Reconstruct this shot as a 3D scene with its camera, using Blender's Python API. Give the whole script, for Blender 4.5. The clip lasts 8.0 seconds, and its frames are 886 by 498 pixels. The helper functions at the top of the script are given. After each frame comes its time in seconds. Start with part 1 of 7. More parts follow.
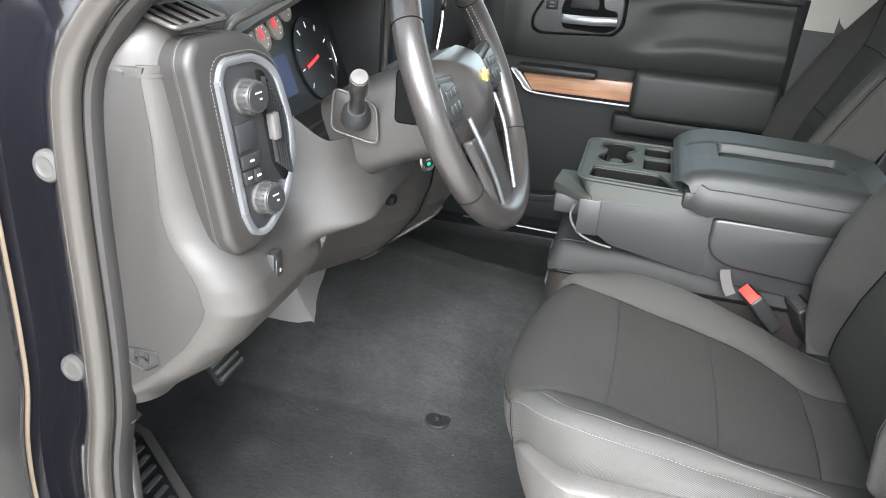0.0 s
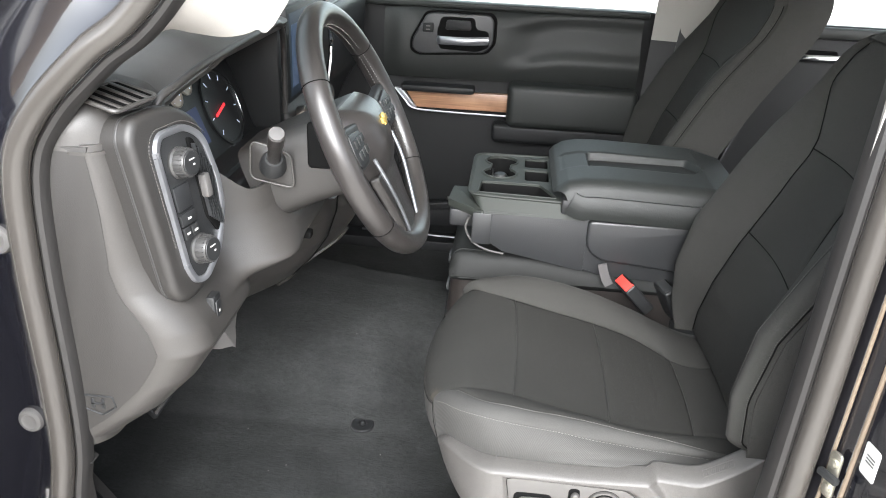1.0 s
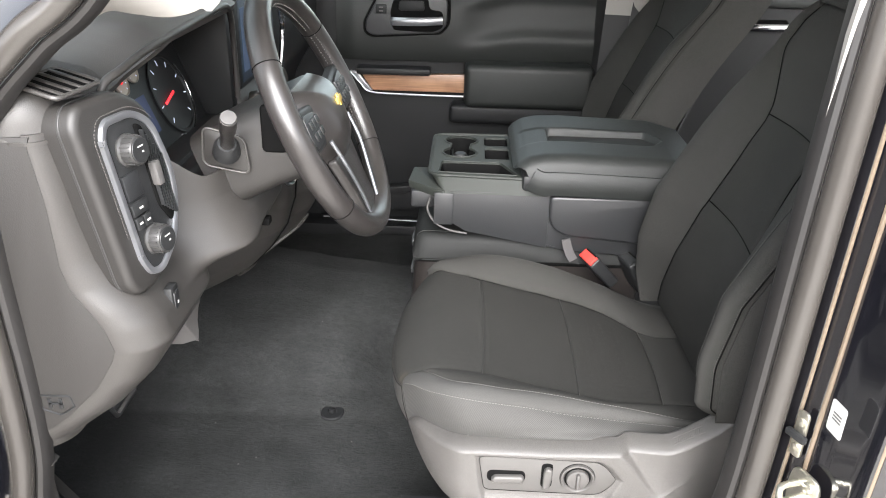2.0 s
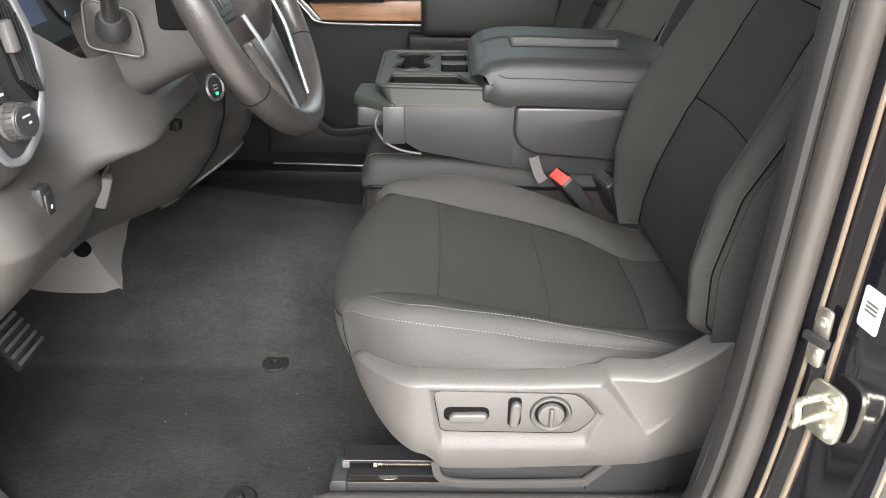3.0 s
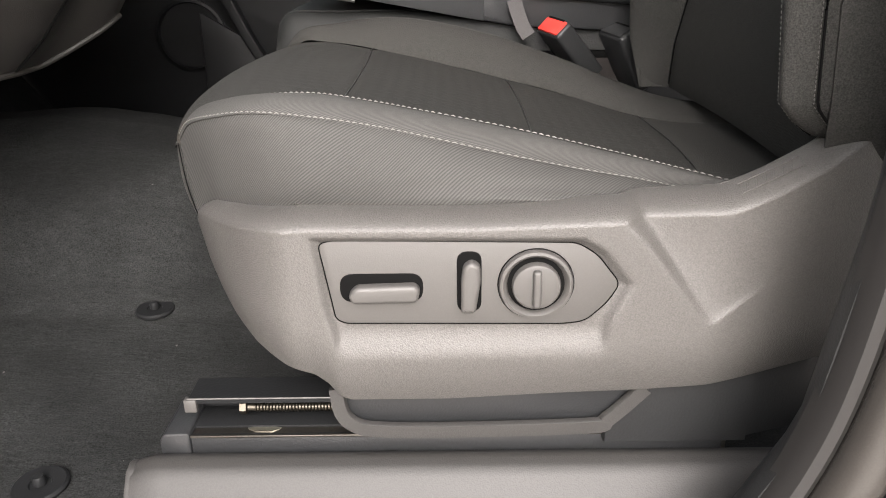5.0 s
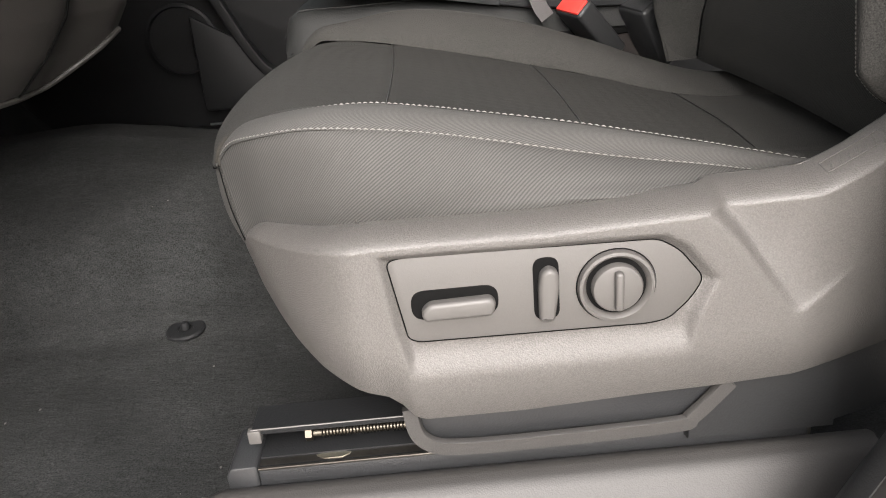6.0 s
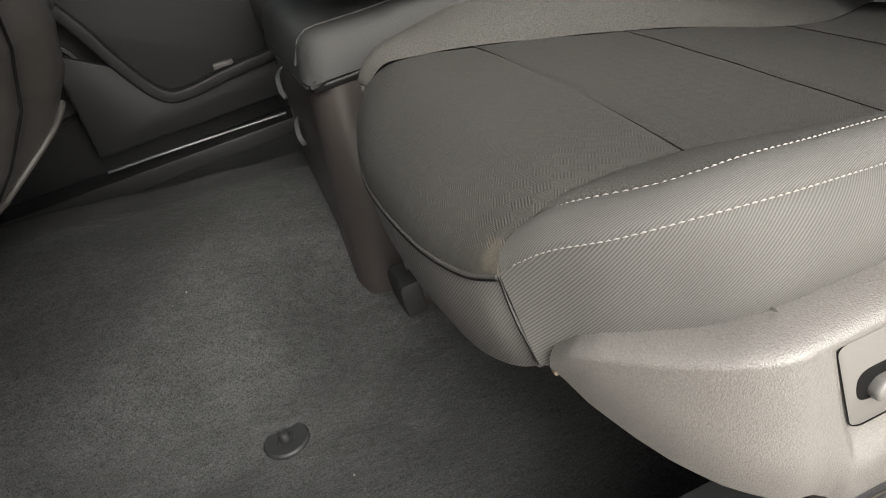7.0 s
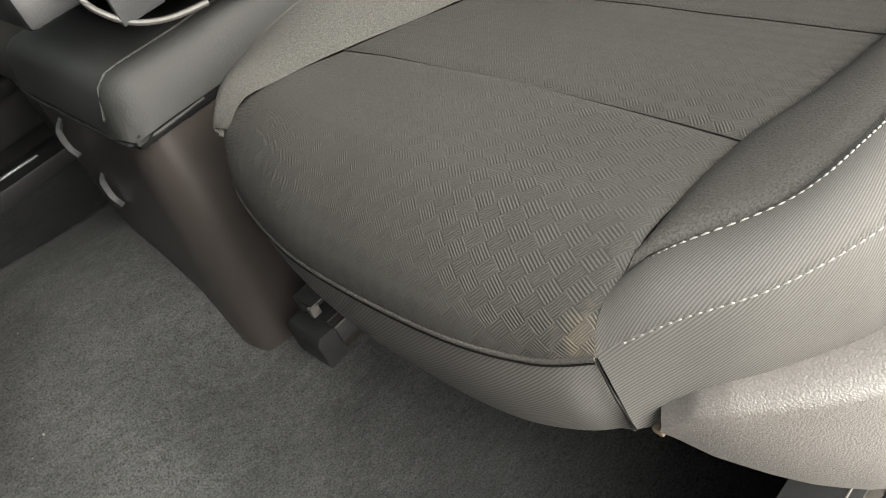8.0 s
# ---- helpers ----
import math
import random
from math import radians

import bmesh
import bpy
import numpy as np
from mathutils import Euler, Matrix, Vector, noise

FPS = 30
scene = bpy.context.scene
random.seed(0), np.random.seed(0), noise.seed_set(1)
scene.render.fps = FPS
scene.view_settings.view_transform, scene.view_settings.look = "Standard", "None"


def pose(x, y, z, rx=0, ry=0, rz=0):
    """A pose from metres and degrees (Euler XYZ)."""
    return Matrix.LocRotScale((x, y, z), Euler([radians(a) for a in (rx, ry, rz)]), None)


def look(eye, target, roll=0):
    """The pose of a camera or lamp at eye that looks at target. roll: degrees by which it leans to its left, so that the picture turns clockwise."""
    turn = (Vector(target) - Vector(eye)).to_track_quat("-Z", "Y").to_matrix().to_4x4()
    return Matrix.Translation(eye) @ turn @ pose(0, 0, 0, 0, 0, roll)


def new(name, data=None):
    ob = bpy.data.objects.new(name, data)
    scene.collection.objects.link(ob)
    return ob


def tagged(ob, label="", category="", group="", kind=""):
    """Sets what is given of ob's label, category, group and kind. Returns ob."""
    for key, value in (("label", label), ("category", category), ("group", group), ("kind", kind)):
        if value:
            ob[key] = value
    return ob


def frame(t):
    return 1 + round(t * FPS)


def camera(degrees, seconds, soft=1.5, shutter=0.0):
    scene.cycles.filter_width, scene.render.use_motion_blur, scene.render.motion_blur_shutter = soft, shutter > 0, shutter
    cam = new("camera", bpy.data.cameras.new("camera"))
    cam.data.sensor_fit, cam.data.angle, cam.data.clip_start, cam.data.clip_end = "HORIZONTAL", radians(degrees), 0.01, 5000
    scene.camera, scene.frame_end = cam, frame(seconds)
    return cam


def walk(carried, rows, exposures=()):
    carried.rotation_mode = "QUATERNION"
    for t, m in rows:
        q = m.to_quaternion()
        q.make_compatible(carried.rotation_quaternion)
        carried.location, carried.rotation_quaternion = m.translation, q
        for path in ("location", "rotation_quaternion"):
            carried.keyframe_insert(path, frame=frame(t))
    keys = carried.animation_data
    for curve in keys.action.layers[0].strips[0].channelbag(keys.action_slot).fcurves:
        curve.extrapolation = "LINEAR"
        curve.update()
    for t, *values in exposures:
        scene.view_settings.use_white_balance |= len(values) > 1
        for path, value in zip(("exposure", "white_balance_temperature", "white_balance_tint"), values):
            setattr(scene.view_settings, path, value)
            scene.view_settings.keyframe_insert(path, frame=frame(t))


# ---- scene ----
cam = camera(59.1, 8.0, soft=1.0)
METRES, EYE, TILT, LEAN, TURN = 1.55, 0.952, -24.5, -4.0, 15.0
ROWS = [
    (0.0, 0.0, 0.0, 0.0, -0.0, -0.0, 0.0),
    (0.5, -0.0222, -0.0615, 0.0209, -5.39, -0.39, 2.98),
    (1.0, -0.0261, -0.094, 0.0275, -8.12, -0.69, 5.23),
    (2.5, -0.019, -0.0614, 0.0038, -11.71, -2.9, 8.6),
    (3.0, 0.0151, 0.0302, -0.0554, -12.59, -3.58, 9.2),
    (3.5, 0.0315, 0.1169, -0.1262, -13.21, -2.67, 8.92),
    (4.0, 0.0638, 0.2023, -0.1973, -12.71, -0.37, 9.36),
    (5.5, 0.1028, 0.3068, -0.2178, -11.61, 1.02, 11.67),
    (6.0, 0.0728, 0.3166, -0.2016, -12.45, -0.58, 15.09),
    (6.5, -0.0066, 0.3748, -0.1432, -17.31, -4.22, 22.03),
    (7.0, -0.0515, 0.4541, -0.0742, -27.33, -10.82, 30.32),
    (7.5, -0.054, 0.5146, -0.0239, -40.78, -20.63, 37.21),
    (8.0, -0.0456, 0.5541, -0.0024, -54.38, -31.13, 40.77),
]
walk(cam, [(t, pose(0.10, -0.79, EYE, TILT, LEAN, TURN) @ pose(METRES * x, METRES * y, METRES * z, 90 + pitch, roll, yaw)) for t, x, y, z, yaw, pitch, roll in ROWS],
     [(0.0, 2.85, 6050, 8), (1.0, 2.45, 6150, 9), (2.5, 2.46, 6350, 11), (3.0, 2.46, 6450, 11), (3.5, 2.30, 6600, 12), (4.0, 2.16, 6700, 13), (5.5, 1.95, 6650, 13), (6.5, 2.15, 6700, 11), (7.5, 2.65, 6800, 7), (8.0, 2.87, 6800, 7)])

# world, sun
SUN_ELEV, SUN_ROT = 34.0, 177.0
world = bpy.data.worlds.new("sky")
scene.world = world
world.use_nodes = True
_nt = world.node_tree
_sky = _nt.nodes.new("ShaderNodeTexSky")
_sky.sky_type, _sky.sun_disc = "NISHITA", False
_sky.sun_elevation, _sky.sun_rotation = radians(SUN_ELEV), radians(SUN_ROT)
_sky.dust_density = 4.0
_bg = _nt.nodes["Background"]
_bg.inputs["Strength"].default_value = 0.19
_hs = _nt.nodes.new("ShaderNodeHueSaturation")
_hs.inputs["Saturation"].default_value = 0.22
_nt.links.new(_sky.outputs["Color"], _hs.inputs["Color"])
_nt.links.new(_hs.outputs["Color"], _bg.inputs["Color"])
_sd = bpy.data.lights.new("sun", "SUN")
_sd.energy, _sd.angle, _sd.color = 0.80, radians(45), (1.0, 0.95, 0.89)
sun = new("sun", _sd)
sun.matrix_world = look((0.174, -3.311, 2.237), (0, 0, 0))

# materials


def shader(name, base, rough=0.6, metal=0.0, grain=0.0, grain_size=900.0, blotch=0.15, blotch_size=6.0, bump=0.0, spec=0.5, coat=0.0, tint=None):
    """Principled surface with broad blotches, fine grain and relief, in object space at true size."""
    m = bpy.data.materials.new(name)
    m.use_nodes = True
    nt = m.node_tree
    b = nt.nodes["Principled BSDF"]
    b.inputs["Roughness"].default_value = rough
    b.inputs["Metallic"].default_value = metal
    b.inputs["Specular IOR Level"].default_value = spec
    b.inputs["Coat Weight"].default_value = coat
    tc = nt.nodes.new("ShaderNodeTexCoord")
    n1 = nt.nodes.new("ShaderNodeTexNoise")
    n1.inputs["Scale"].default_value = blotch_size
    n1.inputs["Detail"].default_value = 5
    n2 = nt.nodes.new("ShaderNodeTexNoise")
    n2.inputs["Scale"].default_value = grain_size
    n2.inputs["Detail"].default_value = 2
    nt.links.new(tc.outputs["Object"], n1.inputs["Vector"])
    nt.links.new(tc.outputs["Object"], n2.inputs["Vector"])
    dark = [c * (1 - blotch) for c in base]
    light = [min(1, c * (1 + blotch)) for c in (tint or base)]
    r = nt.nodes.new("ShaderNodeMix")
    r.data_type = "RGBA"
    r.inputs["A"].default_value = (*dark, 1)
    r.inputs["B"].default_value = (*light, 1)
    nt.links.new(n1.outputs["Fac"], r.inputs["Factor"])
    out = r.outputs["Result"]
    if grain:
        g = nt.nodes.new("ShaderNodeMix")
        g.data_type, g.blend_type = "RGBA", "MULTIPLY"
        g.inputs["Factor"].default_value = 1
        mp = nt.nodes.new("ShaderNodeMapRange")
        mp.inputs["From Min"].default_value, mp.inputs["From Max"].default_value = 0.25, 0.75
        mp.inputs["To Min"].default_value, mp.inputs["To Max"].default_value = 1 - grain, 1 + grain
        nt.links.new(n2.outputs["Fac"], mp.inputs["Value"])
        nt.links.new(out, g.inputs["A"])
        nt.links.new(mp.outputs["Result"], g.inputs["B"])
        out = g.outputs["Result"]
    nt.links.new(out, b.inputs["Base Color"])
    if bump:
        bp = nt.nodes.new("ShaderNodeBump")
        bp.inputs["Strength"].default_value = bump
        bp.inputs["Distance"].default_value = 0.001
        nt.links.new(n2.outputs["Fac"], bp.inputs["Height"])
        nt.links.new(bp.outputs["Normal"], b.inputs["Normal"])
    return m


def woven(name, a, b_, cell=0.0100, rough=0.9):
    """Cloth with a basket weave of small ribbed squares that change direction from square to square."""
    m = shader(name, a, rough=rough, grain=0.32, grain_size=1100, blotch=0.18, blotch_size=9, spec=0.25)
    nt = m.node_tree
    bs = nt.nodes["Principled BSDF"]
    tc = nt.nodes.new("ShaderNodeTexCoord")
    mp = nt.nodes.new("ShaderNodeMapping")
    mp.inputs["Rotation"].default_value = (0, 0, radians(45))
    nt.links.new(tc.outputs["UV"], mp.inputs["Vector"])
    ch = nt.nodes.new("ShaderNodeTexChecker")
    ch.inputs["Scale"].default_value = 1 / cell
    nt.links.new(mp.outputs["Vector"], ch.inputs["Vector"])
    waves = []
    for axis in ("X", "Y"):
        w = nt.nodes.new("ShaderNodeTexWave")
        w.bands_direction = axis
        w.inputs["Scale"].default_value = 6.5 / cell / 20 * 6.2832
        w.inputs["Distortion"].default_value = 0.4
        nt.links.new(mp.outputs["Vector"], w.inputs["Vector"])
        waves.append(w)
    mx = nt.nodes.new("ShaderNodeMix")
    mx.data_type = "FLOAT"
    nt.links.new(ch.outputs["Fac"], mx.inputs["Factor"])
    nt.links.new(waves[0].outputs["Fac"], mx.inputs[2])
    nt.links.new(waves[1].outputs["Fac"], mx.inputs[3])
    col = nt.nodes.new("ShaderNodeMix")
    col.data_type, col.blend_type = "RGBA", "MULTIPLY"
    col.inputs["Factor"].default_value = 1
    rng = nt.nodes.new("ShaderNodeMapRange")
    rng.inputs["To Min"].default_value, rng.inputs["To Max"].default_value = 0.76, 1.15
    nt.links.new(mx.outputs[0], rng.inputs["Value"])
    src = bs.inputs["Base Color"].links[0].from_socket
    nt.links.new(src, col.inputs["A"])
    nt.links.new(rng.outputs["Result"], col.inputs["B"])
    nt.links.new(col.outputs["Result"], bs.inputs["Base Color"])
    bp = nt.nodes.new("ShaderNodeBump")
    bp.inputs["Strength"].default_value, bp.inputs["Distance"].default_value = 0.5, 0.0006
    nt.links.new(mx.outputs[0], bp.inputs["Height"])
    nt.links.new(bp.outputs["Normal"], bs.inputs["Normal"])
    return m


def twill(name, a, size=0.0018, rough=0.85):
    """Cloth with fine slanting ribs."""
    m = shader(name, a, rough=rough, grain=0.15, grain_size=1800, blotch=0.12, blotch_size=12, spec=0.3)
    nt = m.node_tree
    bs = nt.nodes["Principled BSDF"]
    tc = nt.nodes.new("ShaderNodeTexCoord")
    mp = nt.nodes.new("ShaderNodeMapping")
    mp.inputs["Rotation"].default_value = (0, 0, radians(52))
    nt.links.new(tc.outputs["UV"], mp.inputs["Vector"])
    w = nt.nodes.new("ShaderNodeTexWave")
    w.inputs["Scale"].default_value = 3.1416 / 10 / size
    w.inputs["Distortion"].default_value = 0.6
    nt.links.new(mp.outputs["Vector"], w.inputs["Vector"])
    col = nt.nodes.new("ShaderNodeMix")
    col.data_type, col.blend_type = "RGBA", "MULTIPLY"
    col.inputs["Factor"].default_value = 1
    rng = nt.nodes.new("ShaderNodeMapRange")
    rng.inputs["To Min"].default_value, rng.inputs["To Max"].default_value = 0.58, 1.24
    nt.links.new(w.outputs["Fac"], rng.inputs["Value"])
    src = bs.inputs["Base Color"].links[0].from_socket
    nt.links.new(src, col.inputs["A"])
    nt.links.new(rng.outputs["Result"], col.inputs["B"])
    nt.links.new(col.outputs["Result"], bs.inputs["Base Color"])
    bp = nt.nodes.new("ShaderNodeBump")
    bp.inputs["Strength"].default_value, bp.inputs["Distance"].default_value = 0.4, 0.0004
    nt.links.new(w.outputs["Fac"], bp.inputs["Height"])
    nt.links.new(bp.outputs["Normal"], bs.inputs["Normal"])
    return m


def glow(name, base, strength):
    m = bpy.data.materials.new(name)
    m.use_nodes = True
    b = m.node_tree.nodes["Principled BSDF"]
    b.inputs["Base Color"].default_value = (*base, 1)
    b.inputs["Emission Color"].default_value = (*base, 1)
    b.inputs["Emission Strength"].default_value = strength
    return m


def clear_glass(name, tint=(0.9, 0.95, 0.93)):
    m = bpy.data.materials.new(name)
    m.use_nodes = True
    nt = m.node_tree
    t = nt.nodes.new("ShaderNodeBsdfTransparent")
    t.inputs["Color"].default_value = (*tint, 1)
    g = nt.nodes.new("ShaderNodeBsdfGlossy")
    g.inputs["Roughness"].default_value = 0.02
    fr = nt.nodes.new("ShaderNodeFresnel")
    fr.inputs["IOR"].default_value = 1.4
    mx = nt.nodes.new("ShaderNodeMixShader")
    nt.links.new(fr.outputs["Fac"], mx.inputs["Fac"])
    nt.links.new(t.outputs["BSDF"], mx.inputs[1])
    nt.links.new(g.outputs["BSDF"], mx.inputs[2])
    nt.links.new(mx.outputs["Shader"], nt.nodes["Material Output"].inputs["Surface"])
    return m


def grained(name, base, rough, cell=0.0015, relief=0.48, **more):
    """Moulded plastic with a leather-like grain of small uneven cells."""
    m = shader(name, base, rough=rough, **more)
    nt = m.node_tree
    bs = nt.nodes["Principled BSDF"]
    tc = nt.nodes.new("ShaderNodeTexCoord")
    wob = nt.nodes.new("ShaderNodeTexNoise")
    wob.inputs["Scale"].default_value = 0.45 / cell
    nt.links.new(tc.outputs["Object"], wob.inputs["Vector"])
    mv = nt.nodes.new("ShaderNodeVectorMath")
    mv.operation = "MULTIPLY_ADD"
    mv.inputs[1].default_value = (cell * 1.6,) * 3
    nt.links.new(wob.outputs["Color"], mv.inputs[0])
    nt.links.new(tc.outputs["Object"], mv.inputs[2])
    vo = nt.nodes.new("ShaderNodeTexVoronoi")
    vo.inputs["Scale"].default_value = 1 / cell
    nt.links.new(mv.outputs["Vector"], vo.inputs["Vector"])
    rng = nt.nodes.new("ShaderNodeMapRange")
    rng.inputs["From Max"].default_value = 0.8
    rng.inputs["To Min"].default_value, rng.inputs["To Max"].default_value = 1.10, 0.78
    nt.links.new(vo.outputs["Distance"], rng.inputs["Value"])
    col = nt.nodes.new("ShaderNodeMix")
    col.data_type, col.blend_type = "RGBA", "MULTIPLY"
    col.inputs["Factor"].default_value = 1
    nt.links.new(bs.inputs["Base Color"].links[0].from_socket, col.inputs["A"])
    nt.links.new(rng.outputs["Result"], col.inputs["B"])
    nt.links.new(col.outputs["Result"], bs.inputs["Base Color"])
    bp = nt.nodes.new("ShaderNodeBump")
    bp.inputs["Strength"].default_value, bp.inputs["Distance"].default_value = relief, 0.0007
    bp.invert = True
    nt.links.new(vo.outputs["Distance"], bp.inputs["Height"])
    nt.links.new(bp.outputs["Normal"], bs.inputs["Normal"])
    return m


def carpet(name, base):
    """Short uneven pile: fibres, trodden tufts and broad worn patches."""
    m = shader(name, base, rough=1.0, grain=0.55, grain_size=520, blotch=0.55, blotch_size=9, spec=0.08)
    nt = m.node_tree
    bs = nt.nodes["Principled BSDF"]
    tc = nt.nodes.new("ShaderNodeTexCoord")
    mp = nt.nodes.new("ShaderNodeMapping")
    mp.inputs["Rotation"].default_value, mp.inputs["Scale"].default_value = (0, 0, radians(35)), (1.0, 2.6, 1.0)
    nt.links.new(tc.outputs["Object"], mp.inputs["Vector"])
    n = nt.nodes.new("ShaderNodeTexNoise")
    n.inputs["Scale"].default_value, n.inputs["Detail"].default_value, n.inputs["Roughness"].default_value = 55, 9, 0.78
    nt.links.new(mp.outputs["Vector"], n.inputs["Vector"])
    rng = nt.nodes.new("ShaderNodeMapRange")
    rng.inputs["From Min"].default_value, rng.inputs["From Max"].default_value = 0.30, 0.70
    rng.inputs["To Min"].default_value, rng.inputs["To Max"].default_value = 0.72, 1.30
    nt.links.new(n.outputs["Fac"], rng.inputs["Value"])
    col = nt.nodes.new("ShaderNodeMix")
    col.data_type, col.blend_type = "RGBA", "MULTIPLY"
    col.inputs["Factor"].default_value = 1
    nt.links.new(bs.inputs["Base Color"].links[0].from_socket, col.inputs["A"])
    nt.links.new(rng.outputs["Result"], col.inputs["B"])
    nt.links.new(col.outputs["Result"], bs.inputs["Base Color"])
    bp = nt.nodes.new("ShaderNodeBump")
    bp.inputs["Strength"].default_value, bp.inputs["Distance"].default_value = 0.8, 0.003
    nt.links.new(n.outputs["Fac"], bp.inputs["Height"])
    nt.links.new(bp.outputs["Normal"], bs.inputs["Normal"])
    return m


M_PLASTIC = grained("grained_grey_plastic", (0.074, 0.070, 0.066), 0.50, cell=0.0011, relief=0.36, grain=0.20, grain_size=900, blotch=0.10)
M_SILL = grained("sill_plastic", (0.028, 0.0265, 0.025), 0.56, cell=0.0012, relief=0.15, blotch=0.12)
# dash grey at about half tone, for end panel, pod and shroud
M_END = shader("darker_end_plastic", (0.0178, 0.0165, 0.0153), rough=0.52, grain=0.10, grain_size=700, blotch=0.06, bump=0.2)
M_KNOB = shader("dull_metal_knob", (0.060, 0.059, 0.058), rough=0.38, metal=0.5, blotch=0.05)
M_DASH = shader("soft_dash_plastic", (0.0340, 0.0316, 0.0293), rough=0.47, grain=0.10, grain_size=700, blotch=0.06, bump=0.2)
M_PLATE = shader("satin_switch_plate", (0.060, 0.057, 0.054), rough=0.5, grain=0.05, grain_size=1200, blotch=0.05, bump=0.08)
M_BLACK = shader("black_plastic", (0.017, 0.0175, 0.018), rough=0.45, spec=0.3, grain=0.1, grain_size=600, blotch=0.15, bump=0.2)
# darker than M_BLACK to paint the shade on the far door
M_DOOR = shader("black_door_plastic", (0.0100, 0.0104, 0.0110), rough=0.5, grain=0.1, grain_size=600, blotch=0.12, bump=0.2, spec=0.2)
M_FOOT = shader("pale_grey_plastic", (0.145, 0.138, 0.132), rough=0.5, grain=0.1, grain_size=900, blotch=0.06)
M_BASE = shader("brown_black_plastic", (0.018, 0.0155, 0.0145), rough=0.32, grain=0.1, grain_size=700, blotch=0.1, bump=0.1)
# tan for the painted flange reflections and for the foam scrap
M_TAN = shader("tan_reflection_and_foam", (0.12, 0.093, 0.066), rough=0.25, blotch=0.2, blotch_size=20)
M_CONSOLE = shader("dark_console_plastic", (0.0165, 0.0171, 0.0181), rough=0.42, grain=0.1, grain_size=600, blotch=0.08, bump=0.25)
M_TRAY = shader("grey_green_tray_plastic", (0.0185, 0.0208, 0.0180), rough=0.62, spec=0.3, grain=0.06, grain_size=700, blotch=0.06, bump=0.12)
M_PAD = shader("black_pad_vinyl", (0.0085, 0.0090, 0.0086), rough=0.72, grain=0.15, grain_size=500, blotch=0.15, bump=0.3, spec=0.3)
M_VINYL = shader("black_vinyl", (0.0092, 0.0104, 0.0098), rough=0.56, spec=0.38, grain=0.12, grain_size=500, blotch=0.08, bump=0.35)
M_CARPET = carpet("charcoal_carpet", (0.0228, 0.0235, 0.0234))
M_CLOTH = woven("basket_weave_cloth", (0.0188, 0.0185, 0.0168), None)
M_CLOTH_PLAIN = shader("fleecy_bolster_cloth", (0.0270, 0.0265, 0.0245), rough=0.95, grain=0.5, grain_size=900, blotch=0.15, bump=0.5, spec=0.2)
M_TWILL = twill("ribbed_side_cloth", (0.049, 0.048, 0.0455))
M_THREAD = shader("pale_grey_thread", (0.120, 0.117, 0.110), rough=0.8, blotch=0.1)
M_THREAD_DIM = shader("dark_grey_thread", (0.050, 0.048, 0.045), rough=0.8, blotch=0.1)
# flat black for real seams and for shade painted into recesses
M_SEAM_SHADE = shader("dark_seam_and_shade", (0.006, 0.006, 0.006), rough=0.9, spec=0.0)
M_CHROME = shader("satin_chrome", (0.62, 0.63, 0.65), rough=0.16, metal=1.0, blotch=0.03)
M_SATIN = shader("satin_silver", (0.26, 0.265, 0.28), rough=0.30, metal=0.75, blotch=0.03)
M_STEEL = shader("bare_steel", (0.17, 0.158, 0.142), rough=0.38, metal=1.0, grain=0.1, grain_size=400, blotch=0.2, blotch_size=30)
M_ROD = shader("dark_rod_steel", (0.085, 0.076, 0.062), rough=0.45, metal=1.0, grain=0.1, grain_size=400, blotch=0.3, blotch_size=60)
M_ZINC = shader("yellowish_zinc", (0.58, 0.56, 0.48), rough=0.38, metal=1.0, grain=0.1, blotch=0.25, blotch_size=60)
M_PAINT = shader("black_car_paint", (0.006, 0.006, 0.008), rough=0.12, blotch=0.1, coat=1.0)
# rubber taken darker to paint shade on the inner lip; also cushion seams
M_LIP = shader("shaded_lip_and_seam", (0.013, 0.012, 0.0115), rough=0.5, grain=0.1, grain_size=900, blotch=0.1)
M_RUBBER = shader("grey_weatherstrip", (0.040, 0.0365, 0.033), rough=0.25, grain=0.08, grain_size=900, blotch=0.08, bump=0.1)
M_WOOD = None
M_RED = shader("red_plastic", (0.60, 0.045, 0.035), rough=0.4, blotch=0.05)
M_WHITE = shader("white_label", (0.42, 0.42, 0.40), rough=0.6, blotch=0.04)
M_PLUG = shader("grey_rubber_plug", (0.065, 0.062, 0.06), rough=0.6, blotch=0.08)
M_LEATHER = shader("wheel_leather", (0.022, 0.020, 0.019), rough=0.29, grain=0.1, grain_size=600, blotch=0.08, bump=0.3)
M_GOLD = shader("gold_badge", (0.75, 0.52, 0.14), rough=0.3, metal=0.7)
M_GLASS = clear_glass("window_glass")
M_TRIMLIGHT = shader("pale_grey_trim", (0.25, 0.238, 0.222), rough=0.7, grain=0.06, grain_size=900, blotch=0.05)
M_HEADLINER = shader("pale_headliner_cloth", (0.60, 0.58, 0.55), rough=0.9, grain=0.08, grain_size=900, blotch=0.05)
M_GROUND = shader("concrete_ground", (0.74, 0.695, 0.63), rough=0.9, grain=0.15, grain_size=60, blotch=0.2, blotch_size=1.2)
M_WALL = shader("pale_wall", (0.55, 0.43, 0.32), rough=0.9, blotch=0.1, blotch_size=1.0)


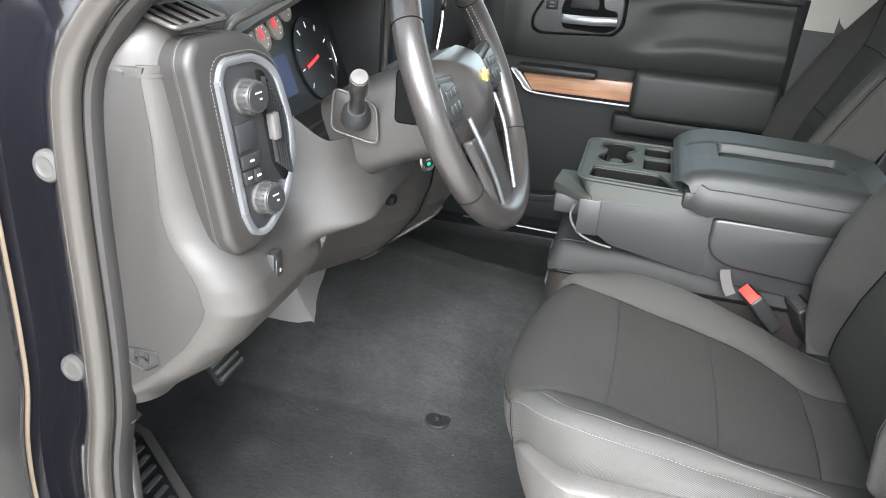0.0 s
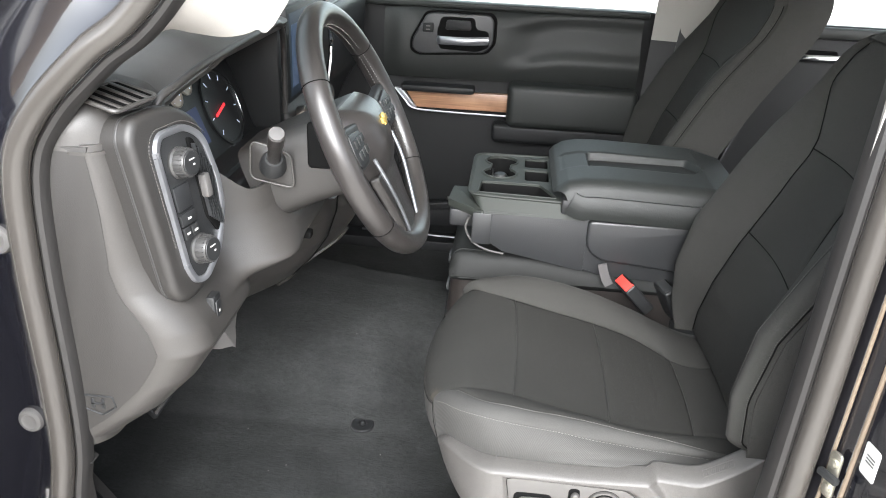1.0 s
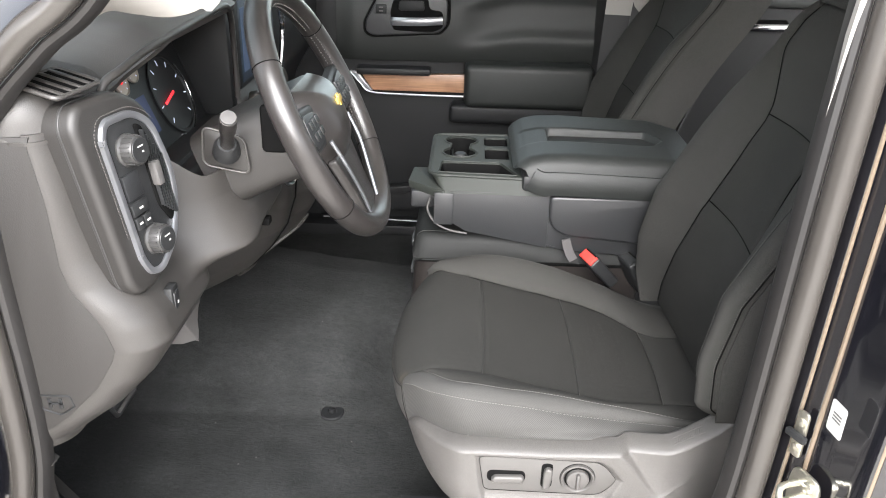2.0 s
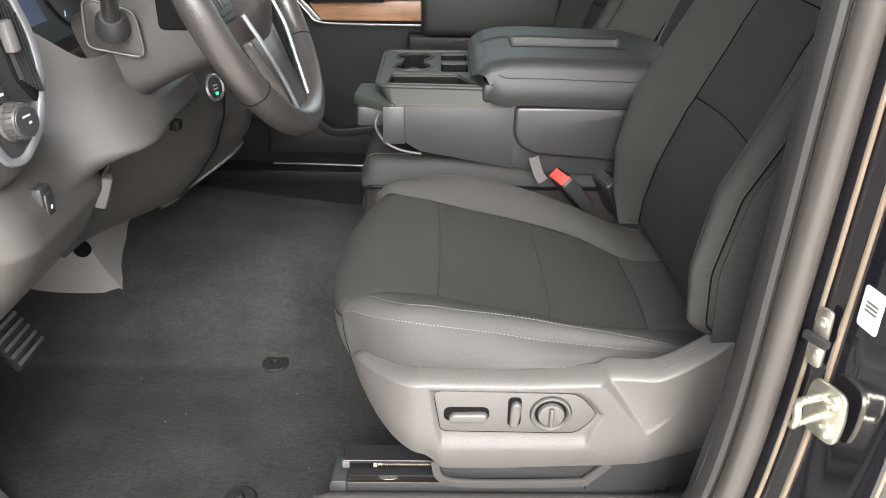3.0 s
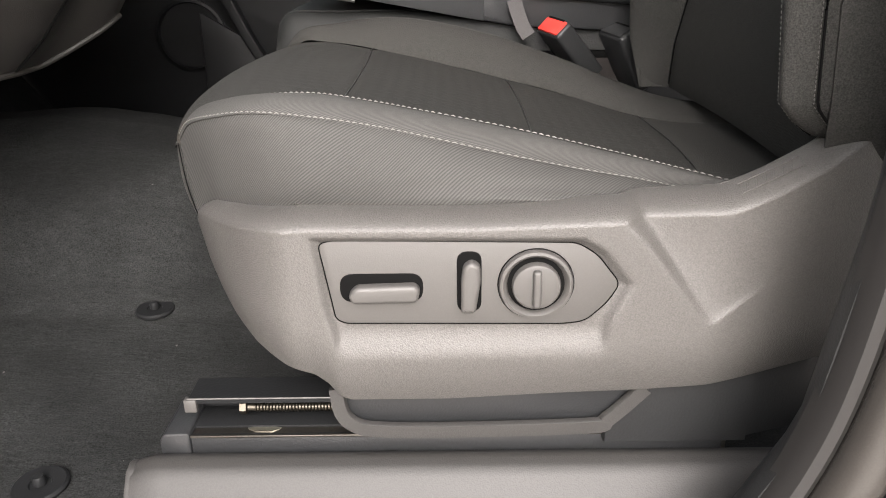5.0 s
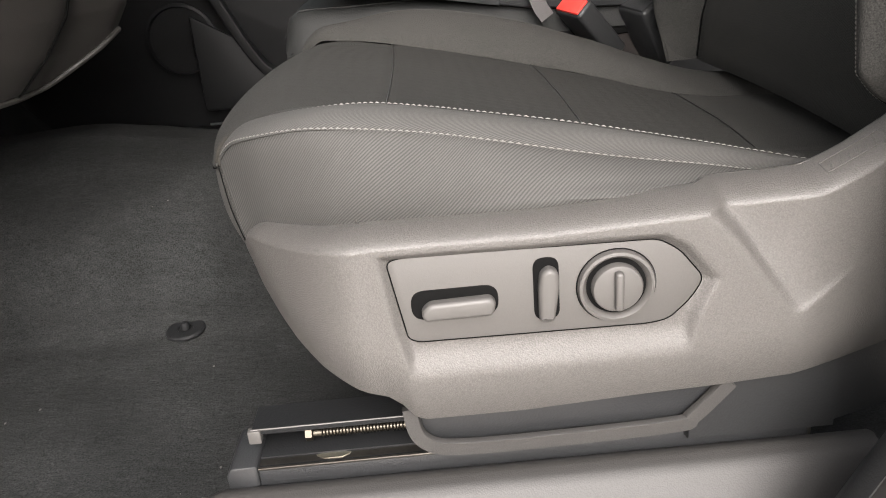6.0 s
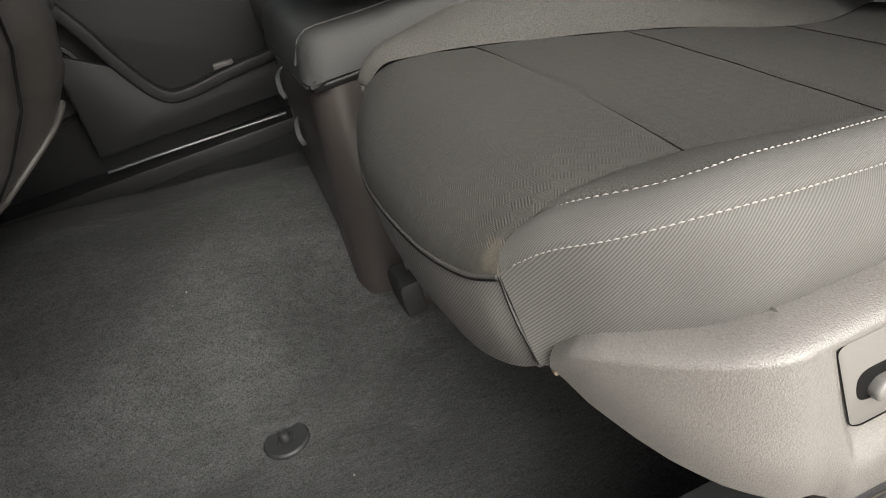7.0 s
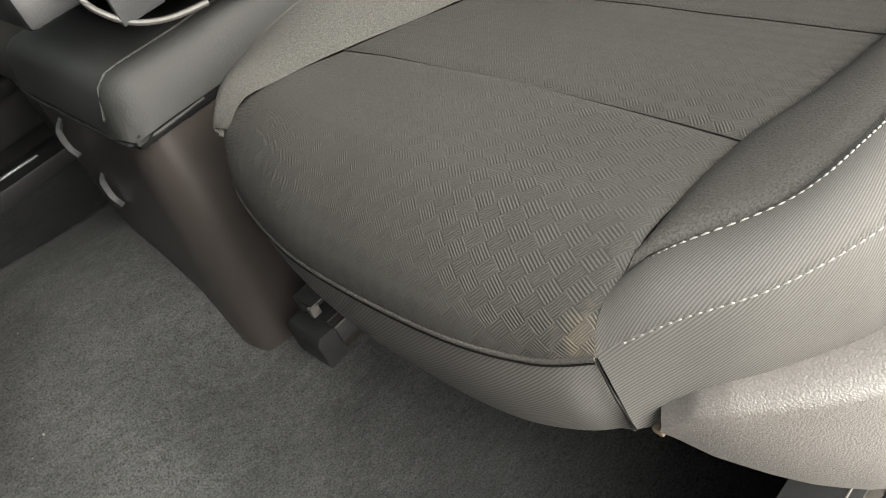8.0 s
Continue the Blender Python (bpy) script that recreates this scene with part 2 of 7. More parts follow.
def wood():
    m = shader("open_pore_wood", (0.20, 0.10, 0.055), rough=0.38, blotch=0.25, blotch_size=14, tint=(0.30, 0.17, 0.10))
    nt = m.node_tree
    bs = nt.nodes["Principled BSDF"]
    tc = nt.nodes.new("ShaderNodeTexCoord")
    mp = nt.nodes.new("ShaderNodeMapping")
    mp.inputs["Scale"].default_value = (3, 90, 90)
    nt.links.new(tc.outputs["Object"], mp.inputs["Vector"])
    n = nt.nodes.new("ShaderNodeTexNoise")
    n.inputs["Scale"].default_value, n.inputs["Detail"].default_value = 3, 4
    nt.links.new(mp.outputs["Vector"], n.inputs["Vector"])
    rng = nt.nodes.new("ShaderNodeMapRange")
    rng.inputs["To Min"].default_value, rng.inputs["To Max"].default_value = 0.35, 1.5
    nt.links.new(n.outputs["Fac"], rng.inputs["Value"])
    col = nt.nodes.new("ShaderNodeMix")
    col.data_type, col.blend_type = "RGBA", "MULTIPLY"
    col.inputs["Factor"].default_value = 1
    nt.links.new(bs.inputs["Base Color"].links[0].from_socket, col.inputs["A"])
    nt.links.new(rng.outputs["Result"], col.inputs["B"])
    nt.links.new(col.outputs["Result"], bs.inputs["Base Color"])
    return m


M_WOOD = wood()


def worn_cloth():
    """The weave, rubbed pale and brownish in a ragged patch at the outer front corner."""
    m = woven("worn_basket_weave", (0.0208, 0.0205, 0.0187), None)
    nt = m.node_tree
    bs = nt.nodes["Principled BSDF"]
    tc = nt.nodes.new("ShaderNodeTexCoord")
    d = nt.nodes.new("ShaderNodeVectorMath")
    d.operation = "DISTANCE"
    d.inputs[1].default_value = (0.004, 0.128, 0.317)
    nt.links.new(tc.outputs["Object"], d.inputs[0])
    n = nt.nodes.new("ShaderNodeTexNoise")
    n.inputs["Scale"].default_value, n.inputs["Detail"].default_value = 120, 6
    nt.links.new(tc.outputs["Object"], n.inputs["Vector"])
    add = nt.nodes.new("ShaderNodeMath")
    add.operation = "MULTIPLY_ADD"
    add.inputs[1].default_value = 0.05
    nt.links.new(n.outputs["Fac"], add.inputs[0])
    nt.links.new(d.outputs["Value"], add.inputs[2])
    rng = nt.nodes.new("ShaderNodeMapRange")
    rng.inputs["From Min"].default_value, rng.inputs["From Max"].default_value = 0.018, 0.042
    rng.inputs["To Min"].default_value, rng.inputs["To Max"].default_value = 0.26, 0.0
    nt.links.new(add.outputs["Value"], rng.inputs["Value"])
    mx = nt.nodes.new("ShaderNodeMix")
    mx.data_type = "RGBA"
    mx.inputs["B"].default_value = (0.14, 0.115, 0.082, 1)
    nt.links.new(rng.outputs["Result"], mx.inputs["Factor"])
    nt.links.new(bs.inputs["Base Color"].links[0].from_socket, mx.inputs["A"])
    nt.links.new(mx.outputs["Result"], bs.inputs["Base Color"])
    return m


M_CLOTH_WORN = worn_cloth()

# mesh tools


def part(name, bm, material, parent=None, label="", sharp=40):
    """Links a bmesh as one mesh object, under parent if given."""
    bmesh.ops.recalc_face_normals(bm, faces=bm.faces)
    me = bpy.data.meshes.new(name)
    bm.to_mesh(me)
    bm.free()
    me.materials.append(material)
    me.shade_smooth()
    me.set_sharp_from_angle(angle=radians(sharp))
    ob = new(name, me)
    if parent is not None:
        ob.parent = parent
        ob.matrix_parent_inverse = parent.matrix_world.inverted()
    if label:
        ob["label"] = label
    return ob


def thing(name, at, label, category, group="", kind=""):
    ob = new(name)
    ob.empty_display_size = 0.05
    ob.matrix_world = Matrix.Translation(at)
    return tagged(ob, label, category, group, kind)


def lerp(table, x):
    """Piecewise smooth reading of a table of (x, value)."""
    xs = [p[0] for p in table]
    if x <= xs[0]:
        return table[0][1]
    for (a, va), (b, vb) in zip(table, table[1:]):
        if x <= b:
            f = (x - a) / (b - a)
            return va + (vb - va) * f
    return table[-1][1]


def smooth(a, b, x):
    f = min(1, max(0, (x - a) / (b - a)))
    return f * f * (3 - 2 * f)


def sheet(f, nu, nv, thick=0.004, close=True):
    """A surface f(u, v), u and v from 0 to 1, given a thickness behind it; with UVs in metres."""
    pts = [[Vector(f(i / nu, j / nv)) for j in range(nv + 1)] for i in range(nu + 1)]
    bm = bmesh.new()
    uv = bm.loops.layers.uv.new("UVMap")
    top = [[bm.verts.new(p) for p in row] for row in pts]
    coords = {}
    for i in range(nu + 1):
        s = 0.0
        for j in range(nv + 1):
            if j:
                s += (pts[i][j] - pts[i][j - 1]).length
            coords[top[i][j]] = [0.0, s]
    for j in range(nv + 1):
        s = 0.0
        for i in range(nu + 1):
            if i:
                s += (pts[i][j] - pts[i - 1][j]).length
            coords[top[i][j]][0] = s
    for i in range(nu):
        for j in range(nv):
            fc = bm.faces.new((top[i][j], top[i + 1][j], top[i + 1][j + 1], top[i][j + 1]))
            for lp in fc.loops:
                lp[uv].uv = coords[lp.vert]
    if thick:
        norms = [[None] * (nv + 1) for _ in range(nu + 1)]
        for i in range(nu + 1):
            for j in range(nv + 1):
                du = pts[min(i + 1, nu)][j] - pts[max(i - 1, 0)][j]
                dv = pts[i][min(j + 1, nv)] - pts[i][max(j - 1, 0)]
                n = du.cross(dv)
                norms[i][j] = n.normalized() if n.length > 1e-12 else Vector((0, 0, 1))
        low = [[bm.verts.new(pts[i][j] - norms[i][j] * thick) for j in range(nv + 1)] for i in range(nu + 1)]
        for i in range(nu):
            for j in range(nv):
                bm.faces.new((low[i][j], low[i][j + 1], low[i + 1][j + 1], low[i + 1][j]))
        for i in range(nu):
            bm.faces.new((top[i + 1][0], top[i][0], low[i][0], low[i + 1][0]))
            bm.faces.new((top[i][nv], top[i + 1][nv], low[i + 1][nv], low[i][nv]))
        for j in range(nv):
            bm.faces.new((top[0][j], top[0][j + 1], low[0][j + 1], low[0][j]))
            bm.faces.new((top[nu][j + 1], top[nu][j], low[nu][j], low[nu][j + 1]))
    return bm


def rbox(x0, x1, y0, y1, z0, z1, r=0.004, seg=2):
    bm = bmesh.new()
    bmesh.ops.create_cube(bm, size=1)
    bmesh.ops.scale(bm, vec=(x1 - x0, y1 - y0, z1 - z0), verts=bm.verts)
    bmesh.ops.translate(bm, vec=((x0 + x1) / 2, (y0 + y1) / 2, (z0 + z1) / 2), verts=bm.verts)
    if r:
        bmesh.ops.bevel(bm, geom=bm.edges[:], offset=r, segments=seg, profile=0.5, affect="EDGES")
    return bm


def place(bm, m):
    bmesh.ops.transform(bm, matrix=m, verts=bm.verts)
    return bm


def merge(*many):
    """Joins bmeshes into the first."""
    out = many[0]
    for b in many[1:]:
        me = bpy.data.meshes.new("tmp")
        b.to_mesh(me)
        b.free()
        out.from_mesh(me)
        bpy.data.meshes.remove(me)
    return out


def prism(poly, depth, axis="y", at=0.0, r=0.003, seg=2):
    """A polygon of two coordinates, extruded along an axis from at to at + depth, with rounded rims."""
    def p3(a, b, c):
        return {"x": (c, a, b), "y": (a, c, b), "z": (a, b, c)}[axis]
    bm = bmesh.new()
    lo = [bm.verts.new(p3(a, b, at)) for a, b in poly]
    hi = [bm.verts.new(p3(a, b, at + depth)) for a, b in poly]
    bm.faces.new(lo)
    bm.faces.new(hi)
    n = len(poly)
    for i in range(n):
        bm.faces.new((lo[i], lo[(i + 1) % n], hi[(i + 1) % n], hi[i]))
    bmesh.ops.recalc_face_normals(bm, faces=bm.faces)
    if r:
        rims = [e for e in bm.edges if (e.verts[0] in lo) == (e.verts[1] in lo)]
        bmesh.ops.bevel(bm, geom=rims, offset=r, segments=seg, profile=0.5, affect="EDGES")
    return bm


def round_poly(poly, r, n=5):
    """Rounds the corners of a polygon; r is one radius or one for each corner."""
    out = []
    k = len(poly)
    for i in range(k):
        p, a, b = Vector(poly[i]), Vector(poly[i - 1]), Vector(poly[(i + 1) % k])
        rr = r[i] if isinstance(r, (list, tuple)) else r
        d = min(rr, (a - p).length * 0.45, (b - p).length * 0.45)
        s, e = p + (a - p).normalized() * d, p + (b - p).normalized() * d
        for j in range(n + 1):
            f = j / n
            q = s * (1 - f) ** 2 + p * 2 * f * (1 - f) + e * f * f
            out.append((q.x, q.y))
    return out


def sweep(path, profile, closed=False, up=(0, 0, 1), caps=True, scale=None):
    """Carries a closed profile (side, up) along a path."""
    path = [Vector(p) for p in path]
    n = len(path)
    bm = bmesh.new()
    rings = []
    upv = Vector(up).normalized()
    for i, p in enumerate(path):
        a = path[(i - 1) % n] if closed or i else p
        b = path[(i + 1) % n] if closed or i < n - 1 else p
        t = (b - a).normalized()
        side = t.cross(upv)
        side = side.normalized() if side.length > 1e-6 else Vector((1, 0, 0))
        u = side.cross(t).normalized()
        k = scale(i / max(1, n - 1)) if scale else 1.0
        rings.append([bm.verts.new(p + side * a_ * k + u * b_ * k) for a_, b_ in profile])
    m = len(profile)
    for i in range(n if closed else n - 1):
        r0, r1 = rings[i], rings[(i + 1) % n]
        for j in range(m):
            bm.faces.new((r0[j], r0[(j + 1) % m], r1[(j + 1) % m], r1[j]))
    if caps and not closed:
        bm.faces.new(rings[0])
        bm.faces.new(rings[-1])
    return bm


def circle(r, n=12, ry=None):
    return [(r * math.cos(2 * math.pi * i / n), (ry or r) * math.sin(2 * math.pi * i / n)) for i in range(n)]


def spline(pts, n=8, closed=False):
    """Catmull-Rom through the points."""
    P = [Vector(p) for p in pts]
    k = len(P)
    out = []
    for i in range(k if closed else k - 1):
        if closed:
            a, b, c, d = P[i - 1], P[i], P[(i + 1) % k], P[(i + 2) % k]
        else:
            a, b, c, d = P[max(i - 1, 0)], P[i], P[i + 1], P[min(i + 2, k - 1)]
        for j in range(n):
            f = j / n
            out.append(0.5 * ((2 * b) + (c - a) * f + (2 * a - 5 * b + 4 * c - d) * f * f + (3 * b - a - 3 * c + d) * f ** 3))
    if not closed:
        out.append(P[-1])
    return out


def lathe(profile, n=24, m=None):
    """Turns (radius, height) pairs round z."""
    bm = bmesh.new()
    rings = [[bm.verts.new((max(r, 1e-5) * math.cos(2 * math.pi * i / n), max(r, 1e-5) * math.sin(2 * math.pi * i / n), h)) for i in range(n)] for r, h in profile]
    for a, b in zip(rings, rings[1:]):
        for i in range(n):
            bm.faces.new((a[i], a[(i + 1) % n], b[(i + 1) % n], b[i]))
    bm.faces.new(rings[0])
    bm.faces.new(rings[-1])
    return place(bm, m) if m is not None else bm


def aim(at, way, spin=0):
    """A pose at a place whose z axis points along way."""
    q = Vector(way).normalized().to_track_quat("Z", "Y")
    return Matrix.Translation(at) @ q.to_matrix().to_4x4() @ Matrix.Rotation(radians(spin), 4, "Z")


def stitches(f, n, length=0.0042, r=0.0007, every=1.0, lift=0.0006):
    """A row of short threads along a line f(s) with outward normals; f gives place and normal."""
    bm = bmesh.new()
    for i in range(n):
        a, na = f((i + 0.12) / n)
        b, nb = f((i + 0.80) / n)
        a, b = Vector(a) + Vector(na) * lift, Vector(b) + Vector(nb) * lift
        t = (b - a).normalized()
        s = t.cross(Vector(na)).normalized()
        u = Vector(na).normalized()
        ends = []
        for p, k in ((a, 0.5), ((a + b) / 2 + u * r * 0.8, 1.0), (b, 0.5)):
            ends.append([bm.verts.new(p + s * r * k * c + u * r * k * d) for c, d in ((-1, 0), (0, 1), (1, 0), (0, -0.6))])
        for e0, e1 in zip(ends, ends[1:]):
            for j in range(4):
                bm.faces.new((e0[j], e0[(j + 1) % 4], e1[(j + 1) % 4], e1[j]))
        bm.faces.new(ends[0])
        bm.faces.new(ends[-1])
    return bm

# ground, surroundings and the cab's shell


def ground():
    bm = bmesh.new()
    bmesh.ops.create_grid(bm, x_segments=8, y_segments=8, size=120)
    place(bm, Matrix.Translation((0, 0, -0.62)))
    # unseen ground, kept pale to bounce light up into the cab
    tagged(part("ground", bm, M_GROUND), "pale concrete yard", "ground", kind="structure")


ground()


def reflected_wall():
    """An unseen plain wall, added for tan reflections in the black paint."""
    w = tagged(part("wall_unseen", rbox(-24, 24, -14.3, -14.0, -0.62, 2.3, 0.02), M_WALL), "unseen plain tan wall added for warm reflections", "wall", kind="structure")
    part("coping", rbox(-24.05, 24.05, -14.36, -13.94, 2.3, 2.36, 0.01), M_GROUND, w)


reflected_wall()


def floor_z(x, y):
    hump = lerp([(0.36, 0.0), (0.43, 0.006), (0.49, 0.035), (0.55, 0.095), (0.60, 0.128), (0.70, 0.165), (0.80, 0.188), (0.88, 0.183), (0.98, 0.12), (1.06, 0.04), (1.14, 0.0)], y)
    z = hump * (0.80 + 0.20 * smooth(0.05, -0.45, x)) * (1 - 0.62 * smooth(0.66, 0.57, y) * smooth(-0.17, -0.04, x))
    z += 0.55 * smooth(-0.62, -1.15, x) ** 1.2
    z += 0.055 * smooth(0.06, -0.02, y) * smooth(-0.07, -0.03, x)
    z -= 0.030 * smooth(0.022, -0.004, y) * (1 - smooth(-0.07, -0.04, x))
    z += 0.010 * noise.noise(Vector((x * 5, y * 5, 0.3))) * smooth(0.3, 0.7, y) + 0.0025 * noise.noise(Vector((x * 16, y * 16, 2)))
    z += 0.008 * math.exp(-((x + 0.50 + 0.1 * (y - 0.6)) / 0.015) ** 2) * smooth(0.45, 0.52, y) * (1 - smooth(0.62, 0.70, y))
    return z


def cab_floor():
    def f(u, v):
        x, y = -1.15 + 2.8 * u, -0.04 + 1.50 * v
        return Vector((x, y, floor_z(x, y)))
    tagged(part("floor", sheet(f, 200, 150, 0.02), M_CARPET), "worn charcoal carpet over the cab floor and hump", "carpet", kind="structure")


cab_floor()


def shell():
    """Roof, firewall, rear wall and pillars that close the cab."""
    def roof(u, v):
        x, y = -0.35 + 2.0 * u, -0.10 + 1.60 * v
        return Vector((x, y, 1.30 + 0.05 * math.sin(math.pi * v) * math.sin(math.pi * u) - 0.07 * (1 - smooth(0, 0.15, u))))
    tagged(part("ceiling", sheet(roof, 16, 16, 0.03), M_HEADLINER), "pale grey headliner", "headliner", kind="structure")
    tagged(part("wall_front", rbox(-1.20, -1.14, -0.05, 1.50, -0.1, 0.75, 0.0), M_BLACK), "black bulkhead ahead of the footwells", "bulkhead", kind="structure")
    tagged(part("wall_rear", rbox(1.62, 1.68, -0.05, 1.50, -0.1, 0.80, 0.0), M_BLACK), "dark trim wall behind the rear seat", "wall", kind="structure")
    tagged(part("wall_side", rbox(-1.20, -0.50, -0.085, -0.055, -0.1, 0.80, 0.0), M_BLACK), "black inner wing beside the footwell", "wall", kind="structure")
    # windscreen
    bm = sheet(lambda u, v: Vector((-1.05 + 0.70 * u, -0.06 + 1.52 * v, 0.80 + 0.45 * u)), 6, 10, 0.005)
    w = tagged(part("window_front", bm, M_GLASS), "raked windscreen glass", "windscreen", kind="structure")
    w.visible_shadow = False
    # window posts
    for y, out in ((1.485, 1),):
        post = sweep(spline([(-0.95, y, 0.78), (-0.62, y, 0.98), (-0.34, y, 1.20), (-0.10, y, 1.30)], 8), round_poly([(-0.04, -0.03), (0.04, -0.03), (0.04, 0.03), (-0.04, 0.03)], 0.015, 3))
        tagged(part("trim", post, M_TRIMLIGHT), "pale grey windscreen pillar trim", "pillar trim", kind="structure")


shell()

# driver's seat
SEAT_TOP = [(-0.05, 0.346), (0.05, 0.350), (0.13, 0.3415), (0.20, 0.326), (0.285, 0.303), (0.38, 0.279), (0.45, 0.268), (0.56, 0.262)]
UPPER = spline([(0.030, 0.1205, 0.3385), (0.045, 0.110, 0.346), (0.080, 0.075, 0.357), (0.12, 0.064, 0.360), (0.16, 0.064, 0.354), (0.20, 0.073, 0.344), (0.25, 0.080, 0.332), (0.30, 0.085, 0.319), (0.35, 0.096, 0.304), (0.40, 0.104, 0.289), (0.47, 0.112, 0.270), (0.54, 0.12, 0.262)], 6)
LOWER = spline([(0.002, 0.120, 0.316), (0.020, 0.092, 0.335), (0.045, 0.062, 0.346), (0.08, 0.041, 0.353), (0.12, 0.034, 0.351), (0.16, 0.037, 0.344), (0.20, 0.046, 0.333), (0.25, 0.054, 0.319), (0.30, 0.066, 0.305), (0.35, 0.076, 0.293), (0.40, 0.090, 0.279), (0.47, 0.100, 0.266), (0.54, 0.105, 0.258)], 6)
FOOT = spline([(0.012, 0.118, 0.244), (0.028, 0.102, 0.244), (0.052, 0.074, 0.256), (0.09, 0.040, 0.278), (0.14, 0.033, 0.278), (0.25, 0.031, 0.276), (0.33, 0.035, 0.276), (0.40, 0.050, 0.272), (0.47, 0.080, 0.262), (0.54, 0.085, 0.25)], 8)
FAR = spline([(0.028, 0.470, 0.330), (0.045, 0.458, 0.348), (0.070, 0.448, 0.350), (0.124, 0.438, 0.343), (0.20, 0.435, 0.326), (0.285, 0.438, 0.304), (0.355, 0.430, 0.286), (0.40, 0.405, 0.275), (0.43, 0.378, 0.272), (0.47, 0.372, 0.266), (0.54, 0.39, 0.26)], 8)
RIDGE = spline([(0.026, 0.480, 0.322), (0.045, 0.486, 0.350), (0.075, 0.488, 0.362), (0.15, 0.490, 0.371), (0.25, 0.490, 0.354), (0.35, 0.488, 0.321), (0.40, 0.486, 0.300), (0.47, 0.484, 0.272), (0.54, 0.484, 0.262)], 8)
INNER = spline([(0.001, 0.120, 0.313), (0.014, 0.1195, 0.331), (0.045, 0.119, 0.3455), (0.12, 0.119, 0.3430), (0.225, 0.112, 0.3225), (0.32, 0.122, 0.2965), (0.424, 0.150, 0.2740), (0.47, 0.160, 0.267), (0.54, 0.165, 0.262)], 8)
NOSE = spline([(0.001, 0.120, 0.313), (-0.010, 0.150, 0.305), (-0.020, 0.20, 0.302), (-0.023, 0.27, 0.299), (-0.020, 0.34, 0.295), (-0.010, 0.40, 0.292), (0.004, 0.450, 0.297), (0.026, 0.480, 0.320)], 8)


def along(curve, s):
    f = min(max(s, 0), 1) * (len(curve) - 1)
    i = min(int(f), len(curve) - 2)
    return curve[i].lerp(curve[i + 1], f - i)


def at_x(curve, x):
    """The point of a curve that runs along x, at that x."""
    for a, b in zip(curve, curve[1:]):
        if a.x <= x <= b.x:
            return a.lerp(b, (x - a.x) / max(b.x - a.x, 1e-9))
    return curve[0] if x < curve[0].x else curve[-1]


def insert_panel(x0, x1, front=False, bow=0.0, sag=0.0):
    """A panel of the sitting surface between two seams that run across."""
    def f(u, v):
        if front:
            u = u ** 1.6
            n = along(NOSE, v)
            near, far = at_x(INNER, x1), at_x(FAR, x1)
            back = near.lerp(far, v)
            back.x += bow * 4 * v * (1 - v)
            p = Vector(n).lerp(back, u)
            d = (p - n).length
            k = 1 - min(1, d / 0.075)
            top = lerp(SEAT_TOP, p.x) + 0.003 * math.sin(math.pi * v)
            p.z = top - (top - n.z) * (1 - math.sqrt(max(0, 1 - k * k)))
        else:
            xa, xb = x0 + bow * 4 * v * (1 - v), x1 + bow * 4 * v * (1 - v)
            x = xa + (xb - xa) * u
            near, far = at_x(INNER, x), at_x(FAR, x)
            p = near.lerp(far, v)
            p.x = x
            p.z += (lerp(SEAT_TOP, x) + 0.002 - p.z) * math.sin(math.pi * v) ** 0.7 - sag * math.sin(math.pi * v)
        e = min((1 - u) if front else min(u, 1 - u), v, 1 - v)
        p.z -= 0.0018 * (1 - smooth(0, 0.035, e)) ** 2
        p.z += 0.0010 * noise.noise(p * 14)
        return p
    return f


def band(c0, c1, bulge, s0=0.0, s1=1.0, sink=0.0012):
    """A rolled panel between two seams; bulge is its push outwards at mid width."""
    def f(u, v):
        s = s0 + (s1 - s0) * u
        a, b = along(c0, s), along(c1, s)
        p = a.lerp(b, v)
        t = along(c0, min(s + 0.01, 1)) - along(c0, max(s - 0.01, 0))
        n = t.cross(b - a)
        n = n.normalized() if n.length > 1e-9 else Vector((0, 0, 1))
        if n.z < -0.2:
            n = -n
        k = math.sin(math.pi * v)
        n = n * smooth(0.004, 0.016, (b - a).length)
        return p + n * (bulge * k ** 0.8 - sink * (1 - smooth(0, 0.12, min(v, 1 - v))) ** 2) + Vector((0, 0, 0.0008 * noise.noise(p * 20)))
    return f


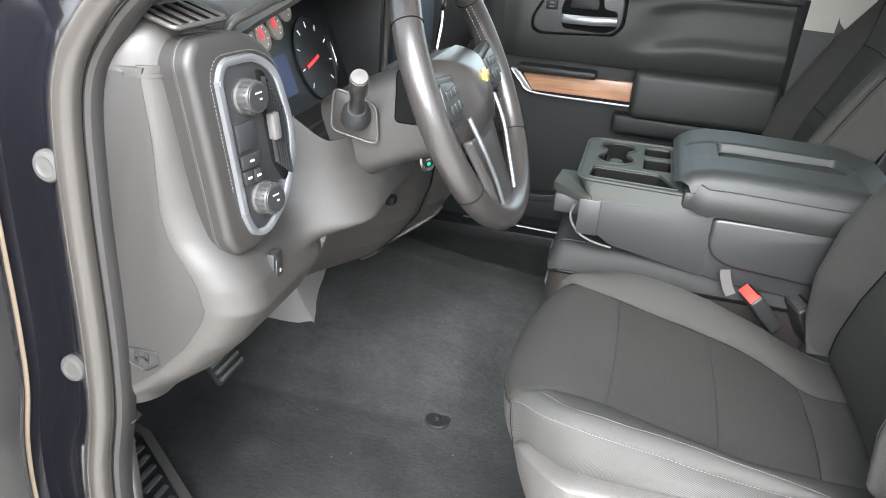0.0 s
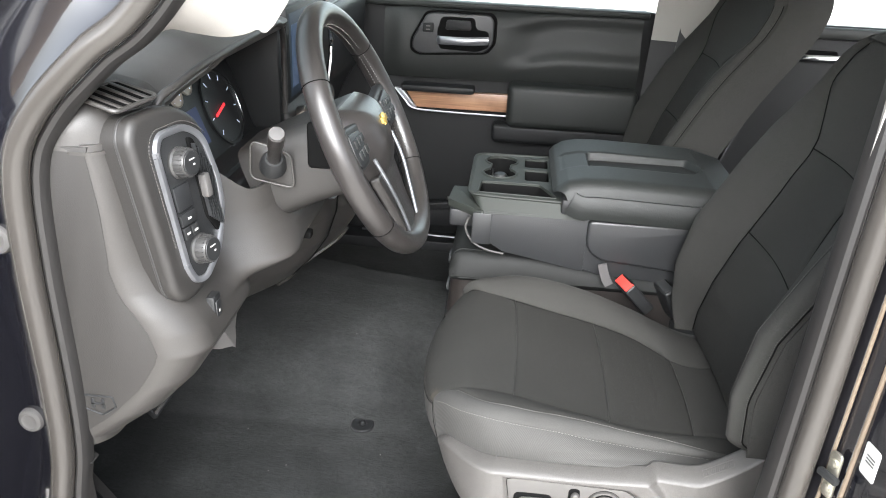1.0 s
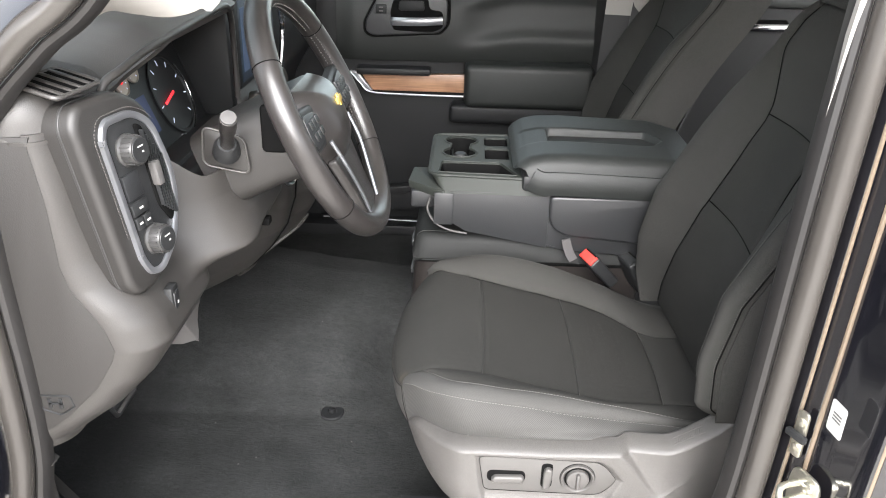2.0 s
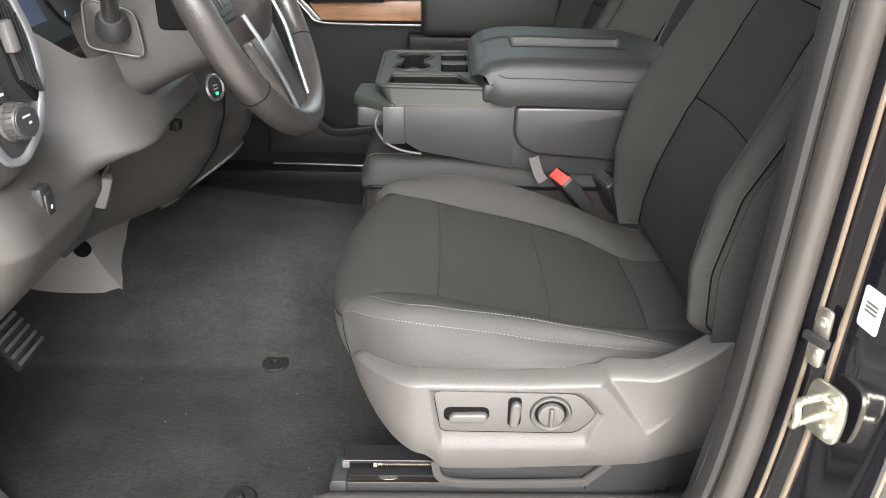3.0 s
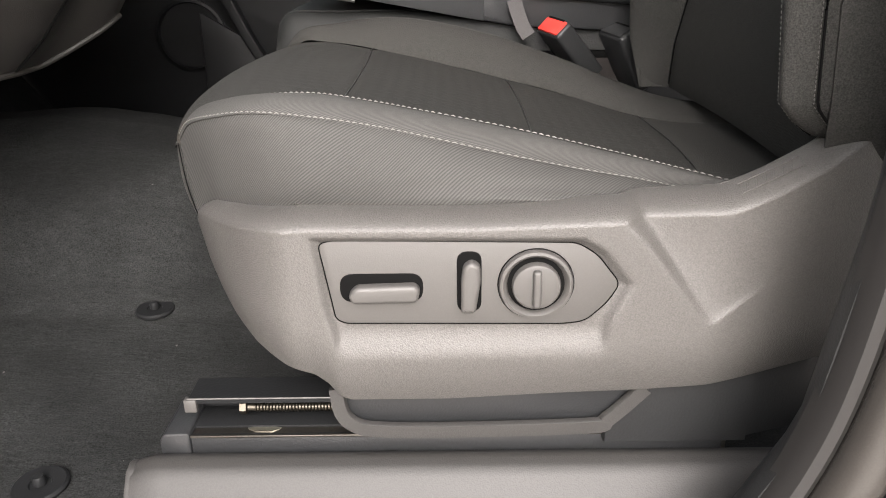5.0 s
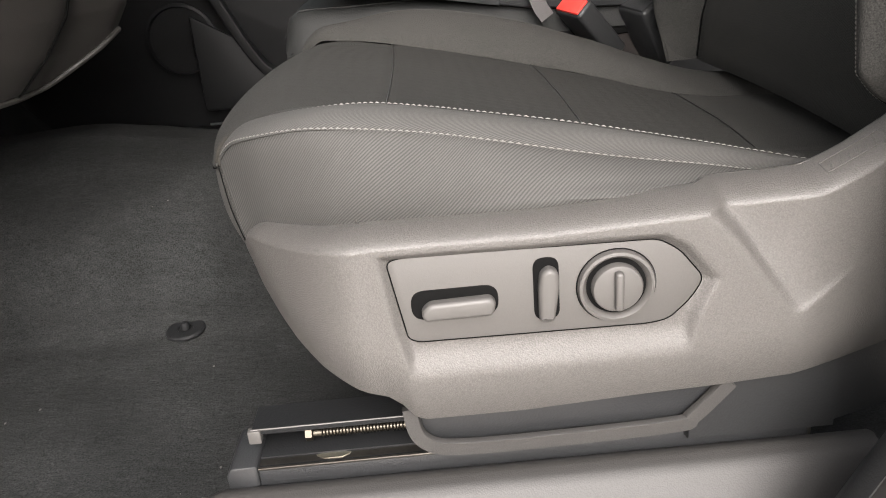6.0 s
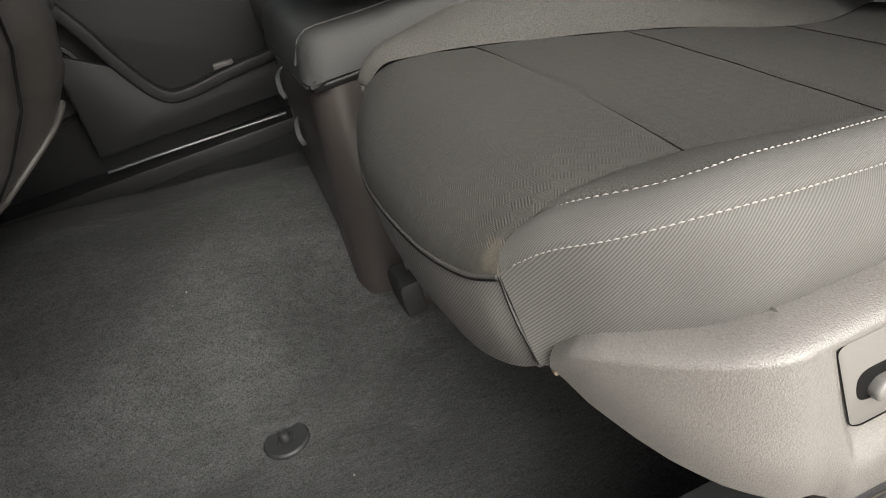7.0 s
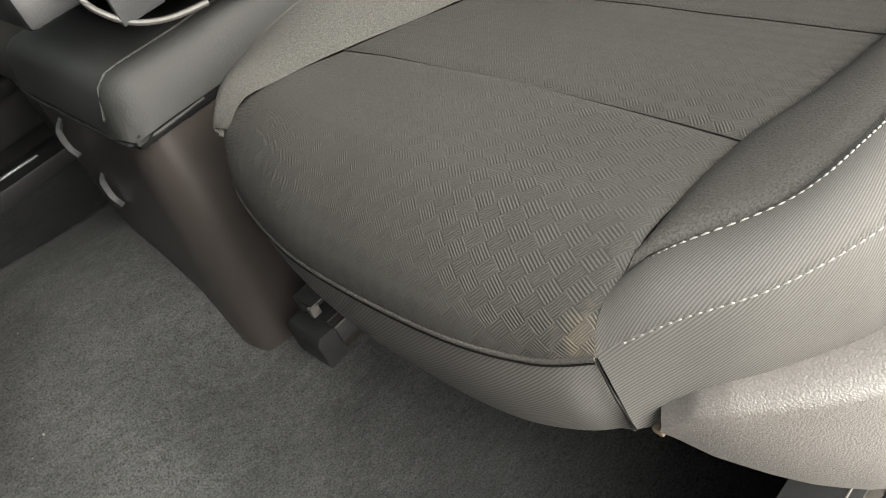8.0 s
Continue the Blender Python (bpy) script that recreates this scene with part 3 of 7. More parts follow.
def driver_seat():
    seat = thing("driver_seat", (0.25, 0.26, 0.08), "black cloth driver's seat with ribbed sides and grey plastic base trim", "car seat")
    cushion = part("cushion", sheet(insert_panel(0, 0.128, True, bow=0.004), 40, 44, 0.006), M_CLOTH_WORN, seat, "woven dark grey cloth with a worn front corner")
    part("middle_panel", sheet(insert_panel(0.128, 0.282, bow=0.004), 24, 40, 0.006), M_CLOTH, cushion, "basket-weave cloth panel")
    part("rear_panel", sheet(insert_panel(0.282, 0.425, bow=0.004), 24, 40, 0.006), M_CLOTH, cushion, "basket-weave cloth panel")
    part("back_strip", sheet(insert_panel(0.425, 0.535, bow=0.004), 10, 40, 0.006), M_CLOTH_PLAIN, cushion)
    strip = band([at_x(UPPER, max(0.030, p.x)) for p in INNER], INNER, 0.003, 0.185, 1.0, sink=0.001)
    part("inner_strip", sheet(lambda u, v: strip(u, v) - Vector((0, 0, 0.005 * (1 - smooth(0.0, 0.07, u)))), 60, 8, 0.004), M_CLOTH_PLAIN, cushion, "fleecy grey cloth strip beside the weave")
    part("near_bolster", sheet(band(LOWER, UPPER, 0.006), 64, 12, 0.005), M_TWILL, cushion, "ribbed grey cloth bolster with pale stitching")
    part("far_bolster", sheet(band(FAR, RIDGE, 0.010, 0.0, 0.74), 48, 12, 0.005), M_CLOTH_PLAIN, cushion, "fleecy grey cloth bolster")
    part("bolster_end", sheet(band(FAR, RIDGE, 0.010, 0.74, 1.0), 20, 12, 0.005), M_CLOTH_PLAIN, cushion)
    far_low = [Vector((p.x, 0.500 - 0.03 * (1 - smooth(0.0, 0.08, p.x)), 0.24)) for p in RIDGE]
    part("far_side", sheet(band(RIDGE, far_low, 0.012), 40, 10, 0.005), M_TWILL, cushion)

    def side(u, v):
        a, b = along(FOOT, u), along(LOWER, u)
        p = a.lerp(b, v)
        out = Vector((-0.5 * (1 - smooth(0, 0.25, u)), -1, 0.1)).normalized()
        wrinkle = 0.0032 * smooth(0.42, 0.62, u) * (1 - smooth(0.88, 0.97, u)) * math.sin(30 * (v * 0.55 - u * 0.9) + 2 * math.sin(9 * u)) * math.sin(math.pi * v) * smooth(0.9, 0.4, v)
        return p + out * (0.012 * smooth(0.05, 0.40, u) * math.sin(math.pi * v) ** 0.9 + wrinkle - 0.0015 * (1 - smooth(0, 0.1, 1 - v)))
    part("side_panel", sheet(side, 80, 16, 0.004), M_TWILL, cushion, "light grey ribbed cloth side, slightly creased")
    hem = [Vector((p.x + 0.017, p.y, 0.205 + 0.038 * abs(2 * i / (len(NOSE) - 1) - 1) ** 2.2)) for i, p in enumerate(NOSE)]

    def skirt(u, v):
        a, b = along(NOSE, u), along(hem, u)
        p = a.lerp(b, v)
        edge = along(FOOT, 0).lerp(along(LOWER, 0), 1 - v)
        p = p.lerp(Vector((edge.x - 0.0005, edge.y + 0.0010, p.z)), 1 - smooth(0.0, 0.07, u))
        out = Vector((-1, -0.4 * (1 - 2 * u), 0)).normalized()
        return p + out * (0.006 * math.sin(math.pi * v) * smooth(0.0, 0.10, u))
    part("front_skirt", sheet(skirt, 48, 10, 0.004), M_TWILL, cushion, "ribbed cloth front skirt")
    part("front_piping", sweep(NOSE, circle(0.0015, 8)), M_CLOTH_PLAIN, cushion)
    part("front_seam_line", sweep([p + Vector((-0.0012, -0.0004, -0.0022)) for p in NOSE], circle(0.0006, 6)), M_SEAM_SHADE, cushion)
    part("corner_seam", sweep(spline([NOSE[0], NOSE[0].lerp(FOOT[0], 0.5) + Vector((-0.002, -0.001, 0)), FOOT[0]], 6), circle(0.0005, 6)), M_SEAM_SHADE, cushion)
    scrap = rbox(0.016, 0.024, 0.105, 0.112, 0.2405, 0.2455, 0.0015)
    part("foam_scrap", scrap, M_TAN, cushion, "bit of yellow foam at the corner hem")
    # seams and stitching
    for xs, name in ((0.128, "front_seam"), (0.282, "middle_seam"), (0.425, "rear_seam")):
        f = insert_panel(xs, xs + 0.1, bow=0.004)
        pts = [f(0.0, v / 40) + Vector((0, 0, 0.0008)) for v in range(41)]
        part(name, sweep(pts, circle(0.0006, 5)), M_LIP, cushion)
    for name, curve, off in (("upper_stitching", UPPER, Vector((0, -0.004, 0.0014))), ("lower_stitching", LOWER, Vector((0, -0.0030, 0.0004)))):
        def line(s, curve=curve, off=off):
            p = along(curve, 0.03 + 0.85 * s)
            return p + off, Vector((0, -0.35, 0.94))
        part(name, stitches(line, 96, r=0.00062), M_THREAD, cushion, "pale grey thread")["kind"] = "stuff"

    inner = rbox(0.09, 0.47, 0.12, 0.46, 0.19, 0.245, 0.02)
    part("cushion_pan", inner, M_BLACK, seat, "black steel seat pan")
    seat_back(seat)
    side_shield(seat)
    seat_rails(seat)
    return seat


BACK_LINE = [(0.27, 0.482), (0.34, 0.478), (0.42, 0.484), (0.52, 0.508), (0.65, 0.560), (0.80, 0.632), (0.95, 0.705), (1.02, 0.745)]


def seat_back(seat, shift=0.0, flip=False, lean=1.0):
    """The reclined back; v runs across, u upwards."""
    BACK = [(z, 0.48 + (x - 0.48) * lean) for z, x in BACK_LINE]
    def yy(y):
        return shift + ((0.54 - y) if flip else y)

    def bol(z):
        return lerp([(0.27, 0.030), (0.36, 0.045), (0.43, 0.055), (0.52, 0.058), (0.606, 0.048), (0.705, 0.034), (0.79, 0.010), (1.02, 0.004)], z)

    def inset(z):
        return 0.022 * (1 - smooth(0.28, 0.36, z)) + 0.010 * smooth(0.70, 0.80, z) + 0.05 * max(0, (z - 0.80) / 0.075) ** 3

    def half(z):
        return lerp([(0.27, 0.215), (0.33, 0.192), (0.42, 0.154), (0.53, 0.118), (0.62, 0.103), (0.69, 0.099), (0.715, 0.110), (0.74, 0.140), (0.785, 0.198), (0.80, 0.205), (0.84, 0.198), (0.876, 0.165)], z)
    z0, z1 = 0.285, 0.875

    def centre(za, zb):
        def f(u, v):
            z = za + (zb - za) * u
            w = half(z)
            y = 0.27 + w * (2 * v - 1)
            x = lerp(BACK, z) + 0.010 * math.sin(math.pi * v) - 0.002 * math.sin(math.pi * v) ** 0.3
            e = min(u * (zb - za) / 0.3, (1 - u) * (zb - za) / 0.3, v, 1 - v)
            x += 0.003 * (1 - smooth(0, 0.05, e)) ** 2
            return Vector((x, yy(y), z))
        return f
    def face(g, turned):
        return (lambda u, v: g(1 - u, v)) if turned else g
    back = part("backrest", sheet(face(centre(z0, 0.54), flip), 30, 30, 0.006), M_CLOTH, seat, "reclined dark cloth backrest")
    part("upper_panel", sheet(face(centre(0.54, 0.70), flip), 24, 30, 0.006), M_CLOTH, back)
    part("shoulder_panel", sheet(face(centre(0.70, z1), flip), 40, 40, 0.006), M_CLOTH_PLAIN, back, "plain dark cloth shoulder panel")

    def bolster(sign):
        def f(u, v):
            zb = 0.326 if sign < 0 else z0
            z = zb + (z1 - zb) * u ** 1.25
            tuck = math.sqrt(min(1, (z - zb) / 0.028)) if sign < 0 else 1.0
            w = half(z)
            outer = 0.236 - inset(z)
            a = math.pi * 0.5 * v
            y = w + (outer - 0.012 * (1 - tuck) - w) * math.sin(a) ** 0.9
            x = lerp(BACK, z) - bol(z) * tuck * math.sin(min(1, v / 0.62) * math.pi / 2) + 0.03 * max(0, (v - 0.62) / 0.38) ** 2
            x += 0.003 * (1 - smooth(0, 0.08, v))
            return Vector((x, yy(0.27 + sign * y), z))
        return f
    for sign, name in ((-1, "near_bolster"), (1, "far_bolster")):
        part(name, sheet(face(bolster(sign), (sign < 0) != flip), 60, 20, 0.005), M_CLOTH_PLAIN, back, "fleecy dark cloth bolster with a stitched edge")

    def flank(sign):
        def f(u, v):
            z = z0 + (z1 - z0) * u
            outer = 0.236 - inset(z)
            x = lerp(BACK, z) - bol(z) + 0.030
            return Vector((x + (0.105 - 0.01 * smooth(0.7, 0.87, z)) * v, yy(0.27 + sign * (outer + 0.010 * math.sin(math.pi * v))), z))
        return f
    for sign, name in ((-1, "near_flank"), (1, "far_flank")):
        part(name, sheet(flank(sign), 40, 10, 0.004), M_CLOTH_PLAIN, back)

    def rear(u, v):
        z = z0 + (z1 - z0) * u
        outer = 0.236 - inset(z)
        return Vector((lerp(BACK, z) + 0.09 + 0.015 * math.sin(math.pi * v), yy(0.27 + outer * (2 * v - 1)), z))
    part("back_cover", sheet(rear, 24, 16, 0.004), M_BLACK, back, "black vinyl back cover")

    def top(u, v):
        outer = 0.236 - inset(z1)
        a = math.pi * u
        return Vector((lerp(BACK, z1) + 0.04 - 0.05 * math.cos(a), yy(0.27 + outer * (2 * v - 1)), z1 - 0.004 + 0.03 * math.sin(a) * (1 - (2 * v - 1) ** 4) ** 0.5))
    part("top_roll", sheet(top, 12, 24, 0.004), M_CLOTH_PLAIN, back)
    for vv in (0.50, 0.93):
        def line(s, vv=vv):
            u = (0.02 + 0.80 * s) if not flip else 0.2 + 0.78 * s
            return bolster(1 if flip else -1)(u, vv) + Vector((-0.0006, -0.0004, 0)), Vector((-0.80, -0.55, 0.1)).normalized()
        part("edge_stitching", stitches(line, 110, r=0.0005), M_THREAD_DIM, back, "grey thread")["kind"] = "stuff"
        part("edge_seam", sweep([line(i / 60)[0] + Vector((0.0006, -0.003, 0)) for i in range(61)], circle(0.0010, 5)), M_SEAM_SHADE, back)
    for sign in (-1, 1):
        pts = [bolster(sign)((0.02 + 0.96 * i / 60), 0.0) + Vector((-0.001, 0, 0)) for i in range(61)]
        part("bolster_seam", sweep(pts, circle(0.0011, 5)), M_SEAM_SHADE, back)
    for zs in (0.54, 0.70):
        pts = [Vector((lerp(BACK, zs) + 0.010 * math.sin(math.pi * i / 20) + 0.0015, yy(0.27 + half(zs) * (i / 10 - 1)), zs)) for i in range(21)]
        part("cross_seam", sweep(pts, circle(0.0011, 5)), M_SEAM_SHADE, back)
    head = bmesh.new()
    rows_ = []
    for i in range(13):
        a = math.pi * i / 12
        h, d = -math.cos(a), math.sin(a) ** 0.6
        rows_.append([Vector((lerp(BACK, 0.86) + 0.07 + 0.06 * d * math.cos(b) + 0.02 * h, yy(0.27 + 0.125 * d * math.copysign(abs(math.sin(b)) ** 0.5, math.sin(b))), 0.985 + 0.085 * h)) for b in (2 * math.pi * j / 24 for j in range(24))])
    vs = [[head.verts.new(p) for p in r] for r in rows_[1:-1]]
    for r0, r1 in zip(vs, vs[1:]):
        for j in range(24):
            head.faces.new((r0[j], r0[(j + 1) % 24], r1[(j + 1) % 24], r1[j]))
    head.faces.new(vs[0])
    head.faces.new(vs[-1])
    rest = part("headrest", head, M_CLOTH_PLAIN, back, "dark cloth headrest on steel posts")
    for dy in (-0.06, 0.06):
        part("post", sweep([(lerp(BACK, 0.86) + 0.06, yy(0.27 + dy), 0.85), (lerp(BACK, 0.86) + 0.075, yy(0.27 + dy), 0.93)], circle(0.006)), M_STEEL, rest)


SH_TOP = [(0.014, 0.266), (0.020, 0.276), (0.027, 0.280), (0.045, 0.284), (0.08, 0.290), (0.12, 0.292), (0.23, 0.291), (0.29, 0.293), (0.36, 0.2955), (0.40, 0.300), (0.434, 0.311), (0.469, 0.325), (0.50, 0.344), (0.60, 0.41), (0.70, 0.475)]
SH_LOW = [(0.014, 0.250), (0.018, 0.244), (0.026, 0.229), (0.040, 0.212), (0.052, 0.200), (0.07, 0.187), (0.095, 0.175), (0.115, 0.1685), (0.124, 0.161), (0.132, 0.150), (0.14, 0.147), (0.21, 0.147), (0.29, 0.151), (0.35, 0.153), (0.41, 0.157), (0.60, 0.170), (0.70, 0.176)]
PLATE = [(0.1245, 0.272), (0.135, 0.2745), (0.298, 0.271), (0.312, 0.262), (0.3285, 0.2405), (0.320, 0.226), (0.306, 0.2125), (0.292, 0.2105), (0.140, 0.2125), (0.1335, 0.216)]
POCKET = [(0.118, 0.279), (0.302, 0.2765), (0.318, 0.267), (0.338, 0.241), (0.326, 0.215), (0.316, 0.160), (0.140, 0.160), (0.124, 0.225)]
CREASE = spline([(0.300, 0.296, 0), (0.320, 0.288, 0), (0.336, 0.277, 0), (0.350, 0.262, 0), (0.363, 0.2445, 0), (0.376, 0.227, 0), (0.390, 0.208, 0)], 5)
SHELF = 0.011


def inside_by(poly, x, z):
    """Signed distance to a polygon's rim, positive inside."""
    best, ins = 1e9, False
    k = len(poly)
    for i in range(k):
        (ax, az), (bx, bz) = poly[i], poly[(i + 1) % k]
        dx, dz = bx - ax, bz - az
        f = min(1, max(0, ((x - ax) * dx + (z - az) * dz) / (dx * dx + dz * dz)))
        best = min(best, math.hypot(x - ax - f * dx, z - az - f * dz))
        if (az > z) != (bz > z) and x < ax + (z - az) / (bz - az) * dx:
            ins = not ins
    return best if ins else -best


def shield_y(x, z):
    """Depth of the side trim's face, below its top shelf."""
    zb = lerp(SH_LOW, x)
    y = 0.088 * (max(0, 0.105 - x) / 0.087) ** 1.7
    tuck = max(0, 1 - (z - zb) / 0.045)
    y += 0.010 * tuck ** 2
    # the face turns inwards behind the switches
    k = max(0, x - 0.392)
    y += 0.34 * k * k / (k + 0.018)
    # pocket round the switch plate, with a broad sloping lower lip
    if 0.10 < x < 0.35:
        k = min(min(1, max(0, inside_by(POCKET, x, z) / 0.008)), min(1, max(0, (z - 0.184) / 0.025)))
        y += 0.0062 * k * k * (3 - 2 * k)
    # step behind the switches that dies out downwards
    best, side, far = 1e9, 0.0, 0.0
    if 0.28 < x < 0.47:
        n = len(CREASE) - 1
        for i in range(n):
            a, b = CREASE[i], CREASE[i + 1]
            dx, dz = b.x - a.x, b.y - a.y
            f = min(1, max(0, ((x - a.x) * dx + (z - a.y) * dz) / (dx * dx + dz * dz)))
            d = math.hypot(x - a.x - f * dx, z - a.y - f * dz)
            if d < best:
                best, far = d, (i + f) / n
                side = -((x - a.x) * dz - (z - a.y) * dx)
        if side > 0:
            y += 0.018 * (1 - far) ** 0.65 * smooth(0.0, 0.0065 + 0.016 * (1 - far) ** 3, best) * (1 - smooth(0.010, 0.080, best))
    return y


def shelf_point(x, a):
    """The rounded top shelf of the trim, a from 0 at the face to 1 at its inner edge."""
    z = lerp(SH_TOP, x) - SHELF
    slope = (shield_y(x + 0.002, z) - shield_y(x - 0.002, z)) / 0.004 if x < 0.11 else 0.0
    n = Vector((-slope, 1, 0)).normalized()
    deep = 0.022 + 0.012 * smooth(0.02, 0.08, x)
    t = a * math.pi / 2
    return Vector((x, shield_y(x, z), z + SHELF * math.sin(t))) + n * deep * (1 - math.cos(t))


def side_shield(seat):
    def f(u, v):
        x = 0.014 + 0.676 * (0.50 * u * u + 0.50 * u)
        if v < 0.8:
            zb = lerp(SH_LOW, x)
            z = zb + (lerp(SH_TOP, x) - SHELF - zb) * v / 0.8
            return Vector((x, shield_y(x, z), z))
        return shelf_point(x, (v - 0.8) / 0.2)
    shield = part("side_trim", sheet(f, 240, 130, 0.003), M_PLASTIC, seat, "grained grey plastic seat base trim", sharp=60)

    def lip(u, v):
        p = shelf_point(0.014 + 0.676 * u, 1.0)
        return p + Vector((0.004 * v * (1 - smooth(0.03, 0.1, p.x)), 0.014 * v, -0.012 * v * v))
    part("top_lip", sheet(lip, 60, 4, 0.002), M_PLASTIC, shield)
    yp = 0.0046
    plate = part("switch_plate", prism(round_poly(PLATE, 0.006), 0.006, "y", yp, 0.0007, 2), M_PLATE, shield, "smooth grey switch plate")
    rim = [(a, yp - 0.0002, b) for a, b in round_poly(PLATE, 0.006)]
    part("plate_gap", sweep(rim, circle(0.00045, 6), closed=True, up=(0, 1, 0)), M_SEAM_SHADE, plate)

    def pill(x0, x1, z0, z1, depth, at, r, rim=0.001):
        w = min(x1 - x0, z1 - z0) * 0.5
        return prism(round_poly([(x0, z0), (x1, z0), (x1, z1), (x0, z1)], w * r, 6), depth, "y", at, rim, 3)
    # flush black pads paint the shade in the switch recesses
    part("slide_shade_pad", pill(0.1375, 0.1945, 0.2285, 0.2500, 0.003, yp - 0.0006, 0.95), M_SEAM_SHADE, plate)
    sw = prism(round_poly([(0.1455, 0.2300), (0.1905, 0.2305), (0.1925, 0.2395), (0.189, 0.2435), (0.149, 0.2425), (0.1435, 0.2365)], 0.0035, 4), 0.012, "y", yp - 0.008, 0.003, 3)
    part("slide_switch", sw, M_PLATE, plate, "grey seat slide switch")
    part("recline_shade_pad", pill(0.2172, 0.2342, 0.2205, 0.2655, 0.003, yp - 0.0006, 0.95), M_SEAM_SHADE, plate)
    sw = prism(round_poly([(0.2200, 0.222), (0.2300, 0.222), (0.2335, 0.246), (0.2330, 0.257), (0.227, 0.2605), (0.2215, 0.2565), (0.2200, 0.246)], 0.003, 4), 0.012, "y", yp - 0.008, 0.003, 3)
    part("recline_switch", sw, M_PLATE, plate, "grey backrest switch")
    m = aim((0.2710, yp, 0.2410), (0, -1, 0))
    part("dial_ring", lathe([(0.0245, -0.002), (0.0255, 0.0015), (0.0245, 0.0040), (0.0225, 0.0045), (0.0208, 0.0030), (0.0198, 0.0006), (0.0195, -0.001)], 40, m), M_PLATE, plate, "raised ring round the dial")
    part("ring_gap", sweep([m @ Vector((0.0258 * math.cos(t), 0.0258 * math.sin(t), 0.0002)) for t in (2 * math.pi * i / 40 for i in range(40))], circle(0.00045, 6), closed=True, up=(0, 1, 0)), M_SEAM_SHADE, plate)
    part("dial_gap", lathe([(0.0195, -0.001), (0.0195, 0.0009), (0.0005, 0.0009)], 32, m), M_SEAM_SHADE, plate)
    dial = part("lumbar_dial", lathe([(0.0166, 0.0005), (0.0166, 0.005), (0.0158, 0.0065), (0.0138, 0.0072), (0.0005, 0.0074)], 36, m), M_PLATE, plate, "round grey lumbar dial with a grip bar")
    part("grip", place(rbox(-0.0028, 0.0028, -0.0135, 0.0135, 0.0060, 0.0125, 0.002, 3), m), M_PLATE, dial)
    # lower skirt of the trim, behind a step
    # dark face and paler lip paint this skirt's shade and edge highlight
    poly = round_poly([(0.130, 0.155), (0.131, 0.130), (0.140, 0.121), (0.156, 0.117), (0.318, 0.119), (0.328, 0.123), (0.354, 0.148), (0.354, 0.165), (0.131, 0.165)], 0.004, 4)
    part("lower_trim", prism(poly, 0.012, "y", 0.022, 0.002), M_CONSOLE, shield, "stepped lower edge of the trim, darkened to paint shade")
    part("lower_edge", sweep(spline([(0.128, 0.018, 0.152), (0.131, 0.017, 0.132), (0.141, 0.016, 0.121), (0.160, 0.015, 0.1175), (0.210, 0.015, 0.1165), (0.315, 0.015, 0.119), (0.330, 0.016, 0.1245), (0.356, 0.018, 0.150)], 6), [(-0.0055, -0.0030), (0.0045, -0.0030), (0.0055, -0.0015), (0.0055, 0.0020), (0.0045, 0.0030), (-0.0055, 0.0030)], up=(0, 1, 0)), M_SILL, shield)
    poly = [(0.345, 0.162), (0.354, 0.149), (0.330, 0.123), (0.330, 0.096), (0.44, 0.096), (0.44, 0.168)]
    skirt = prism(poly, 0.012, "y", 0.024, 0.003)
    turned = prism([(0.43, 0.096), (0.70, 0.096), (0.70, 0.180), (0.43, 0.168)], 0.012, "y", 0.0, 0.003)
    for vert in turned.verts:
        vert.co.y += 0.0265 + 0.32 * (vert.co.x - 0.43)
    part("rear_skirt", merge(skirt, turned), M_BLACK, shield)
    # moulded airbag sign on the shelf: a frame with a worn line of letters
    ring = [(0.408, 0.55), (0.452, 0.55), (0.452, 0.82), (0.408, 0.82)]
    part("moulded_frame", sweep([shelf_point(a, b) + Vector((0, 0, 0.0003)) for a, b in ring], circle(0.0004, 6), closed=True), M_PLASTIC, shield)
    for k in range(6):
        a = 0.4125 + 0.0062 * k
        part("moulded_bar", sweep([shelf_point(a, 0.62), shelf_point(a + 0.0022, 0.75)], circle(0.0007, 6)), M_PLASTIC, shield)


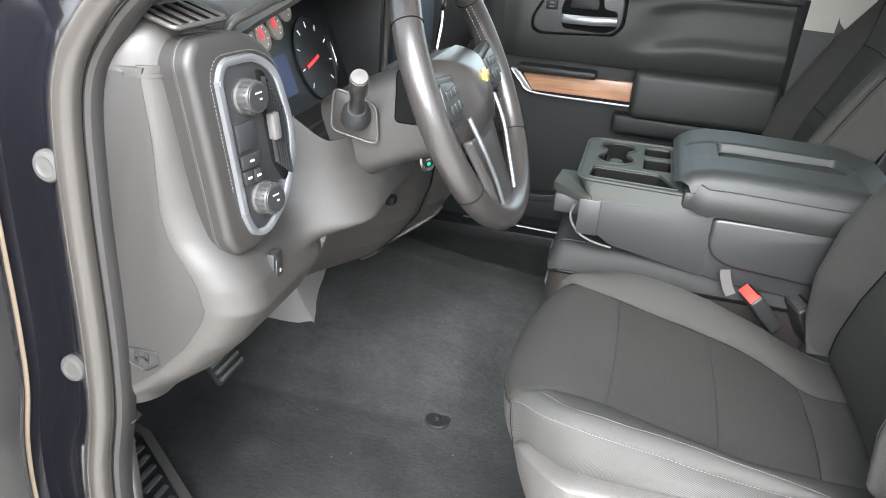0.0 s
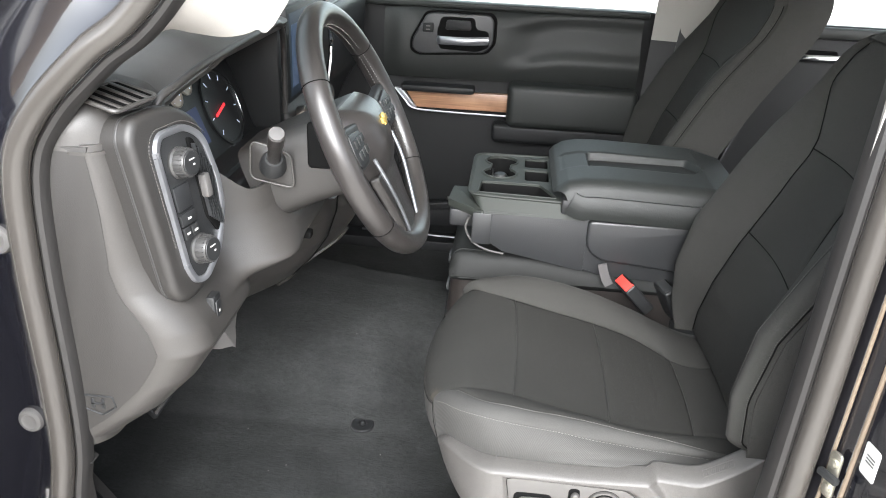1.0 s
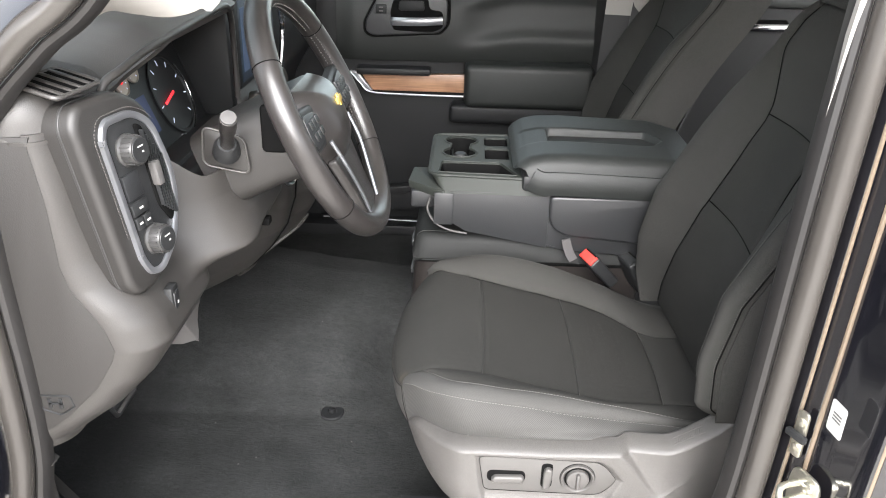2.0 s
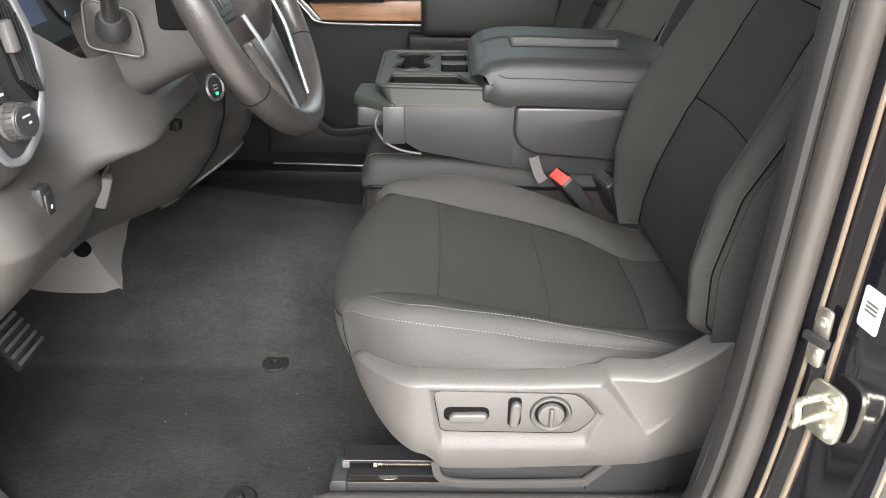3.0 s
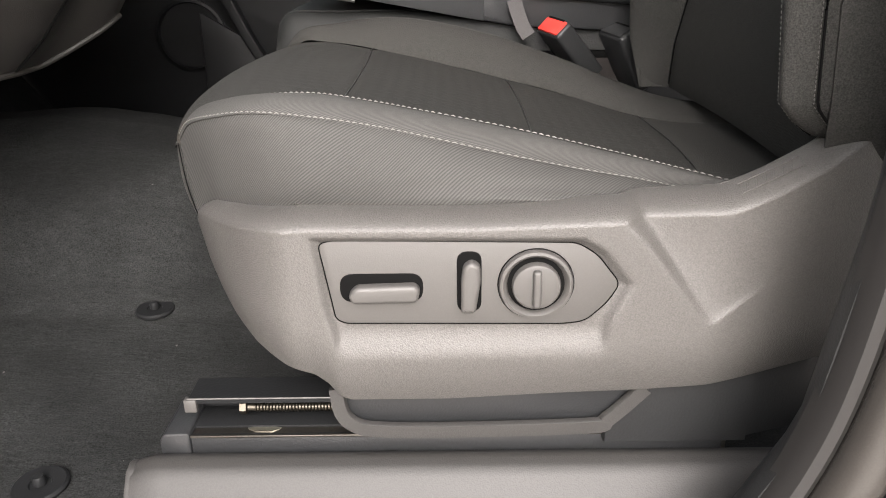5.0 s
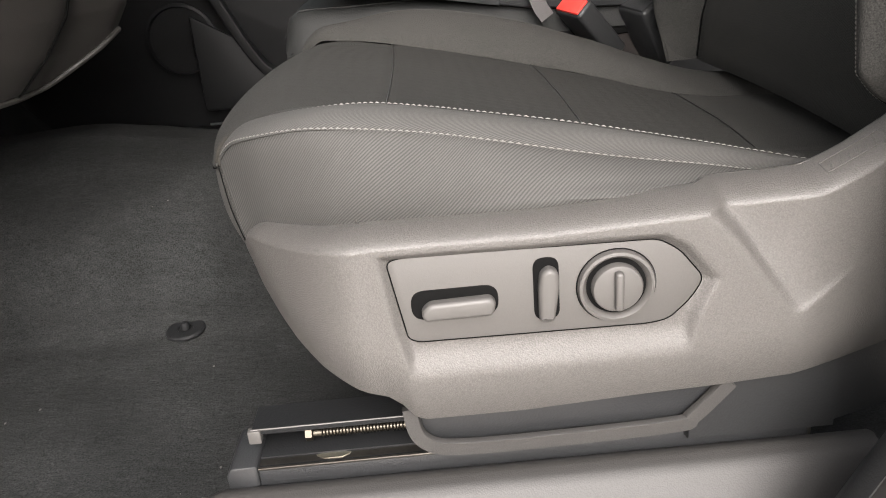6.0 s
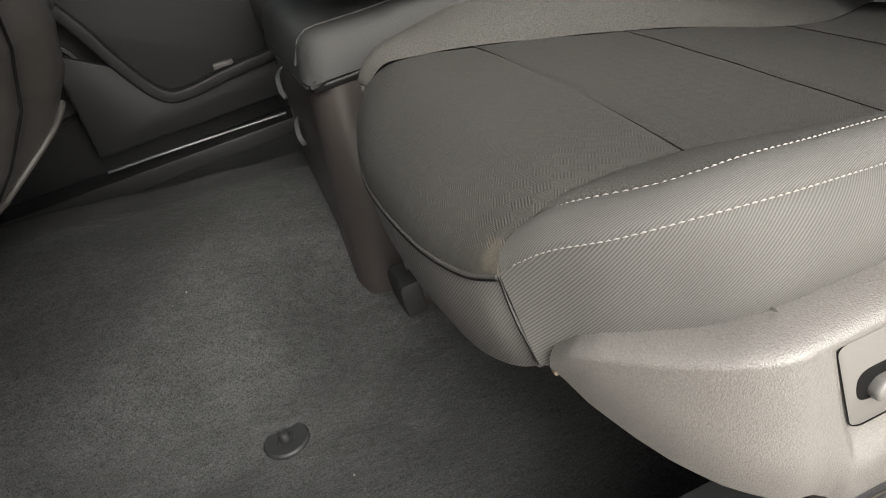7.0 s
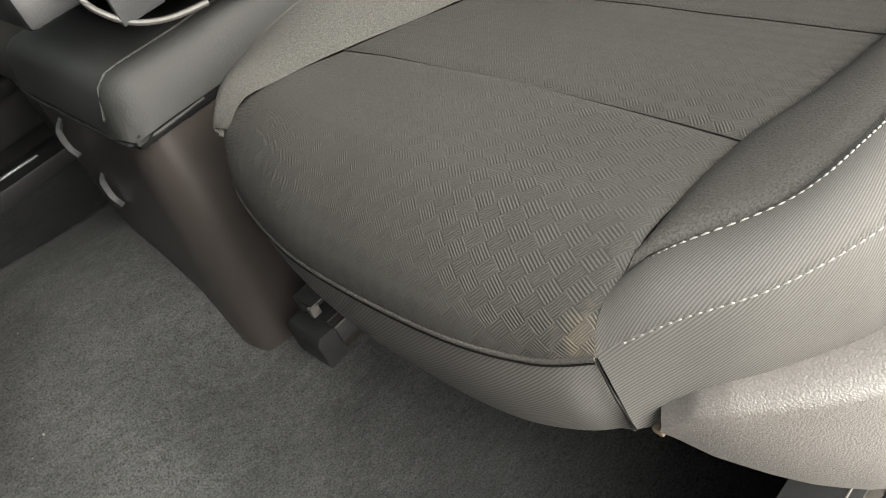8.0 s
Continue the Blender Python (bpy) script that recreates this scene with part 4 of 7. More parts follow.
def seat_rails(seat):
    """Two floor rails: a grey fronted bar with a steel top, and a black channel above with the screw rod in it."""
    for y, x0 in ((0.050, -0.006), (0.500, 0.008)):
        rail = part("seat_rail", rbox(x0, 0.43, y - 0.014, y + 0.030, 0.066, 0.0985, 0.002), M_STEEL, seat, "steel seat rail with a dark plastic front")
        part("front_strip", rbox(x0 + 0.014, 0.425, y - 0.0175, y - 0.0125, 0.078, 0.1000, 0.0015), M_CONSOLE, rail, "dark grey plastic strip")
        part("strip_edge", rbox(x0 + 0.014, 0.425, y - 0.0180, y - 0.0155, 0.0985, 0.1008, 0.0006), M_STEEL, rail)
        part("end_cap", prism(round_poly([(x0 - 0.010, 0.064), (x0 + 0.014, 0.064), (x0 + 0.014, 0.1035), (x0 - 0.006, 0.1035), (x0 - 0.010, 0.097)], 0.003, 3), 0.052, "y", y - 0.019, 0.002), M_CONSOLE if y < 0.1 else M_DOOR, rail, "plastic end cap")
        part("upper_channel", prism([(y + 0.030, 0.0985), (y + 0.030, 0.124), (y - 0.001, 0.124), (y - 0.001, 0.1195), (y + 0.025, 0.1195), (y + 0.025, 0.0985)], 0.424, "x", x0 + 0.010, 0.0006), M_DOOR, rail, "black pressed channel")
        part("channel_edge", sweep([(x0 + 0.010, y - 0.001, 0.1238), (0.43, y - 0.001, 0.1238)], circle(0.0007, 6)), M_PLATE, rail)
        part("channel_foot", rbox(x0 + 0.012, 0.43, y - 0.004, y + 0.026, 0.0985, 0.1005, 0.0004), M_DOOR, rail)
        part("corner_stop", rbox(x0 + 0.007, x0 + 0.017, y - 0.003, y + 0.004, 0.112, 0.1235, 0.0012), M_PLATE, rail)
        part("screw_rod", sweep([(x0 + 0.054, y + 0.008, 0.110), (0.43, y + 0.008, 0.110)], circle(0.0033, 10)), M_ROD, rail, "threaded steel screw rod")
        bm = merge(*[lathe([(0.0032, -0.0008), (0.0043, 0), (0.0032, 0.0008)], 8, aim((x0 + 0.062 + i * 0.0026, y + 0.008, 0.110), (1, 0, 0))) for i in range(50)])
        part("thread", bm, M_ROD, rail, "screw thread")["kind"] = "stuff"
        part("nut", lathe([(0.0040, 0), (0.0058, 0.001), (0.0058, 0.006), (0.0040, 0.007)], 6, aim((x0 + 0.048, y + 0.008, 0.110), (1, 0, 0))), M_ROD, rail)
    spot_rim = [(0.012 * math.cos(t) * (1 + 0.25 * math.sin(3 * t)), 0.0042 * math.sin(t) * (1 + 0.3 * math.cos(2 * t))) for t in (2 * math.pi * i / 14 for i in range(14))]
    part("pale_spot", place(prism(spot_rim, 0.0007, "z", 0.0985, 0), Matrix.Translation((0.064, 0.043, 0))), M_ZINC, seat, "small pale spot on the rail")


driver_seat()


def buckle(at, turn, label, red):
    b = thing("belt_buckle", at, label, "seat belt buckle")
    m = Matrix.Translation(at) @ Euler(turn).to_matrix().to_4x4()
    body = part("buckle_body", place(rbox(-0.013, 0.013, -0.026, 0.026, -0.085, 0.0, 0.005, 3), m), M_BLACK, b, "black plastic buckle body")
    part("release_button" if red else "top_cap", place(rbox(-0.0105, 0.0105, -0.022, 0.022, -0.012, 0.0025, 0.002), m), M_RED if red else M_BLACK, b, "red release button" if red else "")
    part("slot", place(rbox(0.0085, 0.0115, -0.018, 0.018, -0.004, 0.0028, 0.0005), m), M_SEAM_SHADE, b)
    return b


buckle((0.346, 0.530, 0.353), (0.1, -0.75, 0.35), "black belt buckle with a red release button beside the seat", True)

# folded middle seat with its console
CY0, CY1 = 0.560, 0.875


def centre_console():
    con = thing("centre_console", (0.25, 0.69, 0.05), "grey fold-down centre console with cup holders and a padded armrest", "console")
    # lower base of the seat: a leg beside the rail that widens over the hump
    bm = bmesh.new()
    rings = []
    for z in (0.046, 0.05, 0.06, 0.075, 0.09, 0.105, 0.118, 0.128, 0.14, 0.16, 0.19, 0.22, 0.25, 0.28, 0.30, 0.314):
        y1 = lerp([(0.046, 0.640), (0.06, 0.650), (0.09, 0.668), (0.112, 0.700), (0.125, 0.76), (0.14, 0.80), (0.17, 0.835), (0.25, 0.860), (0.314, 0.870)], z)
        xf = -0.030 + 0.020 * (z - 0.06) / 0.25 + 0.006 * (1 - smooth(0.046, 0.06, z))
        plan = round_poly([(xf, 0.579), (xf, y1), (0.465, y1), (0.465, 0.579)], [0.040, 0.035, 0.01, 0.01], 7)
        rings.append([bm.verts.new((a, b, z)) for a, b in plan])
    for r0, r1 in zip(rings, rings[1:]):
        for k in range(len(r0)):
            bm.faces.new((r0[k], r0[(k + 1) % len(r0)], r1[(k + 1) % len(r0)], r1[k]))
    bm.faces.new(rings[0])
    bm.faces.new(rings[-1])
    part("base", bm, M_BASE, con, "brown-black plastic seat base with a rounded leg", sharp=50)

    def pad(u, v):
        a, b = 2 * u - 1, 2 * v - 1
        x, y = 0.226 + 0.242 * a, 0.7175 + 0.1475 * b
        ex, ey = max(0, 1 - (x + 0.016) / 0.030), max(0, 1 - min(y - 0.570, 0.865 - y) / 0.026)
        top = 0.366 + 0.004 * (1 - b * b)
        drop = math.sqrt(min(1, ex * ex + ey * ey))
        return Vector((x + 0.006 * ey * (1 - u), y, top - 0.048 * (1 - math.sqrt(max(0, 1 - drop ** 2.4))) + 0.0012 * noise.noise(Vector((x * 18, y * 18, 3)))))
    cush = part("seat_cushion", sheet(pad, 60, 50, 0.004), M_PAD, con, "black padded middle seat cushion", sharp=70)
    part("cushion_seam", sweep([pad(0.003 + 0.9 * i / 40, 0.105) + Vector((0, 0, 0.0006)) for i in range(41)], circle(0.0013, 6)), M_PAD, cush)
    part("cushion_pan", rbox(-0.010, 0.465, 0.574, 0.862, 0.306, 0.322, 0.006), M_SEAM_SHADE, con)
    part("cushion_rim", sweep(spline([(0.06, 0.5745, 0.3145), (0.012, 0.575, 0.3135), (-0.006, 0.582, 0.313), (-0.013, 0.60, 0.313), (-0.014, 0.72, 0.313), (-0.013, 0.850, 0.313), (0.0, 0.868, 0.313)], 6), circle(0.0022, 8)), M_PAD, con)
    for yv, zv in ((0.770, 0.272), (0.742, 0.215)):
        hook = spline([(-0.010, yv + 0.016, zv + 0.020), (-0.021, yv + 0.010, zv + 0.012), (-0.025, yv - 0.004, zv - 0.002), (-0.023, yv - 0.012, zv - 0.012)], 6)
        part("clip", sweep(hook, [(-0.003, -0.0015), (0.003, -0.0015), (0.003, 0.0015), (-0.003, 0.0015)]), M_CONSOLE, con, "grey curved spring clip")
    # console body
    poly = [(0.060, 0.415), (0.066, 0.405), (0.095, 0.390), (0.30, 0.350), (0.47, 0.340), (0.50, 0.475), (0.245, 0.475), (0.245, 0.415)]
    body = part("body", prism(round_poly(poly, 0.012), CY1 - CY0 - 0.004, "y", CY0 + 0.002, 0.004), M_CONSOLE, con, "smooth dark grey console body")
    for ya in (CY0 + 0.002, CY1 - 0.007):
        part("side_wall", prism([(0.060, 0.474), (0.064, 0.407), (0.095, 0.388), (0.262, 0.357), (0.262, 0.474)], 0.006, "y", ya - 0.002, 0.001), M_CONSOLE, body)
    part("front_wall", rbox(0.058, 0.063, CY0 + 0.006, CY1 - 0.006, 0.405, 0.474, 0.001), M_CONSOLE, body)
    poly = round_poly([(0.262, 0.474), (0.262, 0.425), (0.272, 0.402), (0.300, 0.388), (0.50, 0.372), (0.50, 0.474)], 0.012)
    part("side_bin", prism(poly, 0.02, "y", CY0 - 0.012, 0.006, 3), M_CONSOLE, body, "rounded side panel")
    # hook tongue at the front with its strap
    tongue = part("hook", prism(round_poly([(-0.026, 0.618), (0.040, 0.560), (0.052, 0.556), (0.052, 0.700), (-0.020, 0.700)], 0.006), 0.018, "z", 0.457, 0.003), M_TRAY, con, "pale grey latch tongue")
    part("latch_plate", rbox(0.030, 0.069, 0.5565, 0.5625, 0.402, 0.470, 0.002), M_CONSOLE, tongue)
    part("latch_back", rbox(-0.020, 0.05, 0.600, 0.690, 0.42, 0.458, 0.006), M_CONSOLE, tongue)
    # cord drawn for the edge of the console's front fabric
    part("edge_cord", sweep(spline([(0.022, 0.575, 0.452), (0.017, 0.566, 0.430), (0.034, 0.559, 0.405), (0.062, 0.5565, 0.391), (0.098, 0.5565, 0.3845)], 8), circle(0.0026, 8)), M_SILL, con, "grey cord along the console's front edge")
    tray(con)
    armrest(con)
    return con


def tray(con):
    """The tray: a slab with cup wells, pockets and a raised rim, cut as real openings."""
    z = 0.500
    holes = []
    lobe = []
    for cx, cy, a0 in ((0.078, 0.730, 127), (0.080, 0.816, -53)):
        lobe += [(cx + 0.037 * math.cos(radians(a0 + 286 * i / 22)), cy + 0.036 * math.sin(radians(a0 + 286 * i / 22))) for i in range(23)]
    holes.append(lobe)
    holes.append(round_poly([(0.036, 0.598), (0.200, 0.590), (0.165, 0.668), (0.040, 0.668)], 0.010))
    holes.append(round_poly([(0.132, 0.690), (0.185, 0.690), (0.185, 0.765), (0.132, 0.765)], 0.008))
    holes.append(round_poly([(0.132, 0.782), (0.185, 0.782), (0.185, 0.845), (0.132, 0.845)], 0.008))
    rim = round_poly([(0.018, CY0 + 0.024), (0.215, CY0 + 0.012), (0.255, CY0 - 0.002), (0.255, CY1 - 0.008), (0.018, CY1 - 0.012)], [0.03, 0.004, 0.004, 0.004, 0.03], 6)
    bm = bmesh.new()
    loops = []
    for poly in [rim] + holes:
        vs = [bm.verts.new((a, b, z)) for a, b in poly]
        loops.append((vs, [bm.edges.new((vs[i], vs[(i + 1) % len(vs)])) for i in range(len(vs))]))
    bmesh.ops.triangle_fill(bm, use_beauty=True, edges=[e for _, es in loops for e in es])
    inside = [f for f in bm.faces if any(inside_by(h, f.calc_center_median().x, f.calc_center_median().y) > 1e-5 for h in holes)]
    bmesh.ops.delete(bm, geom=inside, context="FACES_ONLY")
    depths = [0.030, 0.075, 0.035, 0.05, 0.05]
    for (vs, es), d in zip(loops, depths):
        c = sum((v.co for v in vs), Vector()) / len(vs)
        low = []
        for v in vs:
            q = c + (v.co - c) * 0.90
            if d == 0.030:
                q = Vector((max(q.x, 0.0), v.co.y - 0.030 * smooth(0.70, 0.58, v.co.y) + 0.006, 0)) + Vector((v.co.x - q.x if v.co.x > q.x else 0, 0, 0))
                q.x = v.co.x + 0.022 * smooth(0.06, 0.02, v.co.x)
                q.y = max(q.y, CY0 - 0.003)
            low.append(bm.verts.new((q.x, q.y, z - d)))
        for i in range(len(vs)):
            j = (i + 1) % len(vs)
            bm.faces.new((vs[i], vs[j], low[j], low[i]))
        if d != 0.030:
            bm.faces.new(low)
    top = part("tray", bm, M_TRAY, con, "grey-green moulded cup holder tray")
    # black linings added inside the wells to darken them
    for h, d in zip(holes, depths[1:]):
        c = sum((Vector(q) for q in h), Vector((0, 0))) / len(h)
        bl = bmesh.new()
        up_ = [bl.verts.new((*(c + (Vector(q) - c) * 0.965), z - 0.004)) for q in h]
        lo = [bl.verts.new((*(c + (Vector(q) - c) * 0.86), z - d + 0.003)) for q in h]
        for i in range(len(h)):
            bl.faces.new((up_[i], up_[(i + 1) % len(h)], lo[(i + 1) % len(h)], lo[i]))
        bl.faces.new(lo)
        part("liner", bl, M_SEAM_SHADE, top, "black lining added to darken a well")
    for h in holes[:1]:
        pts = [(a, b, z + 0.0005) for a, b in h]
        part("cup_rim", sweep(pts, circle(0.0026, 6), closed=True), M_TRAY, top)
    part("tray_rim", sweep([(a, b, z - 0.0005) for a, b in rim], circle(0.0036, 8), closed=True), M_TRAY, top)
    part("pocket_rim", sweep([(a, b, z + 0.0003) for a, b in holes[1]], circle(0.0018, 6), closed=True), M_TRAY, top)
    part("coin_slot", prism(round_poly([(0.118, 0.640), (0.150, 0.640), (0.142, 0.664), (0.118, 0.664)], 0.004, 3), 0.004, "z", z - 0.030, 0.001), M_CONSOLE, top)
    part("cup_floor", rbox(0.03, 0.13, 0.68, 0.86, 0.418, 0.424, 0.001), M_BLACK, top)
    part("divider", lathe([(0.016, 0), (0.016, 0.055), (0.012, 0.060), (0.0005, 0.061)], 16, Matrix.Translation((0.079, 0.773, 0.425))), M_BLACK, top, "rubber cup grip")


def armrest(con):
    """Padded lid with a long finger recess."""
    rec = round_poly([(0.262, 0.662), (0.475, 0.662), (0.505, 0.708), (0.475, 0.758), (0.262, 0.758)], 0.010)

    def ztop(x):
        return lerp([(0.18, 0.512), (0.195, 0.533), (0.215, 0.546), (0.245, 0.553), (0.30, 0.555), (0.50, 0.549), (0.57, 0.530)], x)

    def f(u, v):
        y = CY0 - 0.010 + (CY1 - CY0 + 0.020) * v
        x = 0.186 + 0.384 * u
        edge = min(v, 1 - v) * (CY1 - CY0)
        k = max(0, 1 - edge / 0.030)
        x += 0.030 * (1 - u) * k ** 2
        z = ztop(x) - 0.034 * (1 - math.sqrt(max(0, 1 - k * k)))
        d = inside_by(rec, x, y)
        z -= 0.020 * smooth(-0.002, 0.005, d)
        flat = inside_by([(0.205, 0.660), (0.262, 0.660), (0.262, 0.760), (0.205, 0.760)], x, y)
        z -= 0.003 * smooth(-0.002, 0.003, flat)
        return Vector((x, y, z))
    lid = part("armrest", sheet(f, 120, 90, 0.003), M_VINYL, con, "padded black vinyl armrest lid with a finger recess")
    for y, s in ((CY0 - 0.010, -1), (CY1 + 0.010, 1)):
        pts = spline([(0.222, y + 0.004 * -s, 0.508), (0.245, y, 0.500), (0.30, y, 0.500), (0.56, y, 0.492)], 6)
        part("side_roll", sweep(pts, [(-0.008, -0.022), (0.008, -0.022), (0.011, -0.008), (0.011, 0.012), (0.004, 0.024), (-0.008, 0.024)]), M_VINYL, lid)
    # black floor added to darken the finger recess
    part("recess_floor", prism([(0.384 + (a - 0.384) * 0.95, 0.710 + (b - 0.710) * 0.90) for a, b in rec], 0.008, "z", 0.5285, 0.001), M_PAD, lid, "black floor of the finger recess")
    part("lid_pan", rbox(0.205, 0.56, CY0 - 0.004, CY1 + 0.004, 0.478, 0.512, 0.008), M_BLACK, lid)

    def line(s):
        x = 0.225 + 0.33 * s
        return Vector((x, CY0 + 0.001, ztop(x) - 0.0120)), Vector((0, -0.6, 0.8))
    part("stitching", stitches(line, 80, r=0.0004), M_CONSOLE, lid, "dark thread")["kind"] = "stuff"


centre_console()


def anchor_strap():
    s = thing("belt_strap", (0.335, 0.545, 0.34), "grey webbing strap of the middle belt", "seat belt")
    part("webbing", sweep([(0.299, 0.546, 0.384), (0.303, 0.545, 0.370), (0.310, 0.543, 0.352), (0.318, 0.541, 0.340)], [(-0.009, -0.0012), (0.009, -0.0012), (0.009, 0.0012), (-0.009, 0.0012)], up=(0, 1, 0)), shader("grey_webbing", (0.048, 0.045, 0.045), rough=0.8, grain=0.2, grain_size=900), s)


anchor_strap()
buckle((0.430, 0.548, 0.345), (0.1, -0.5, 0.35), "black plastic buckle housing between the seats", False)

# dashboard
END_BACK = [(-0.392, 0.768), (-0.445, 0.768), (-0.462, 0.72), (-0.470, 0.50), (-0.478, 0.35), (-0.475, 0.297), (-0.452, 0.308)]


KNEE = [(0.29, -0.46), (0.345, -0.420), (0.39, -0.360), (0.44, -0.312), (0.49, -0.282), (0.52, -0.290), (0.545, -0.306), (0.575, -0.332), (0.61, -0.348), (0.66, -0.358), (0.795, -0.374)]
KNEE_MID = [(0.28, -0.465), (0.305, -0.440), (0.345, -0.412), (0.408, -0.380), (0.44, -0.366), (0.49, -0.345), (0.52, -0.330), (0.545, -0.318), (0.575, -0.325), (0.61, -0.348), (0.66, -0.358), (0.795, -0.374)]
KNEE_IN = [(0.28, -0.400), (0.293, -0.362), (0.305, -0.340), (0.345, -0.302), (0.39, -0.272), (0.44, -0.258), (0.49, -0.262), (0.555, -0.275), (0.60, -0.290), (0.795, -0.350)]


def knee_low(y):
    """Lower edge of the knee panel."""
    return 0.330 + 0.030 * smooth(0.0, 0.10, y) * (1 - smooth(0.18, 0.28, y)) - 0.030 * smooth(0.20, 0.34, y) + 0.060 * smooth(0.585, 0.70, y)


def knee_x(y, z):
    """How far back the knee panel's face stands: a bolster, a valley under the column, and the inner bolster."""
    a, b = smooth(0.10, 0.25, y), smooth(0.33, 0.565, y)
    x = lerp(KNEE, z) * (1 - a) + (lerp(KNEE_MID, z) * (1 - b) + lerp(KNEE_IN, z) * b) * a
    x += 0.034 * smooth(0.58, 0.68, y)
    e = max(0, 1 - (y + 0.0915) / 0.055)
    x -= (0.032 * (1 - smooth(0.50, 0.70, z)) + 0.030) * (1 - math.sqrt(max(0, 1 - e * e)))
    # cover round the steering column, with a firm lower edge
    c = math.exp(-(((y - 0.265) / 0.165) ** 6)) * smooth(0.508, 0.540, z) * (1 - smooth(0.66, 0.76, z))
    return x + 0.092 * c


def dashboard():
    dash = thing("dashboard", (-0.6, 0.6, 0.3), "grey soft-touch dashboard with a stitched light switch pod", "dashboard")
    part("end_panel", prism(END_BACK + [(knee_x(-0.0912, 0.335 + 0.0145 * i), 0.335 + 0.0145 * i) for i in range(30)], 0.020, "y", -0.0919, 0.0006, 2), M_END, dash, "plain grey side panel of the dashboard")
    mark = round_poly([(-0.452, 0.424), (-0.408, 0.424), (-0.404, 0.408), (-0.424, 0.394), (-0.446, 0.402)], 0.002, 2)
    part("fuse_mark", sweep([(a, -0.0925, b) for a, b in mark], circle(0.0014, 6), closed=True, up=(0, 1, 0)), M_CONSOLE, dash, "moulded fuse cover sign")
    part("fuse_bar", merge(rbox(-0.438, -0.433, -0.0935, -0.092, 0.404, 0.420, 0.0005), rbox(-0.424, -0.419, -0.0935, -0.092, 0.404, 0.420, 0.0005), rbox(-0.438, -0.419, -0.0935, -0.092, 0.410, 0.414, 0.0005)), M_CONSOLE, dash)
    # knee panel
    def knee(u, v):
        v = 1 - v
        y = -0.0915 + 0.783 * u ** 1.4
        ztop = 0.770 - 0.125 * smooth(0.05, 0.14, y)
        zb = knee_low(y)
        zs = ztop - (ztop - zb) * v
        return Vector((knee_x(y, zs), y, zs))
    part("knee_panel", sheet(knee, 150, 110, 0.006), M_DASH, dash, "grey knee panel flowing round the steering column", sharp=60)
    seam = spline([(0.612, 0.53), (0.600, 0.47), (0.578, 0.423), (0.562, 0.38), (0.551, 0.34), (0.543, 0.302)], 8)
    part("panel_seam", sweep([(knee_x(p.x, p.y) + 0.0012, p.x, p.y) for p in seam], circle(0.0018, 6)), M_SEAM_SHADE, dash)
    lip_line = [Vector((knee_x(y, knee_low(y) + 0.002) + 0.001, y, knee_low(y))) for y in (0.50 + 0.19 * i / 30 for i in range(31))]
    part("lower_lip", sweep(lip_line, circle(0.0045, 8, 0.0040)), M_DASH, dash, "pale lower lip of the inner knee panel")
    part("under_tray", rbox(-0.95, -0.46, -0.06, 0.62, 0.365, 0.385, 0.008), M_BLACK, dash, "black underside of the dashboard")
    # top
    def top(u, v):
        x, y = -1.08 + 0.72 * u, -0.042 + 1.494 * v
        z = 0.800 + 0.035 * math.sin(math.pi * min(1, u * 1.05)) + 0.008 + 0.012 * smooth(0.10, 0.2, y) * u
        z += 0.030 * smooth(0.06, 0.16, y) * (1 - smooth(0.55, 0.62, y)) * smooth(0.35, 0.95, u)
        return Vector((x + 0.035 * smooth(0.08, 0.16, y) * (1 - smooth(0.50, 0.62, y)) * u, y, z - 0.02 * smooth(0.93, 1, u)))
    part("top_pad", sheet(top, 40, 90, 0.008), M_DASH, dash, "dark soft dashboard top")
    part("cluster_brow", sweep(spline([(-0.352, 0.004, 0.786), (-0.346, 0.012, 0.806), (-0.336, 0.040, 0.816), (-0.330, 0.10, 0.826), (-0.326, 0.20, 0.832), (-0.325, 0.34, 0.836), (-0.326, 0.45, 0.836), (-0.332, 0.50, 0.812), (-0.336, 0.518, 0.76), (-0.338, 0.522, 0.66)], 8), circle(0.0055, 10)), M_DASH, dash)
    side_vent(dash)
    switch_pod(dash)
    cluster(dash)
    lower_bits(dash)
    centre_stack(dash)
    # passenger side
    poly = [(-0.98, 0.80), (-0.40, 0.83), (-0.35, 0.79), (-0.36, 0.62), (-0.42, 0.52), (-0.46, 0.40), (-0.55, 0.34), (-0.95, 0.34)]
    part("passenger_fascia", prism(round_poly(poly, 0.02, 4), 0.55, "y", 0.88, 0.01, 3), M_BLACK, dash, "black passenger side of the dashboard")
    return dash


